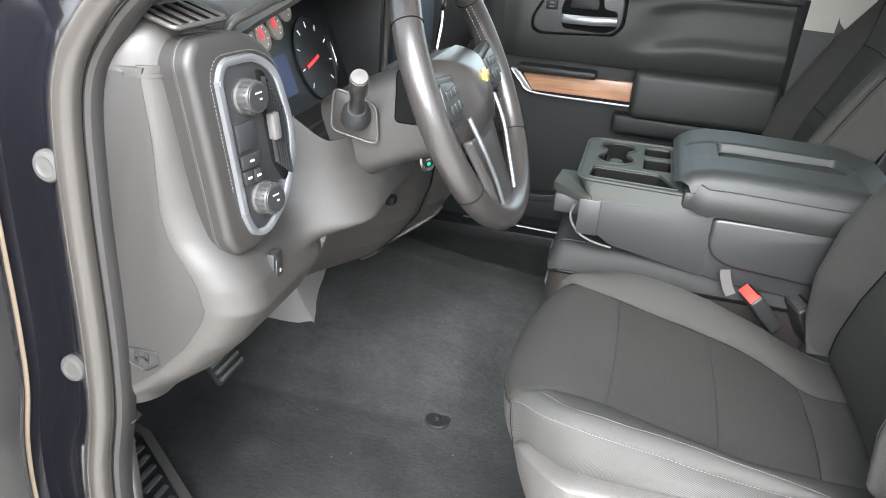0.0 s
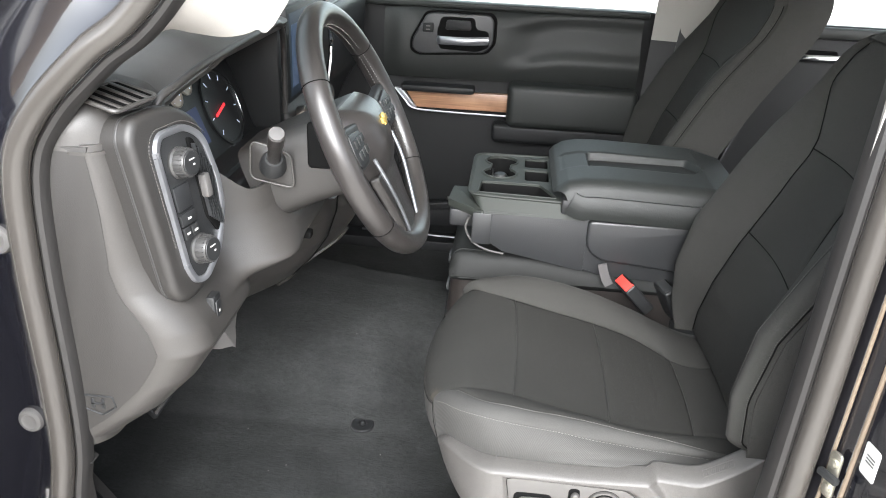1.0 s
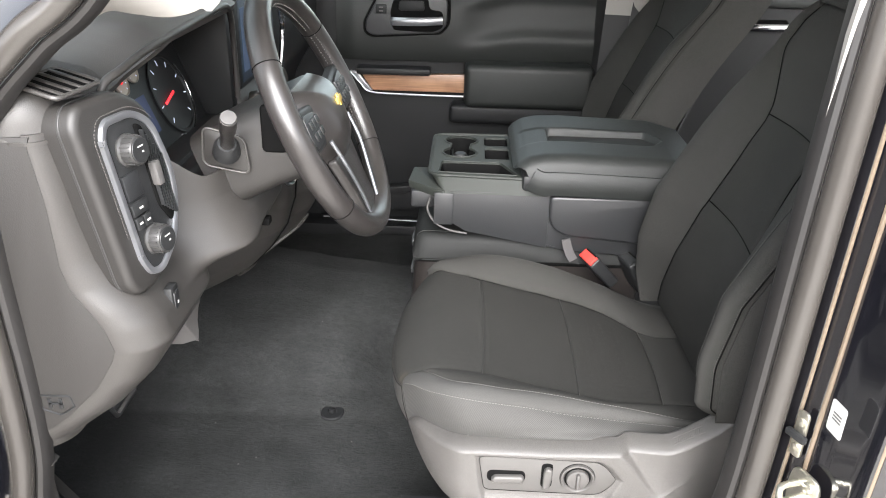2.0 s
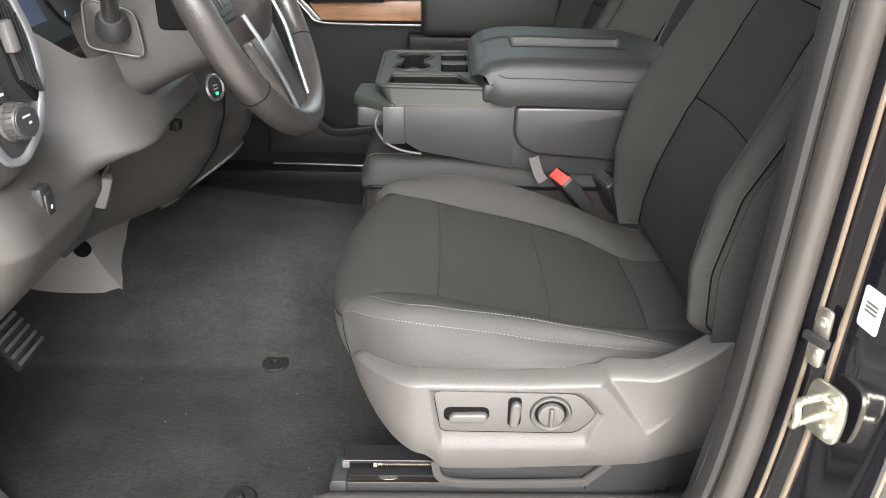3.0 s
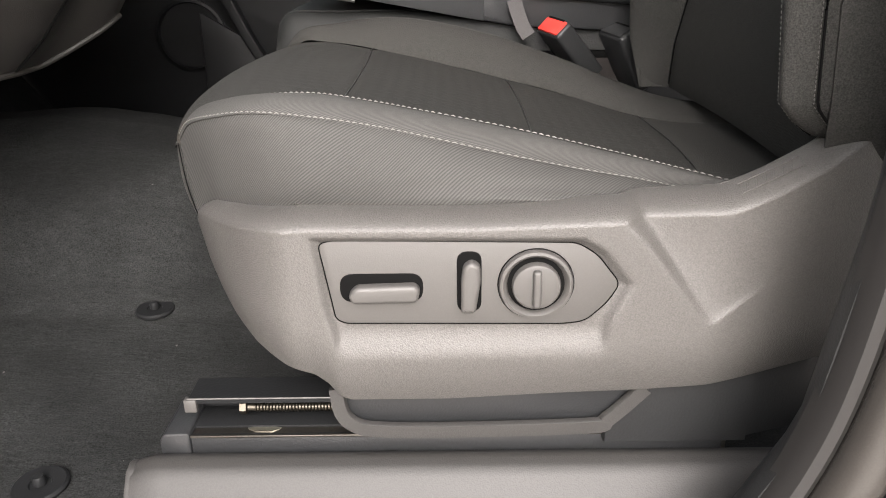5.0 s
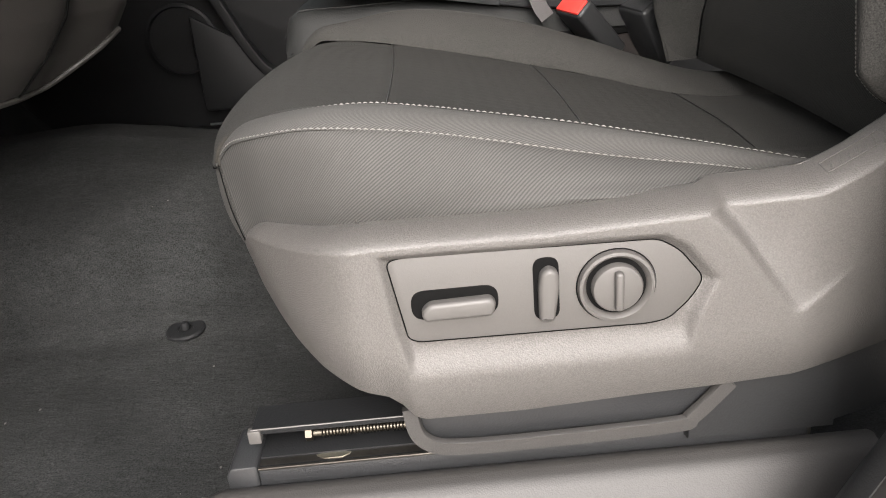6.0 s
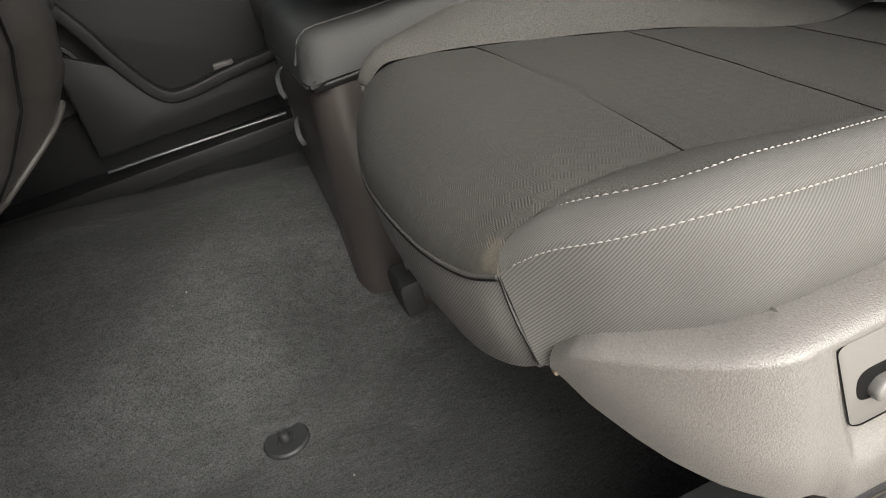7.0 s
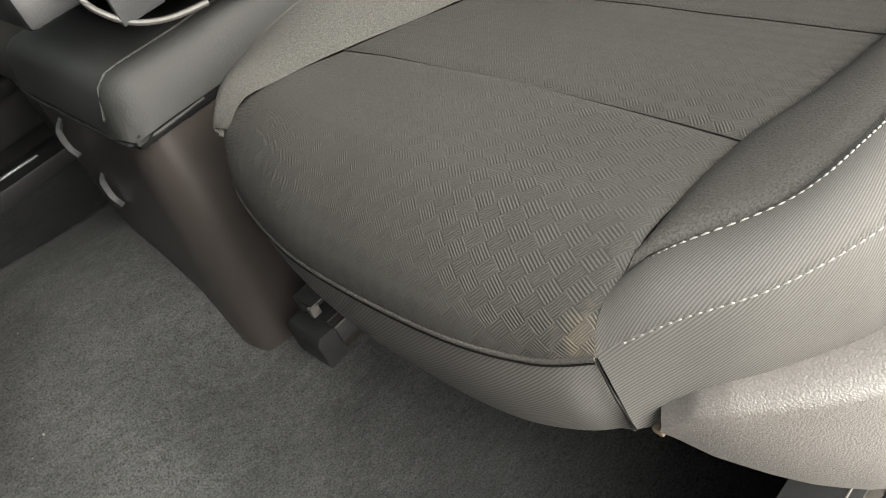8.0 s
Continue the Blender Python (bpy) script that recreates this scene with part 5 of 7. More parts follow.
def side_vent(dash):
    m = Matrix.Translation((-0.3735, -0.046, 0.8155)) @ Euler((radians(3.5), radians(11.5), radians(-14))).to_matrix().to_4x4()
    frame_ = round_poly([(-0.030, -0.036), (0.030, -0.036), (0.030, 0.036), (-0.030, 0.036)], 0.008, 4)
    vent = part("demister_vent", place(prism(frame_, 0.004, "z", 0.0, 0.001), m), M_SEAM_SHADE, dash, "slotted side demister vent")
    part("vent_frame", place(sweep([(a, b, 0.004) for a, b in frame_], circle(0.0028, 6), closed=True), m), M_DASH, vent)
    for i in range(4):
        part("slat", place(rbox(-0.029, 0.029, -0.0255 + 0.015 * i, -0.0255 + 0.015 * i + 0.005, 0.002, 0.0062, 0.0012), m), M_DASH, vent)

    def cap(u, v):
        """Rounds over from the end panel and the knee panel to the vent."""
        y = -0.0925 + 0.125 * v
        front_ = knee_x(y, 0.762) + 0.003 + 0.022 * smooth(-0.045, -0.02, y)
        x = -0.600 + (front_ + 0.600) * u ** 0.6
        a, b = max(0, 1 - (y + 0.0925) / 0.040), max(0, 1 - (front_ - x) / 0.032)
        top_ = 0.826 - 0.20 * max(0, x + 0.43) + 0.06 * (y + 0.05)
        return Vector((x, y, top_ - (top_ - 0.762) * (1 - math.sqrt(max(0, 1 - min(1, a * a + b * b))))))
    part("vent_cap", sheet(cap, 60, 50, 0.004), M_DASH, dash, "grey cap round the demister vent", sharp=70)


def pod_m():
    """The switch pod's face: x across towards the middle of the car, y up, z out."""
    z = Vector((0.95, -0.25, 0.12)).normalized()
    up = Vector((-0.10, -0.04, 1.0))
    y = (up - up.dot(z) * z).normalized()
    x = y.cross(z)
    return Matrix((( x.x, y.x, z.x, -0.300), (x.y, y.y, z.y, -0.002), (x.z, y.z, z.z, 0.684), (0, 0, 0, 1)))


BEZEL = [(-0.0545, 0.076), (-0.043, 0.094), (0.006, 0.092), (0.034, 0.070), (0.047, 0.010), (0.043, -0.032), (0.016, -0.084), (-0.020, -0.107), (-0.040, -0.1035), (-0.0500, -0.080)]
POD = [(-0.089, 0.102), (-0.074, 0.124), (0.0, 0.122), (0.042, 0.092), (0.060, 0.010), (0.054, -0.040), (0.024, -0.098), (-0.032, -0.125), (-0.066, -0.124), (-0.080, -0.104)]


def switch_pod(dash):
    m = pod_m()
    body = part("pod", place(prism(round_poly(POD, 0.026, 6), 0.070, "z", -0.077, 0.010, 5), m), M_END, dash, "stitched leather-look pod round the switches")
    ring = spline([(a, b, -0.006) for a, b in round_poly(BEZEL, 0.016, 5)], 2, closed=True)
    part("chrome_bezel", place(sweep(ring, [(-0.005, -0.006), (0.005, -0.006), (0.005, 0.003), (0.002, 0.005), (-0.003, 0.0045)], closed=True), m), M_SATIN, body, "satin chrome surround")
    # bright ring paints the light caught along the end panel's edge
    part("highlight_ring", place(prism(round_poly([(a * 1.012, b * 1.008) for a, b in POD], 0.028, 6), 0.004, "z", -0.030, 0.001), m), M_KNOB, body, "thin bright ring that paints an edge highlight")
    part("panel", place(prism(round_poly(BEZEL, 0.02, 5), 0.012, "z", -0.017, 0.002), m), M_BLACK, body, "black switch panel")

    def knob(x, y, name, label):
        k = Matrix.Translation((x, y, -0.008))
        a = part(name, place(lathe([(0.020, 0), (0.0205, 0.006), (0.0180, 0.008), (0.0175, 0.020), (0.0165, 0.0225), (0.014, 0.0228), (0.0005, 0.0225)], 32, k), m), M_KNOB, body, label)
        for i in range(18):
            t = 2 * math.pi * i / 18
            part("rib", place(rbox(-0.0009, 0.0009, -0.0006, 0.0012, 0.008, 0.020, 0), m @ k @ Matrix.Rotation(t, 4, "Z") @ Matrix.Translation((0, 0.0176, 0))), M_KNOB, a)
        part("face", place(lathe([(0.0152, 0.0227), (0.0147, 0.0238), (0.0005, 0.0240)], 24, k), m), M_BLACK, a)
        part("mark", place(rbox(-0.005, 0.005, 0.0045, 0.0060, 0.0238, 0.0246, 0), m @ k), M_WHITE, a)
        part("mark", place(rbox(0.001, 0.004, -0.003, -0.001, 0.0238, 0.0246, 0), m @ k), M_WHITE, a)
    knob(-0.019, 0.052, "light_switch", "round headlamp switch with a metal rim")
    knob(-0.018, -0.066, "dimmer_switch", "round instrument dimmer with a metal rim")
    part("display_blank", place(rbox(-0.044, -0.014, -0.006, 0.026, -0.009, -0.0015, 0.002), m), M_CONSOLE, body)
    for i, (x, y, w) in enumerate(((-0.029, -0.018, 0.030), (-0.037, -0.036, 0.013), (-0.022, -0.037, 0.013))):
        b = part("button", place(rbox(x - w / 2, x + w / 2, y - 0.008, y + 0.008, -0.009, -0.0005, 0.0015), m), M_BLACK, body)
        part("mark", place(rbox(x - 0.003, x + 0.003, y - 0.0012, y + 0.0012, -0.0005, 0.0003, 0), m), M_WHITE, b)
    vent = part("air_vent", place(prism(round_poly([(0.003, 0.078), (0.013, 0.074), (0.031, 0.030), (0.036, -0.012), (0.030, -0.050), (0.022, -0.060), (0.006, -0.030)], 0.008, 4), 0.006, "z", -0.008, 0.001), m), M_SEAM_SHADE, body, "driver's air vent with slats")
    for i in range(6):
        f = (i + 0.5) / 6
        a, b = (0.006 + 0.026 * f, 0.072 - 0.045 * f), (0.008 + 0.024 * f, -0.03 - 0.022 * f)
        part("slat", place(sweep([(a[0], a[1], 0.001), ((a[0] + b[0]) / 2, (a[1] + b[1]) / 2, 0.0), (b[0], b[1], 0.001)], [(-0.0008, -0.006), (0.0008, -0.006), (0.0008, 0.003), (-0.0008, 0.003)]), m), M_CONSOLE, vent)
    part("vent_tab", place(rbox(0.004, 0.016, -0.004, 0.028, -0.002, 0.010, 0.003), m), M_PLUG, vent, "pale grey vent thumb tab")

    loop = [(-0.006 + (a + 0.006) * 1.22, b * 1.085, -0.0066) for a, b in round_poly(BEZEL, 0.018, 6)]
    legs = [(Vector(a), Vector(b), (Vector(b) - Vector(a)).length) for a, b in zip(loop, loop[1:] + loop[:1])]
    whole = sum(g[2] for g in legs)

    def line2(s):
        d = ((0.79 + 0.45 * s) % 1.0) * whole
        for a, b, g in legs:
            if d <= g:
                break
            d -= g
        return m @ a.lerp(b, min(1, d / max(g, 1e-9))), m.to_3x3() @ Vector((0, 0, 1))
    part("pod_stitching", stitches(line2, 58, r=0.0008, lift=0.0010), M_THREAD_DIM, body, "grey thread")["kind"] = "stuff"


def cluster(dash):
    """Deep-set gauges behind the wheel."""
    hood = part("cluster_box", merge(rbox(-0.50, -0.47, 0.06, 0.56, 0.60, 0.84, 0.004), rbox(-0.50, -0.36, 0.06, 0.56, 0.60, 0.625, 0.006), rbox(-0.50, -0.35, 0.530, 0.56, 0.61, 0.83, 0.006)), M_BLACK, dash, "black instrument cluster housing")
    x = Vector((0, 1, 0))
    z = Vector((0.93, 0.0, 0.36)).normalized()
    y = z.cross(x)
    m = Matrix(((x.x, y.x, z.x, -0.440), (x.y, y.y, z.y, 0.34), (x.z, y.z, z.z, 0.722), (0, 0, 0, 1)))
    face = part("gauge_panel", place(prism(round_poly([(-0.22, -0.125), (0.20, -0.125), (0.20, 0.085), (-0.22, 0.085)], 0.03, 4), 0.006, "z", -0.006, 0.001), m), M_BLACK, hood)
    glow_red, glow_white = glow("red_gauge_light", (1.0, 0.03, 0.04), 0.30), glow("white_gauge_light", (0.75, 0.82, 1.0), 0.10)
    glow_blue = glow("blue_display", (0.02, 0.03, 0.09), 0.03)

    M_CREAM = shader("cream_dial", (0.34, 0.31, 0.26), rough=0.5)

    def gauge(cx, cy, r, needle, name):
        k = m @ Matrix.Translation((cx, cy, 0.0))
        g = part(name, lathe([(r, 0), (r, 0.004), (r * 0.93, 0.0045), (r * 0.90, 0.0015), (0.0005, 0.0012)], 32, k), M_BLACK if r > 0.03 else M_CREAM, face, "round gauge with lit marks")
        for i in range(9):
            t = radians(225 - 270 * i / 8)
            part("tick", place(rbox(r * 0.72, r * 0.86, -0.0008, 0.0008, 0.0016, 0.0022, 0), k @ Matrix.Rotation(t, 4, "Z")), glow_white, g)
        part("needle", place(rbox(-r * 0.12, r * 0.60, -0.0022, 0.0022, 0.003, 0.0045, 0), k @ Matrix.Rotation(radians(needle), 4, "Z")), glow_red, g)
        return g
    gauge(0.085, -0.036, 0.070, 192, "speedometer")
    gauge(-0.155, -0.060, 0.060, 205, "rev_counter")
    for cx, cy in ((-0.064, 0.020), (-0.016, 0.030), (0.030, 0.052), (-0.110, 0.030)):
        gauge(cx, cy, 0.021, 100, "small_gauge")
    part("display", place(rbox(-0.090, -0.012, -0.075, -0.012, 0.0005, 0.002, 0), m), glow_blue, face, "dim blue display")
    arc = [(0.085 + 0.073 * math.cos(radians(a)), -0.036 + 0.073 * math.sin(radians(a)), 0.003) for a in range(-110, 40, 8)]
    part("gauge_ring", place(sweep(arc, circle(0.0014, 6)), m), M_CHROME, face)
    # fascia below the gauges
    part("column_bridge", place(rbox(-0.20, 0.20, -0.165, -0.128, -0.01, 0.075, 0.01, 3), m), M_BLACK, hood)


def lower_bits(dash):
    b = part("park_brake_button", rbox(knee_x(0, 0.510) - 0.014, knee_x(0, 0.510) - 0.002, -0.013, 0.011, 0.498, 0.542, 0.003), M_BLACK, dash, "small parking brake switch")
    part("rocker", place(rbox(-0.006, 0.003, -0.009, 0.007, -0.014, 0.014, 0.002), Matrix.Translation((knee_x(0, 0.510) - 0.003, 0, 0.520))), M_CONSOLE, b)
    part("mark", rbox(knee_x(0, 0.510) - 0.0005, knee_x(0, 0.510) + 0.0006, -0.002, 0.001, 0.516, 0.520, 0.0), M_WHITE, b)
    at = aim((knee_x(0.560, 0.500) + 0.004, 0.560, 0.500), (0.90, -0.38, 0.20))
    st = part("start_button", lathe([(0.024, -0.012), (0.024, 0.002), (0.021, 0.005), (0.0185, 0.003), (0.0180, 0.0005), (0.0005, 0.0005)], 28, at), M_SATIN, dash, "round start button in a chrome ring")
    part("button_face", lathe([(0.0172, 0.0005), (0.0168, 0.0030), (0.0005, 0.0036)], 24, at), M_KNOB, st)
    part("start_light", place(rbox(-0.0035, 0.0035, -0.0125, -0.0075, 0.0028, 0.0042, 0.0006), at), glow("green_light", (0.02, 0.55, 0.16), 0.8), st, "green lamp")
    for k in (-0.003, 0.003):
        part("mark", place(rbox(-0.006, 0.006, k, k + 0.0022, 0.0034, 0.0040, 0), at), M_WHITE, st)
    # bonnet release handle below a ribbed opening under the column cover
    def on_knee(y, z, d):
        return Vector((knee_x(y, z) + d, y, z))

    def slot(u, v):
        y = 0.285 + 0.185 * u
        lo, hi = 0.436 + 0.082 * u ** 0.9, 0.484 + 0.036 * u
        return on_knee(y, lo + (hi - lo) * v, 0.0016)
    # black sheet on the panel paints the dark inside of the opening
    hole = part("release_opening", sheet(slot, 20, 6, 0.004), M_SEAM_SHADE, dash, "black sheet painting the shaded opening under the column cover")
    for k in (0.18, 0.42, 0.66):
        part("opening_rib", sweep([slot(k - 0.05, 0.02) + Vector((0.002, 0, 0)), slot(k + 0.06, 0.98) + Vector((0.002, 0, 0))], circle(0.0020, 6)), M_DASH, hole)
    part("opening_edge", sweep([slot(i / 20, 0.0) + Vector((0.002, 0, -0.002)) for i in range(21)], circle(0.0028, 8)), M_DASH, hole)
    part("column_nub", rbox(-0.236, -0.222, 0.243, 0.262, 0.524, 0.537, 0.003), M_SEAM_SHADE, dash, "black edge of the column cover")
    p = on_knee(0.312, 0.408, 0.006)
    part("release_handle", place(rbox(-0.008, 0.010, -0.011, 0.011, -0.026, 0.026, 0.004, 3), Matrix.Translation(p) @ Euler((0.12, 0.35, 0.45)).to_matrix().to_4x4()), M_FOOT, dash, "pale grey bonnet release handle")
    # column trim foot standing on the hump
    edge = spline([(-0.462, 0.0, 0.070), (-0.488, 0.0, 0.105), (-0.522, 0.0, 0.165), (-0.537, 0.0, 0.22), (-0.530, 0.0, 0.30), (-0.505, 0.0, 0.37)], 6)

    def foot_side(u, v):
        p = along(edge, u)
        k = smooth(0.80, 1.0, v)
        return Vector((-0.80 + (p.x + 0.80) * v, 0.555 + 0.006 * k * k, p.z))

    def foot_front(u, v):
        p = along(edge, u)
        k = 1 - smooth(0.0, 0.12, v)
        return Vector((p.x - 0.004 * k * k, 0.561 + 0.19 * v, p.z))
    foot = part("foot_trim", merge(sheet(foot_side, 20, 10, 0.004), sheet(foot_front, 20, 10, 0.004)), M_FOOT, dash, "grey plastic foot of the centre trim")
    part("screw_hole", lathe([(0.017, -0.004), (0.017, 0.002), (0.013, 0.0025), (0.0005, -0.002)], 20, aim((-0.545, 0.5515, 0.190), (0.0, -1, 0.0))), M_SEAM_SHADE, foot)
    # brake pedal
    ped = part("brake_pedal", prism(round_poly([(0.14, 0.155), (0.28, 0.155), (0.28, 0.215), (0.14, 0.215)], 0.008, 3), 0.014, "x", -0.66, 0.003), M_BLACK, dash, "ribbed black rubber pedal")
    part("pedal_arm", sweep([(-0.67, 0.21, 0.20), (-0.76, 0.21, 0.40)], circle(0.012, 8)), M_BLACK, ped)
    m = Matrix.Translation((-0.560, 0.300, 0.150)) @ Euler((0, radians(-35), 0)).to_matrix().to_4x4()
    pk = part("parking_pedal", place(rbox(-0.006, 0.006, -0.042, 0.042, -0.040, 0.040, 0.003), m), M_BLACK, dash, "ribbed parking brake pedal")
    for i in range(5):
        part("rib", place(rbox(0.005, 0.010, -0.040, 0.040, -0.034 + 0.015 * i, -0.027 + 0.015 * i, 0.001), m), M_PLUG, pk)


def centre_stack(dash):
    poly = [(-0.95, 0.80), (-0.44, 0.86), (-0.36, 0.84), (-0.355, 0.66), (-0.31, 0.57), (-0.45, 0.55), (-0.90, 0.55)]
    stack = part("centre_panel", prism(round_poly(poly, 0.02, 4), 0.31, "y", 0.565, 0.012, 3), M_DASH, dash, "centre panel with screen and controls")
    poly = [(-0.70, 0.56), (-0.31, 0.57), (-0.245, 0.505), (-0.245, 0.43), (-0.30, 0.385), (-0.46, 0.36), (-0.70, 0.34)]
    part("socket_housing", prism(round_poly(poly, 0.015, 4), 0.19, "y", 0.688, 0.008, 3), M_BLACK, stack)
    scr = part("screen_frame", rbox(-0.362, -0.345, 0.575, 0.865, 0.660, 0.845, 0.006), M_BLACK, stack)
    part("screen", rbox(-0.347, -0.3435, 0.590, 0.850, 0.672, 0.832, 0.001), glow("screen_glow", (0.02, 0.03, 0.045), 0.05), scr, "lit touch screen")
    part("menu_bar", rbox(-0.3437, -0.3428, 0.60, 0.64, 0.69, 0.81, 0), glow("icon_light", (0.05, 0.08, 0.14), 0.04), scr)
    for i in range(5):
        part("control_button", rbox(-0.338 + 0.006, -0.318, 0.605 + 0.048 * i, 0.645 + 0.048 * i, 0.585, 0.600, 0.002), M_BLACK, stack)
    for y in (0.612, 0.828):
        part("control_knob", lathe([(0.020, 0), (0.020, 0.014), (0.017, 0.018), (0.0005, 0.018)], 20, aim((-0.335, y, 0.63), (1, 0, 0.25))), M_STEEL, stack, "metal-rimmed knob")
    part("side_strip", sweep(spline([(-0.345, 0.875, 0.86), (-0.33, 0.878, 0.74), (-0.34, 0.878, 0.64)], 8), circle(0.006, 8)), M_CHROME, stack, "bright vertical trim strip")
    part("socket_panel", rbox(-0.250, -0.238, 0.694, 0.87, 0.432, 0.502, 0.006), M_BLACK, stack, "black socket and switch panel")
    for i in range(3):
        part("socket", rbox(-0.240, -0.234, 0.700 + 0.045 * i, 0.733 + 0.045 * i, 0.440, 0.490, 0.003), M_CONSOLE, stack)


dashboard()


# steering wheel
WC, WR = Vector((-0.128, 0.262, 0.712)), 0.187


def steering_wheel():
    wheel = thing("steering_wheel", WC, "dark leather steering wheel with satin spokes", "steering wheel")
    n = Vector((0.905, 0.0, 0.425)).normalized()
    x = Vector((0, 1, 0))
    y = n.cross(x)
    m = Matrix(((x.x, y.x, n.x, WC.x), (x.y, y.y, n.y, WC.y), (x.z, y.z, n.z, WC.z), (0, 0, 0, 1)))
    ring = [(WR * math.cos(2 * math.pi * i / 96), WR * math.sin(2 * math.pi * i / 96), 0) for i in range(96)]
    rim = part("rim", place(sweep(ring, circle(0.0175, 16, 0.0190), closed=True), m), M_LEATHER, wheel, "smooth dark leather rim")
    for a in (35, 145, 215, 325):
        c = Matrix.Rotation(radians(a), 4, "Z") @ Matrix.Translation((WR, 0, 0)) @ Matrix.Rotation(radians(90), 4, "X")
        part("rim_seam", place(sweep([(0.0178 * math.cos(t), 0.0193 * math.sin(t), 0) for t in (2 * math.pi * i / 20 for i in range(20))], circle(0.0008, 5), closed=True, up=(0, 0, 1)), m @ c), M_SEAM_SHADE, rim)

    def lace(a0, a1):
        def f(s):
            a = radians(a0 + (a1 - a0) * s)
            d = Vector((math.cos(a), math.sin(a), 0))
            return m @ (d * (WR - 0.0175) + Vector((0, 0, 0.004 * (1 if int(s * 70) % 2 else -1)))), m.to_3x3() @ (-d)
        return stitches(f, 70, r=0.0010)
    part("lacing", lace(40, 100), M_THREAD, rim, "zigzag grey lacing")["kind"] = "stuff"
    part("lacing", lace(330, 395), M_THREAD, rim, "zigzag grey lacing")["kind"] = "stuff"
    part("lacing", lace(100, 140), M_THREAD, rim, "zigzag grey lacing")["kind"] = "stuff"
    # hub: domed pad
    hub_poly = round_poly([(-0.075, 0.055), (0.075, 0.055), (0.090, 0.020), (0.070, -0.060), (0.035, -0.085), (-0.035, -0.085), (-0.070, -0.060), (-0.090, 0.020)], 0.03, 5)

    def pad(u, v):
        k = int(v * len(hub_poly)) % len(hub_poly)
        f = v * len(hub_poly) - int(v * len(hub_poly))
        p = Vector(hub_poly[k]).lerp(Vector(hub_poly[(k + 1) % len(hub_poly)]), f)
        q = p * (1 - u)
        return m @ Vector((q.x, q.y, 0.028 - 0.038 * (1 - u) ** 3.2 - 0.006 * (1 - u)))
    part("hub", sheet(pad, 14, len(hub_poly), 0), M_LEATHER, wheel, "domed grey airbag cover", sharp=70)
    part("hub_back", place(prism(hub_poly, 0.05, "z", -0.065, 0.01, 3), m), M_BLACK, wheel)
    # badge as two plain crossed bars
    part("badge", place(prism([(-0.016, -0.0045), (-0.006, -0.0045), (-0.006, -0.009), (0.006, -0.009), (0.006, -0.0045), (0.016, -0.0045), (0.016, 0.0045), (0.006, 0.0045), (0.006, 0.009), (-0.006, 0.009), (-0.006, 0.0045), (-0.016, 0.0045)], 0.004, "z", 0.026, 0.0008), m @ Matrix.Translation((0, 0.008, 0))), M_GOLD, wheel, "plain gold cross-shaped badge")
    # side spokes and switch pads
    for s in (-1, 1):
        sp = prism(round_poly([(s * 0.070, 0.030), (s * 0.165, 0.040), (s * 0.176, 0.010), (s * 0.172, -0.028), (s * 0.085, -0.030)], 0.008, 4), 0.018, "z", -0.012, 0.004, 3)
        spoke = part("spoke", place(sp, m), M_BLACK, wheel, "dark spoke with switches")
        part("switch_pad", place(prism(round_poly([(s * 0.092, 0.022), (s * 0.150, 0.030), (s * 0.158, 0.0), (s * 0.150, -0.020), (s * 0.098, -0.020)], 0.006, 3), 0.006, "z", 0.005, 0.0015), m), M_CONSOLE, spoke)
        for i in range(3):
            for j in range(2):
                part("button", place(rbox(s * 0.122 - 0.020 + 0.018 * i, s * 0.122 - 0.006 + 0.018 * i, -0.012 + 0.018 * j, 0.000 + 0.018 * j, 0.0105, 0.0135, 0.001), m), M_BLACK, spoke)
        low = [(s * 0.080, -0.030, 0.010), (s * 0.072, -0.075, 0.012), (s * 0.052, -0.125, 0.008), (s * 0.040, -0.172, 0.002)]
        part("bright_strip", place(sweep(spline(low, 6), circle(0.0045, 8, 0.003)), m), M_SATIN, spoke, "bright metal spoke strip")
    low = round_poly([(-0.070, -0.060), (0.070, -0.060), (0.050, -0.125), (0.046, -0.178), (-0.046, -0.178), (-0.050, -0.125)], 0.01, 4)
    part("lower_spoke", place(prism(low, 0.016, "z", -0.016, 0.004, 3), m), M_LEATHER, wheel, "lower spoke")
    # column
    col = sweep([WC + Vector((-0.03, 0, -0.012)), WC + Vector((-0.09, 0, -0.035)), WC + Vector((-0.17, 0, -0.075))], round_poly([(-0.080, -0.072), (0.080, -0.072), (0.088, 0.0), (0.072, 0.050), (-0.072, 0.050), (-0.088, 0.0)], 0.03, 5))
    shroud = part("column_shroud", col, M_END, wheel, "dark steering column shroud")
    # black bar paints the shroud's dark switch recess
    part("recess_bar", rbox(-0.205, -0.168, 0.171, 0.180, 0.672, 0.742, 0.006), M_SEAM_SHADE, shroud)
    return wheel


steering_wheel()


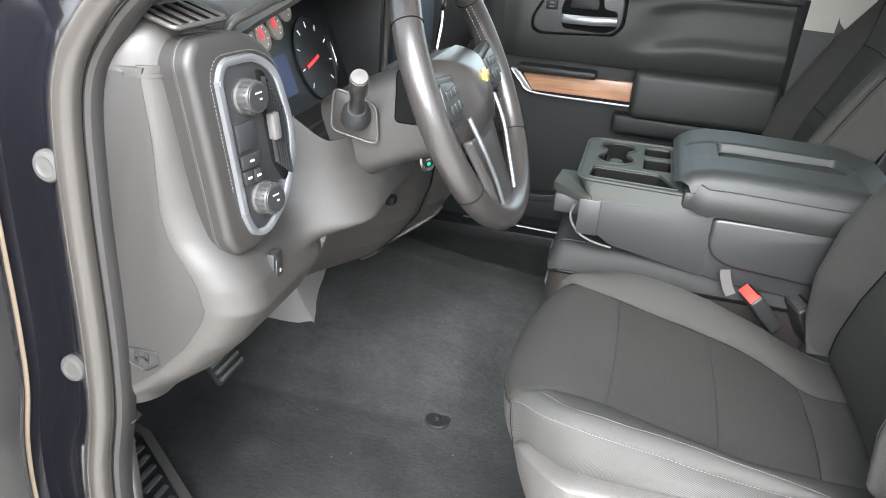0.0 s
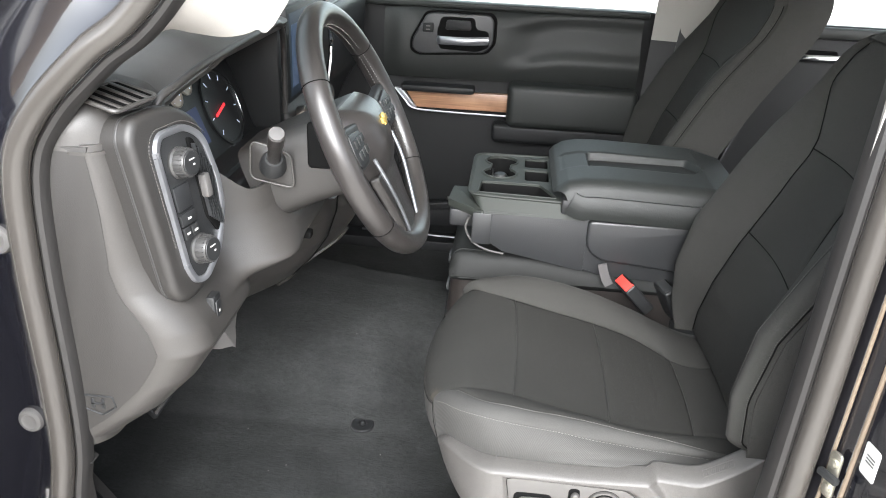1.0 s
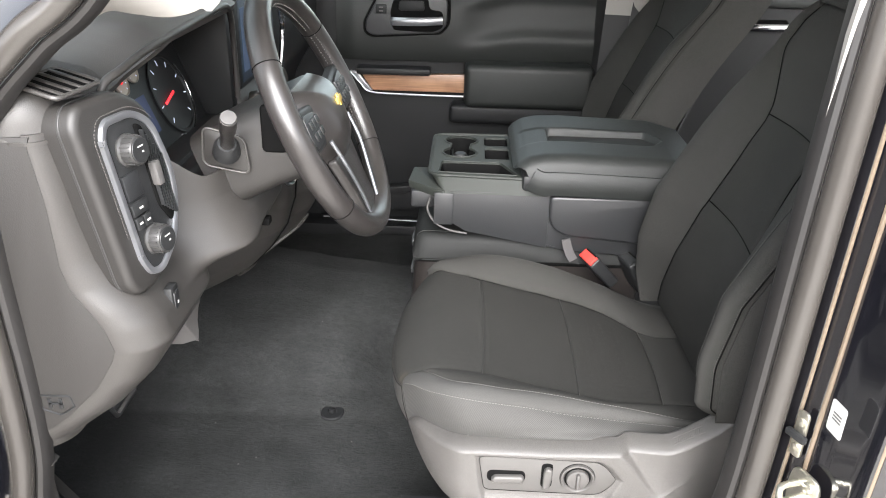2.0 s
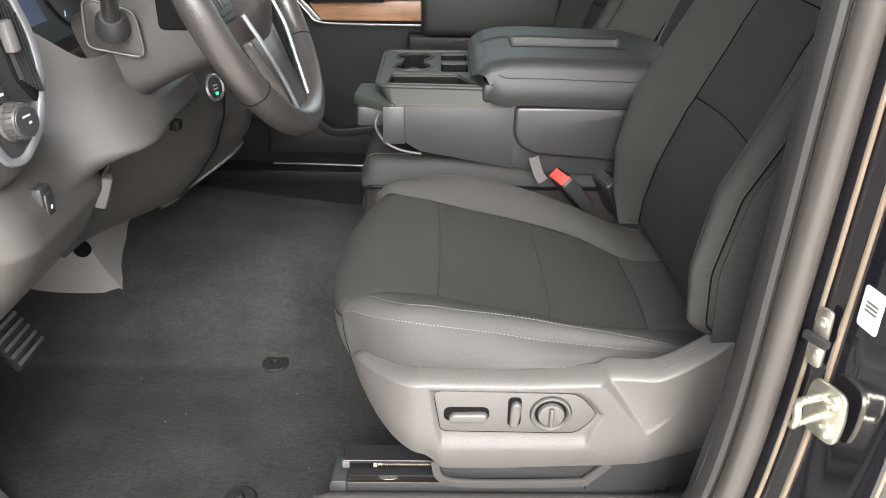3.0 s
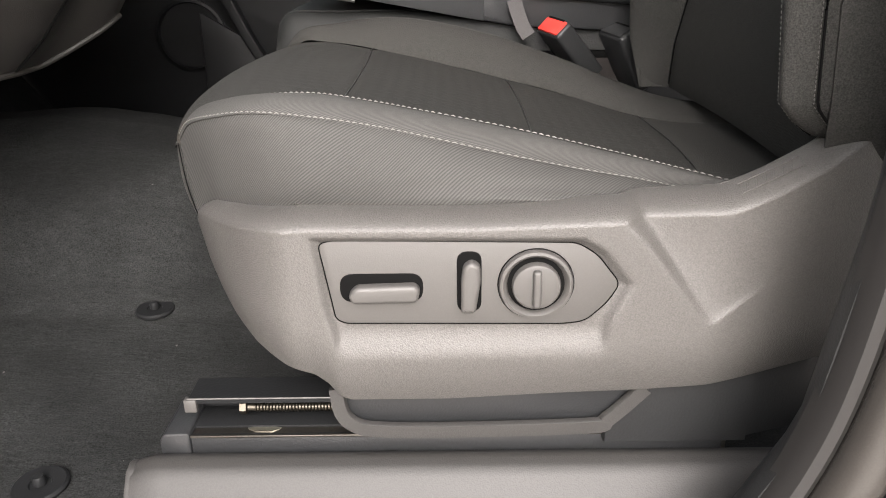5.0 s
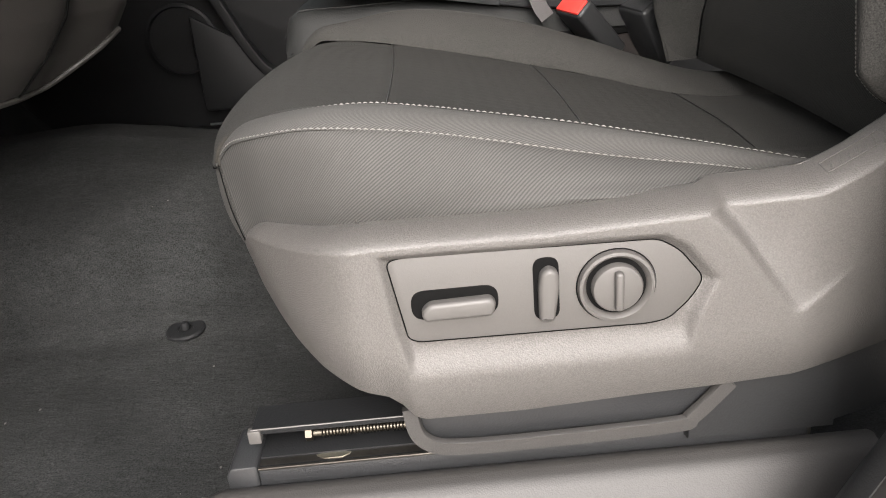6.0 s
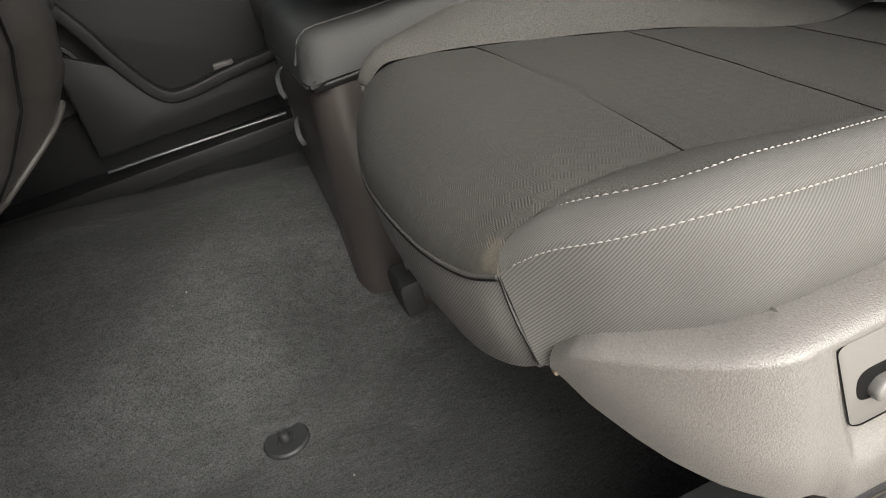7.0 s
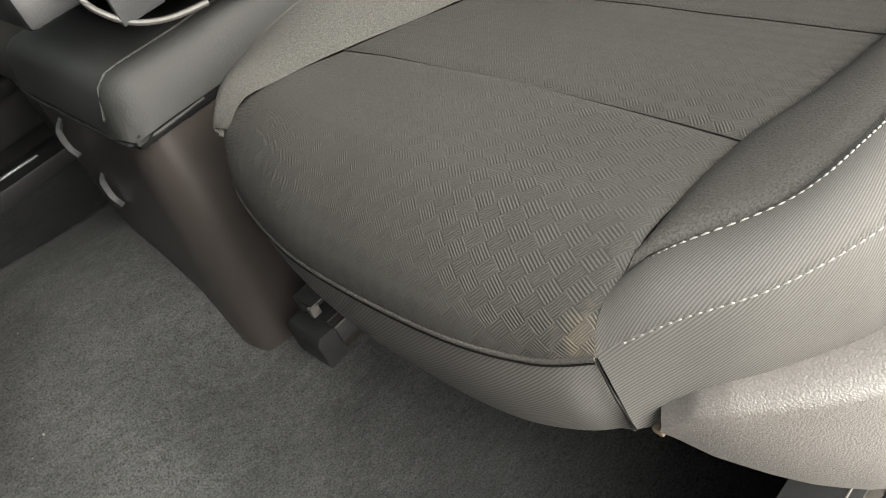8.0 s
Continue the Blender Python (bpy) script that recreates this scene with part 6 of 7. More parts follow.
def indicator_stalk():
    st = thing("indicator_stalk", (-0.262, 0.185, 0.66), "grey stub stalk on a square boot beside the column", "stalk")
    way = Vector((0.28, -0.66, 0.70)).normalized()
    base = Vector((-0.2505, 0.152, 0.682))
    m = aim(base, way)
    part("boot_plate", prism(round_poly([(-0.292, 0.652), (-0.224, 0.640), (-0.229, 0.694), (-0.288, 0.710)], 0.012, 4), 0.006, "y", 0.168, 0.002), M_END, st, "square boot plate")
    part("boot_frame", sweep([(a, 0.167, b) for a, b in round_poly([(-0.292, 0.652), (-0.224, 0.640), (-0.229, 0.694), (-0.288, 0.710)], 0.012, 4)], circle(0.0018, 8), closed=True, up=(0, 1, 0)), M_DASH, st)
    part("boot", lathe([(0.020, -0.01), (0.018, 0.008), (0.013, 0.016)], 20, m), M_BLACK, st)
    part("lever", lathe([(0.0100, 0.0), (0.0095, 0.05), (0.0115, 0.056), (0.0122, 0.082), (0.0115, 0.088), (0.0005, 0.090)], 24, m), M_LEATHER, st)
    part("end_cap", lathe([(0.0108, 0.0885), (0.0104, 0.0915), (0.0005, 0.0925)], 24, m), M_PLUG, st, "pale grey end cap")


indicator_stalk()

# passenger side


def passenger_door():
    y = 1.475
    door = thing("passenger_door", (0.0, y, 0.05), "closed black passenger door with wood trim and a chrome handle", "car door")
    poly = round_poly([(-1.18, -0.10), (0.50, -0.10), (0.50, 0.768), (-1.18, 0.768)], 0.02, 4)
    body = part("door_panel", prism(poly, 0.03, "y", y, 0.006, 3), M_DOOR, door, "black grained door panel")

    def upper(u, v):
        """Soft upper trim: a long scoop behind the handle that fades into the shoulder."""
        x, z = -0.30 + 0.755 * u, 0.548 + 0.214 * v
        scoop = smooth(0.02, 0.16, x) * math.exp(-((z - 0.655 - 0.03 * smooth(0.05, 0.25, x)) / 0.052) ** 4)
        roll = math.sin(math.pi * min(1, 0.10 + 0.92 * v)) ** 0.5
        return Vector((x, y - 0.008 - 0.040 * roll + 0.022 * scoop + 0.012 * (1 - smooth(-0.30, -0.24, x)), z))
    part("upper_trim", sheet(upper, 70, 44, 0.008), M_VINYL, body, "soft black upper trim with a long scoop", sharp=70)
    part("window_ledge", rbox(-0.42, 0.47, y - 0.025, y + 0.03, 0.752, 0.770, 0.005), M_VINYL, body)
    # handle in a rounded cup, on a raised surround
    bez = round_poly([(-0.212, 0.664), (-0.172, 0.736), (-0.150, 0.742), (0.012, 0.742), (0.026, 0.724), (0.026, 0.662), (0.004, 0.634), (-0.190, 0.622), (-0.212, 0.636)], 0.014, 4)
    part("surround_groove", prism([(a * 1.0 + (a + 0.095) * 0.07, b + (b - 0.683) * 0.10) for a, b in bez], 0.012, "y", y - 0.049, 0.002, 2), M_SEAM_SHADE, body)
    bezel = part("handle_surround", prism(bez, 0.016, "y", y - 0.056, 0.004, 3), M_CONSOLE, body, "dark handle surround")
    part("handle_cup", prism(round_poly([(-0.140, 0.690), (-0.128, 0.732), (-0.030, 0.732), (-0.026, 0.700), (0.012, 0.696), (0.014, 0.650), (-0.020, 0.636), (-0.132, 0.640)], 0.012, 4), 0.004, "y", y - 0.0575, 0.001), M_SEAM_SHADE, bezel)
    part("cup_wall", prism(round_poly([(-0.116, 0.696), (-0.112, 0.724), (-0.042, 0.724), (-0.040, 0.696)], 0.008, 3), 0.004, "y", y - 0.060, 0.001), M_DOOR, bezel)
    part("door_handle", sweep(spline([(-0.135, y - 0.058, 0.666), (-0.12, y - 0.072, 0.667), (-0.05, y - 0.079, 0.669), (0.012, y - 0.070, 0.672)], 6), circle(0.006, 10, 0.012)), M_SATIN, bezel, "satin chrome pull handle")
    lock = part("lock_switch", rbox(-0.182, -0.150, y - 0.060, y - 0.054, 0.686, 0.712, 0.002), M_DOOR, bezel)
    for k in (0.692, 0.702):
        part("mark", rbox(-0.172, -0.160, y - 0.0606, y - 0.0598, k, k + 0.0035, 0), M_PLUG, lock)
    # wood and bright trim
    part("wood_trim", prism(round_poly([(-0.228, 0.505), (0.090, 0.512), (0.094, 0.458), (-0.195, 0.458)], 0.006, 3), 0.02, "y", y - 0.040, 0.0015, 2), M_WOOD, body, "brown open-pore wood inlay")
    part("bright_strip", sweep(spline([(-0.262, y - 0.038, 0.512), (-0.232, y - 0.044, 0.480), (-0.205, y - 0.046, 0.456), (-0.12, y - 0.046, 0.450), (0.095, y - 0.046, 0.448)], 6), circle(0.0028, 8)), M_SATIN, body, "bright metal strip")
    part("strip_end", prism([(-0.262, 0.516), (-0.240, 0.512), (-0.196, 0.458), (-0.214, 0.458)], 0.014, "y", y - 0.045, 0.002), M_SATIN, body)
    part("switch_bank", rbox(-0.24, -0.02, y - 0.075, y - 0.02, 0.512, 0.532, 0.006), M_DOOR, body, "black window switch bank")
    part("armrest", rbox(0.080, 0.46, y - 0.095, y, 0.425, 0.555, 0.022, 4), M_VINYL, body, "padded black armrest")
    part("lower_step", rbox(0.04, 0.46, y - 0.060, y, 0.370, 0.425, 0.012, 3), M_DOOR, body)
    # map pocket rim
    rim = spline([(-0.33, y - 0.060, 0.40), (-0.29, y - 0.060, 0.33), (-0.245, y - 0.060, 0.235), (-0.20, y - 0.060, 0.165), (-0.15, y - 0.062, 0.150), (-0.02, y - 0.062, 0.164), (0.30, y - 0.062, 0.180)], 8)
    part("pocket_rim", sweep(rim, round_poly([(-0.014, -0.016), (0.010, -0.016), (0.010, 0.016), (-0.014, 0.016)], 0.005, 3), up=(0, 1, 0)), M_DOOR, body, "dark map pocket rim")
    part("pocket_front", prism(round_poly([(-0.36, 0.08), (0.40, 0.08), (0.40, 0.17), (-0.02, 0.155), (-0.18, 0.145), (-0.26, 0.24), (-0.36, 0.30)], 0.01, 3), 0.012, "y", y - 0.066, 0.004), M_DOOR, body)
    part("speaker_ring", lathe([(0.085, 0), (0.085, 0.010), (0.078, 0.013), (0.075, 0.004), (0.0005, 0.004)], 36, aim((-0.40, y - 0.002, 0.24), (0, -1, 0))), M_DOOR, body)
    part("pocket_clip", rbox(-0.085, -0.045, y - 0.082, y - 0.068, 0.176, 0.186, 0.002), M_PLUG, body, "small pale clip")
    tagged(part("sill_trim", rbox(-1.14, 1.60, 1.385, 1.474, -0.05, 0.034, 0.008), M_DOOR, None), "black passenger sill trim", "sill", kind="structure")
    part("sill_strip", sweep([(-0.36, 1.418, 0.0465), (-0.20, 1.418, 0.044), (0.02, 1.418, 0.0375)], circle(0.005, 8, 0.003)), M_SATIN, door, "bright sill strip")
    g = part("pane", rbox(-0.62, 0.50, y + 0.010, y + 0.014, 0.75, 1.27, 0), M_GLASS, door, "clear door glass")
    g.visible_shadow = False
    return door


passenger_door()


def rear_door():
    y = 1.485
    door = thing("rear_door", (1.0, y, 0.05), "closed black rear passenger door", "car door")
    body = part("door_panel", prism(round_poly([(0.49, -0.10), (1.62, -0.10), (1.62, 0.760), (0.49, 0.760)], 0.01), 0.03, "y", y, 0.005), M_DOOR, door, "black grained door panel")
    part("ledge", rbox(0.66, 1.60, y - 0.03, y, 0.725, 0.758, 0.01), M_VINYL, body)
    part("handle_cup", prism(round_poly([(0.92, 0.69), (1.02, 0.69), (1.02, 0.66), (0.92, 0.66)], 0.01), 0.01, "y", y - 0.012, 0.003), M_SEAM_SHADE, body)
    part("door_handle", sweep([(0.91, y - 0.014, 0.668), (0.93, y - 0.03, 0.670), (1.02, y - 0.03, 0.672)], circle(0.006, 10, 0.011)), M_CHROME, body, "chrome pull handle")
    g = part("pane", rbox(0.66, 1.60, y + 0.010, y + 0.014, 0.75, 1.27, 0), M_GLASS, door, "clear door glass")
    g.visible_shadow = False


rear_door()


def far_pillar():
    """Middle post between the passenger doors, with its belt."""
    def f(u, v):
        z = 0.0 + 1.32 * u
        return Vector((0.455 + 0.20 * v + 0.05 * u, 1.452 - 0.015 * math.sin(math.pi * v), z))
    low = sheet(lambda u, v: f(u * 0.53, v), 10, 8, 0.02)
    post = thing("belt_pillar", (0.55, 1.46, 0.0), "two-tone middle pillar with a grey seat belt", "pillar trim")
    part("lower_cover", low, M_BLACK, post, "black lower cover")
    part("upper_cover", sheet(lambda u, v: f(0.53 + u * 0.47, v) + Vector((0, -0.003, 0)), 10, 8, 0.02), M_TRIMLIGHT, post, "pale grey upper cover")
    part("belt", sweep([(0.63, 1.425, 1.20), (0.58, 1.42, 0.80), (0.55, 1.405, 0.50), (0.545, 1.40, 0.40)], [(-0.022, -0.001), (0.022, -0.001), (0.022, 0.001), (-0.022, 0.001)], up=(0, 1, 0)), M_CONSOLE, post, "dark grey belt webbing")
    part("belt_guide", rbox(0.50, 0.56, 1.415, 1.445, 0.50, 0.56, 0.01, 3), M_BLACK, post)


far_pillar()


def passenger_seat():
    seat = thing("passenger_seat", (0.3, 1.10, 0.08), "black cloth front passenger seat with stitched bolsters", "car seat")
    seat_back(seat, shift=0.880, flip=True, lean=1.0)
    part("cushion", rbox(0.02, 0.50, 0.880, 1.350, 0.22, 0.335, 0.045, 5), M_CLOTH_PLAIN, seat, "dark cloth cushion")
    part("base", rbox(0.05, 0.48, 0.90, 1.33, 0.03, 0.225, 0.02), M_BLACK, seat)


passenger_seat()

# driver's door opening
Y_OUT = -0.115
RING = spline([(-0.10, Y_OUT + 0.02, 1.23), (-0.285, Y_OUT + 0.01, 0.955), (-0.365, Y_OUT, 0.880), (-0.43, Y_OUT, 0.815), (-0.466, Y_OUT, 0.745), (-0.474, Y_OUT, 0.62), (-0.472, Y_OUT, 0.45), (-0.476, Y_OUT, 0.34), (-0.492, Y_OUT, 0.24), (-0.490, Y_OUT, 0.14), (-0.46, Y_OUT, 0.06), (-0.38, Y_OUT, 0.022), (-0.20, Y_OUT, 0.012), (0.10, Y_OUT, 0.012), (0.30, Y_OUT, 0.030), (0.395, Y_OUT, 0.085), (0.445, Y_OUT, 0.18), (0.466, Y_OUT, 0.32), (0.474, Y_OUT, 0.50), (0.480, Y_OUT, 0.70), (0.492, Y_OUT + 0.01, 0.90), (0.515, Y_OUT + 0.03, 1.20)], 8)


def band_round(profile, i0=0, i1=None):
    """Carries (outwards from the opening, y) pairs round the opening's ring, as an open sheet."""
    pts = RING[i0:i1]
    out = []
    for i, p in enumerate(pts):
        t = (pts[min(i + 1, len(pts) - 1)] - pts[max(i - 1, 0)]).normalized()
        n = t.cross(Vector((0, 1, 0))).normalized()
        out.append([Vector((p.x + n.x * a, b + (p.y - Y_OUT), p.z + n.z * a)) for a, b in profile])
    bm = bmesh.new()
    vs = [[bm.verts.new(q) for q in row] for row in out]
    for r0, r1 in zip(vs, vs[1:]):
        for j in range(len(profile) - 1):
            bm.faces.new((r0[j], r0[j + 1], r1[j + 1], r1[j]))
    return bm


def opening():
    side = 1.0 if (RING[60] - RING[59]).cross(Vector((0, 1, 0))).dot(Vector((-1, 0, 0))) > 0 else -1.0

    def prof(pairs):
        return [(side * a, b) for a, b in pairs]
    bulb = [(0.016, -0.104), (0.0165, -0.116), (0.012, -0.126), (0.004, -0.131), (-0.006, -0.129), (-0.0125, -0.121), (-0.0135, -0.112), (-0.012, -0.106)]
    tagged(part("trim", band_round(prof(bulb)), M_RUBBER, sharp=70), "grey rubber weatherstrip bulb round the door opening", "weatherstrip", kind="structure")
    lips = [(-0.0125, -0.104), (-0.0135, -0.108), (-0.0165, -0.109), (-0.0215, -0.106), (-0.0250, -0.100), (-0.0265, -0.092), (-0.0268, -0.085)]
    tagged(part("trim", band_round(prof(lips)), M_LIP, sharp=25), "grooved inner lip of the weatherstrip, darkened in place of shade", "weatherstrip", kind="structure")
    # black paint of the body round the opening
    n = len(RING)
    part_a = [(0.015, -0.095), (0.0175, -0.108), (0.024, -0.104), (0.05, -0.098), (0.085, -0.100), (0.098, -0.104), (0.106, -0.118), (0.108, -0.128)]
    front = part("wall_jamb_front", band_round(prof(part_a), 0, 96), M_PAINT, sharp=30)
    tagged(front, "black painted door jamb ahead of the opening", "door jamb", kind="structure")
    part_b = [(0.012, -0.095), (0.0175, -0.121), (0.0205, -0.131), (0.0235, -0.1325), (0.0260, -0.128), (0.031, -0.136), (0.034, -0.150), (0.0365, -0.1525), (0.039, -0.151), (0.042, -0.156), (0.047, -0.185), (0.052, -0.215), (0.054, -0.236), (0.058, -0.2425), (0.063, -0.241), (0.072, -0.250), (0.16, -0.262), (0.45, -0.265)]
    rear = part("wall_jamb_rear", band_round(prof(part_b), 96, n), M_PAINT, sharp=30)
    tagged(rear, "glossy black painted door pillar behind the opening", "door jamb", kind="structure")
    # tan beads paint the warm reflections along the black flanges
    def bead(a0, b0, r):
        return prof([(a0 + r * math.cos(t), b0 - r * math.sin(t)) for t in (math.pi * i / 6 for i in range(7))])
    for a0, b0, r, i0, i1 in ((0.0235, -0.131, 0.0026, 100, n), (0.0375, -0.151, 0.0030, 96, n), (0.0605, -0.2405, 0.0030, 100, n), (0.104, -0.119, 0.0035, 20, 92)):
        tagged(part("trim", band_round(bead(a0, b0, r), i0, i1), M_TAN, sharp=80), "thin tan bead that paints a warm reflection on the black flange", "seam bead", kind="structure")
    low = sweep([(-0.60, -0.15, -0.08), (0.60, -0.15, -0.08)], round_poly([(-0.11, -0.16), (0.05, -0.16), (0.05, 0.07), (-0.06, 0.075), (-0.11, 0.02)], 0.02, 4))
    tagged(part("wall_rocker", low, M_PAINT), "black painted rocker panel under the opening", "rocker panel", kind="structure")


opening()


def front_post_trim():
    """Pale cover of the windscreen post, with a grab handle swelling."""
    outer = spline([(-0.452, -0.088, 0.788), (-0.425, -0.090, 0.812), (-0.385, -0.090, 0.848), (-0.345, -0.089, 0.884), (-0.315, -0.087, 0.912), (-0.275, -0.082, 0.950), (-0.23, -0.076, 1.01), (-0.18, -0.070, 1.08), (-0.08, -0.060, 1.225)], 8)
    inner = spline([(-0.455, -0.03, 0.790), (-0.417, -0.02, 0.824), (-0.363, -0.02, 0.866), (-0.318, -0.02, 0.897), (-0.284, -0.02, 0.896), (-0.245, -0.018, 0.893), (-0.211, -0.015, 0.902), (-0.177, -0.012, 0.930), (-0.02, -0.005, 1.225)], 8)

    def f(u, v):
        a, b = along(outer, u), along(inner, u)
        q = a.lerp(b, v)
        return q + Vector((0.0, -0.012 * math.sin(math.pi * v), 0.010 * math.sin(math.pi * v)))
    tagged(part("trim", sheet(f, 40, 12, 0.004), M_TRIMLIGHT), "pale grey windscreen pillar trim", "pillar trim", kind="structure")


front_post_trim()


def striker():
    st = thing("door_striker", (0.497, -0.165, 0.385), "yellowish zinc door striker loop on the black pillar", "door striker")
    m = aim((0.5035, -0.172, 0.385), (-0.93, -0.36, 0.0))
    part("base_plate", place(prism(round_poly([(-0.020, -0.030), (0.020, -0.030), (0.024, 0.0), (0.020, 0.030), (-0.020, 0.030), (-0.024, 0.0)], 0.012, 4), 0.006, "z", -0.002, 0.002), m), M_ZINC, st, "rounded steel base plate")
    loop = spline([(-0.008, 0.012, 0.002), (-0.008, 0.013, 0.026), (-0.004, 0.010, 0.034), (0.0, 0.0, 0.036), (-0.004, -0.010, 0.034), (-0.008, -0.013, 0.026), (-0.008, -0.012, 0.002)], 6)
    part("loop", place(sweep(loop, circle(0.0042, 10)), m), M_ZINC, st)
    for s in (-1, 1):
        part("bolt", place(lathe([(0.0075, 0.003), (0.0075, 0.0075), (0.005, 0.009), (0.0005, 0.009)], 12, Matrix.Translation((0.008, s * 0.017, 0))), m), M_ZINC, st)


striker()


def latch_bracket():
    br = thing("belt_bracket", (0.474, -0.138, 0.44), "small tan bolt bracket in the jamb channel", "bracket")
    m = aim((0.4985, -0.142, 0.450), (-0.9, -0.44, 0.0))
    part("plate", place(prism(round_poly([(-0.008, -0.032), (0.008, -0.032), (0.008, 0.032), (-0.008, 0.032)], 0.006, 3), 0.004, "z", 0, 0.001), m), M_ZINC, br)
    for s in (-1, 1):
        part("bolt", place(lathe([(0.0055, 0.003), (0.0055, 0.007), (0.0005, 0.008)], 10, Matrix.Translation((0, s * 0.018, 0))), m), M_ZINC, br)
    part("clip", place(rbox(-0.014, 0.014, -0.005, 0.004, 0.004, 0.012, 0.002), m), M_BLACK, br, "black plastic clip")


latch_bracket()


def sticker():
    st = thing("label_sticker", (0.5055, -0.195, 0.512), "small white rounded label with grey print on the pillar", "sticker")
    way = Vector((-0.985, -0.17, 0.0))
    m = aim((0.5035, -0.196, 0.512), way)
    part("paper", place(prism(round_poly([(-0.013, -0.020), (0.013, -0.020), (0.013, 0.020), (-0.013, 0.020)], 0.004, 3), 0.0006, "z", 0, 0), m), M_WHITE, st)
    for i in range(3):
        part("print_bar", place(rbox(-0.007, 0.007, 0.005 - 0.004 * i, 0.0065 - 0.004 * i, 0.0006, 0.0009, 0), m), M_PLUG, st)


sticker()


def plug(at, r, name="jamb_plug", way=(-0.05, -1, 0.05)):
    p = thing(name, at, "round grey rubber plug in the black door jamb", "plug", group="jamb plugs")
    part("cap", lathe([(r, -0.002), (r, 0.002), (r * 0.9, 0.005), (r * 0.62, 0.0062), (r * 0.52, 0.005), (r * 0.3, 0.0052), (0.0005, 0.0055)], 28, aim(at, way)), M_PLUG, p)


plug((-0.515, -0.1015, 0.648), 0.0190)
plug((-0.521, -0.1015, 0.382), 0.0175)


def pillar_trim():
    """Inner cover of the rear door post, dark below and pale above."""
    def xw(z):
        return lerp([(0.0, 0.30), (0.085, 0.375), (0.18, 0.425), (0.32, 0.445), (0.50, 0.453), (0.70, 0.459), (0.90, 0.470), (1.25, 0.50)], z)

    def f(z0, z1, dy):
        def g(u, v):
            z = z0 + (z1 - z0) * u
            a = v * math.pi / 2
            return Vector((xw(z) - 0.004 + 0.19 * (1 - math.cos(a)) - 0.006 * math.sin(a * 2), -0.092 + 0.075 * math.sin(a) + dy, z))
        return g
    post = thing("door_post_trim", (0.5, -0.05, 0.0), "dark plastic cover of the rear door post", "pillar trim")
    part("lower_cover", sheet(f(0.0, 0.715, 0.0), 30, 12, 0.006), M_BLACK, post, "dark grey plastic cover")
    part("upper_cover", sheet(f(0.715, 1.25, -0.003), 20, 12, 0.006), M_TRIMLIGHT, post, "pale grey upper cover")


pillar_trim()


def sill_cover():
    """Plastic trim along the sill, stepped up beside the seat rail."""
    tall = [(0.030, 0.0), (0.030, 0.076), (0.027, 0.0835), (0.020, 0.0865), (0.010, 0.0835), (-0.004, 0.066), (-0.014, 0.052), (-0.075, 0.028), (-0.092, 0.021), (-0.096, 0.0)]

    def f(u, v):
        x = -0.032 + 0.50 * u
        k = v * (len(tall) - 1)
        i = min(int(k), len(tall) - 2)
        a = Vector(tall[i]).lerp(Vector(tall[i + 1]), k - i)
        e = 1 - smooth(0, 0.012, x + 0.032)
        return Vector((x, a.x, a.y * (1 - 0.06 * e)))
    c = tagged(part("sill_cover", sheet(f, 40, 36, 0.004), M_SILL), "grey plastic sill cover beside the seat rail", "sill trim", kind="structure")
    part("end_face", prism([(a, b) for a, b in tall], 0.006, "x", -0.037, 0.001), M_SILL, c)
    # low scuff plate ahead of it
    low = [(0.030, 0.0), (0.030, 0.012), (0.015, 0.020), (-0.080, 0.024), (-0.097, 0.018), (-0.098, 0.0)]
    s = tagged(part("sill_plate", sweep([(-0.50, 0, 0), (-0.036, 0, 0)], [(-a, b) for a, b in low]), M_PLASTIC), "ribbed grey scuff plate on the door sill", "scuff plate", kind="structure")
    for i in range(9):
        part("rib", rbox(-0.47 + 0.045 * i, -0.445 + 0.045 * i, -0.065, 0.0, 0.0215, 0.026, 0.0012), M_BLACK, s)
    # kick panel ahead of the sill
    k = round_poly([(-0.62, 0.0), (-0.455, 0.0), (-0.462, 0.12), (-0.468, 0.292), (-0.62, 0.292)], 0.01, 3)
    tagged(part("kick_panel", prism(k, 0.018, "y", -0.088, 0.005, 3), M_DASH), "grey kick panel below the dashboard end", "kick panel", kind="structure")


sill_cover()


def driver_door():
    """The open driver's door, swung forward on its hinges."""
    door = thing("driver_door", (-0.60, -0.16, -0.1), "open driver's door seen edge-on, dark outside and grey inside", "car door")
    m = Matrix.Translation((-0.585, -0.150, 0)) @ Matrix.Rotation(radians(-82), 4, "Z")
    shell_ = part("door_shell", place(rbox(0.0, 1.05, -0.20, -0.05, -0.12, 0.80, 0.03, 4), m), M_PAINT, door, "black painted door shell")
    part("door_trim", place(rbox(0.035, 1.03, -0.052, 0.0, -0.05, 0.80, 0.025, 4), m), M_DASH, door, "grey grained inner trim")
    part("edge_seal", place(sweep(spline([(0.012, -0.05, -0.10), (0.010, -0.045, 0.25), (0.004, -0.042, 0.50), (0.012, -0.048, 0.80)], 8), circle(0.006, 8)), m), M_RUBBER, shell_)
    for z in (0.18, 0.56):
        part("hinge", place(rbox(-0.03, 0.02, -0.16, -0.10, z - 0.04, z + 0.04, 0.008), m), M_PAINT, shell_)
    part("window_frame", place(merge(rbox(0.02, 0.05, -0.10, -0.06, 0.78, 0.82, 0.004), rbox(0.02, 1.0, -0.10, -0.06, 0.80, 0.825, 0.004)), m), M_BLACK, shell_)


driver_door()


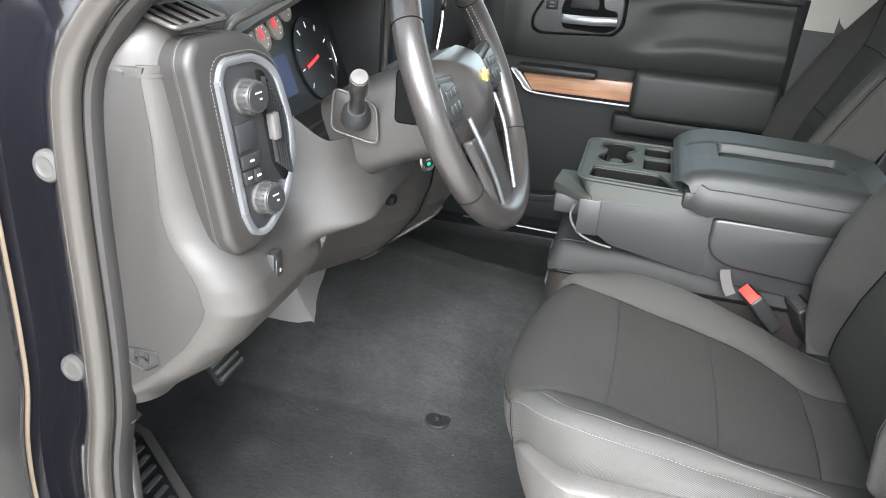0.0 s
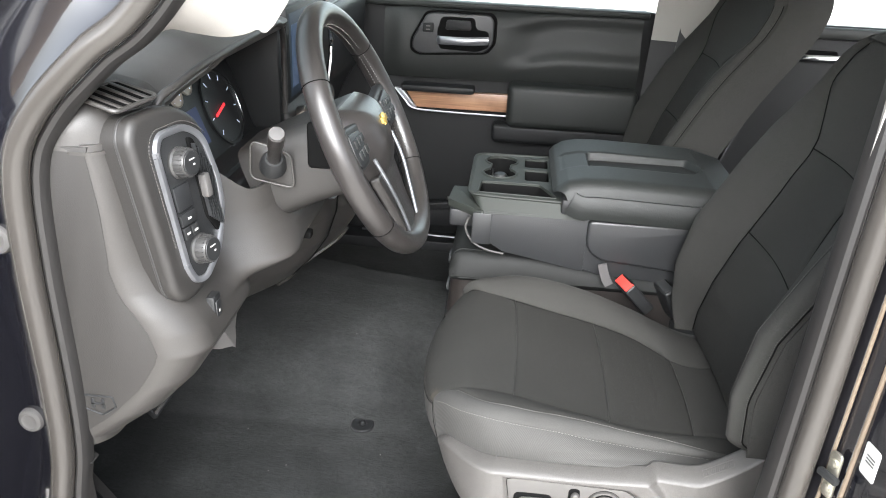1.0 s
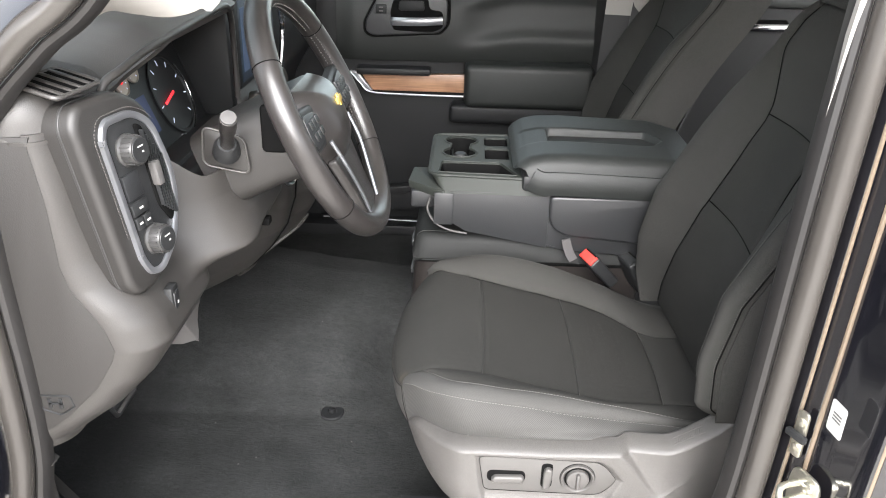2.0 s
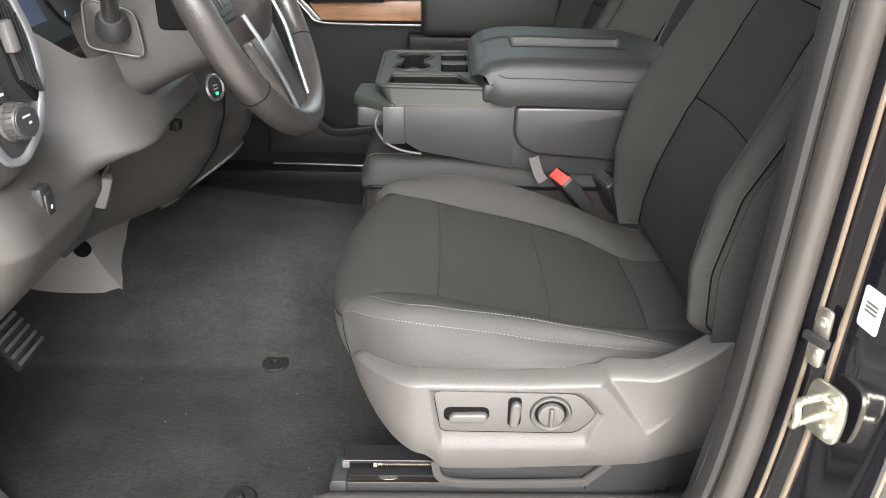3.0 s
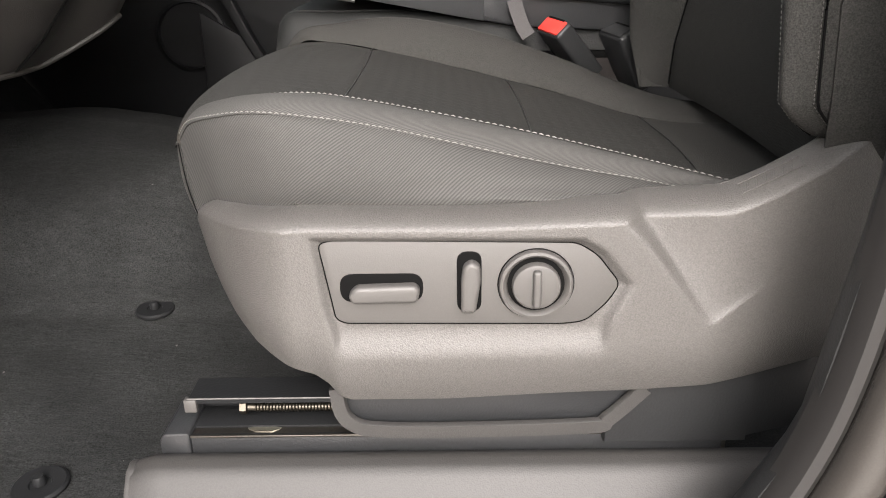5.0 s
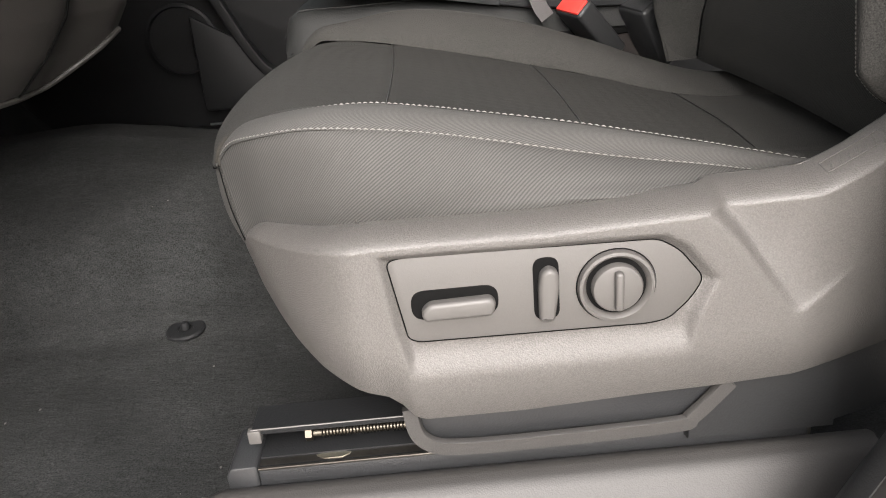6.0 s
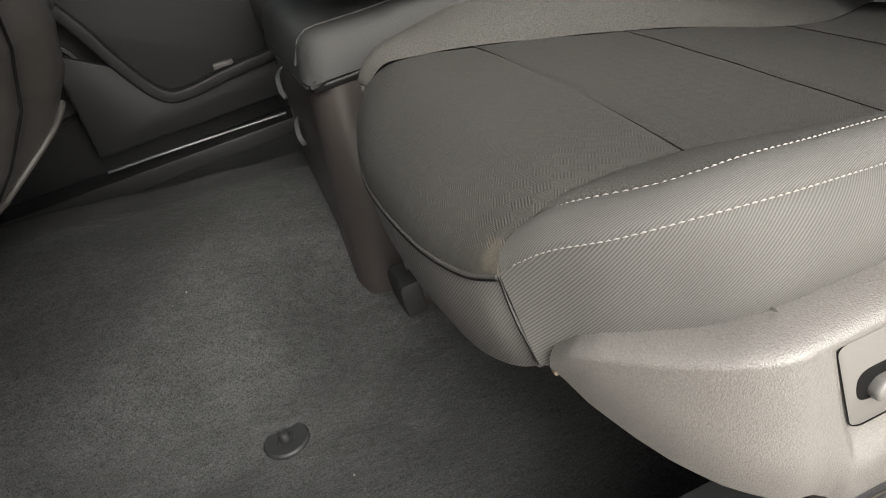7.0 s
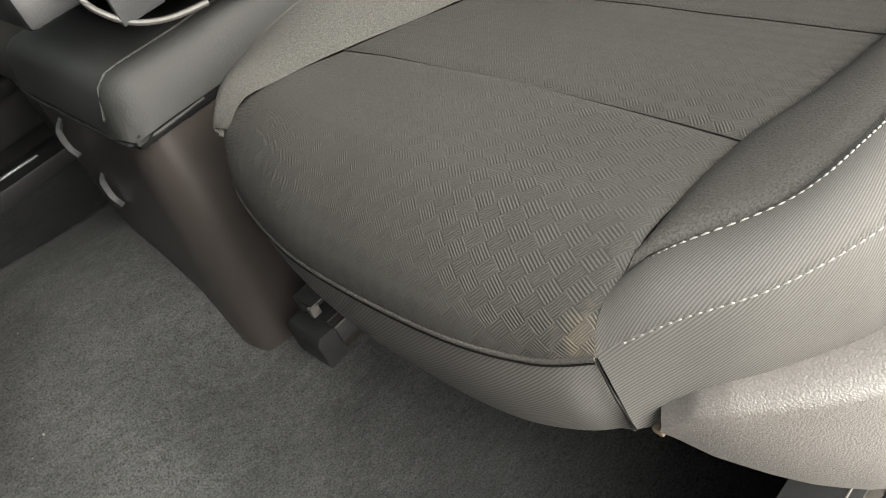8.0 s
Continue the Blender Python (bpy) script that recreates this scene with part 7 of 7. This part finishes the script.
def footrest():
    """Ribbed rest plate at the front outer corner of the footwell."""
    fr = thing("footrest_plate", (-0.60, 0.12, 0.02), "dark ribbed footrest plate with a pale edge on the carpet", "footrest")
    poly = [(-0.70, 0.06), (-0.56, 0.03), (-0.49, 0.062), (-0.66, 0.196), (-0.70, 0.20)]
    body = part("plate", prism(round_poly(poly, 0.01, 3), 0.012, "z", 0.006, 0.003), M_BLACK, fr, "black plate")
    for i in range(7):
        x = -0.675 + 0.024 * i
        y1 = lerp([(-0.70, 0.20), (-0.66, 0.19), (-0.49, 0.058)], x) - 0.012
        part("rib", rbox(x, x + 0.010, 0.075 - 0.2 * (x + 0.60) if x < -0.55 else 0.055, max(y1, 0.065), 0.017, 0.023, 0.0015), M_PLUG, body)
    part("edge_strip", sweep([(-0.70, 0.215, 0.020), (-0.66, 0.203, 0.020), (-0.48, 0.062, 0.020)], [(-0.008, -0.006), (0.008, -0.006), (0.008, 0.002), (-0.008, 0.004)]), M_PLASTIC, fr, "grey edge strip")


footrest()


def carpet_plugs():
    for at in ((-0.172, 0.440, 0.001), (-0.162, 0.100, 0.0)):
        z = floor_z(at[0], at[1])
        p = thing("carpet_fastener", (at[0], at[1], z), "round black carpet retaining button on the floor", "fastener", group="carpet fasteners")
        m = aim((at[0], at[1], z), (0.0, -0.08, 1))
        part("washer", lathe([(0.025, 0.0), (0.025, 0.0022), (0.0225, 0.0042), (0.010, 0.0036), (0.009, 0.0020), (0.0005, 0.0020)], 28, m), M_DOOR, p)
        part("stud", lathe([(0.006, 0.003), (0.006, 0.009), (0.0045, 0.012), (0.0005, 0.0125)], 14, m), M_DOOR, p)


carpet_plugs()


def crumbs():
    random.seed(5)
    bm = bmesh.new()
    spots = [(-0.33, 0.28), (-0.30, 0.30), (-0.07, 0.17), (-0.22, 0.62), (-0.41, 0.40), (-0.12, 0.36)] + [(random.uniform(-0.55, -0.05), random.uniform(0.05, 0.8)) for _ in range(6)]
    for i, (x, y) in enumerate(spots):
        r = 0.0013 if i < 6 else random.uniform(0.0004, 0.0008)
        b = bmesh.new()
        bmesh.ops.create_icosphere(b, subdivisions=1, radius=r)
        place(b, Matrix.Translation((x, y, floor_z(x, y) + r * 0.5)) @ Matrix.Diagonal((1, 1.6, 0.5, 1)))
        bm = merge(bm, b)
    tagged(part("carpet_lint", bm, M_PLUG), "pale specks of lint on the carpet", "lint", kind="stuff")


crumbs()
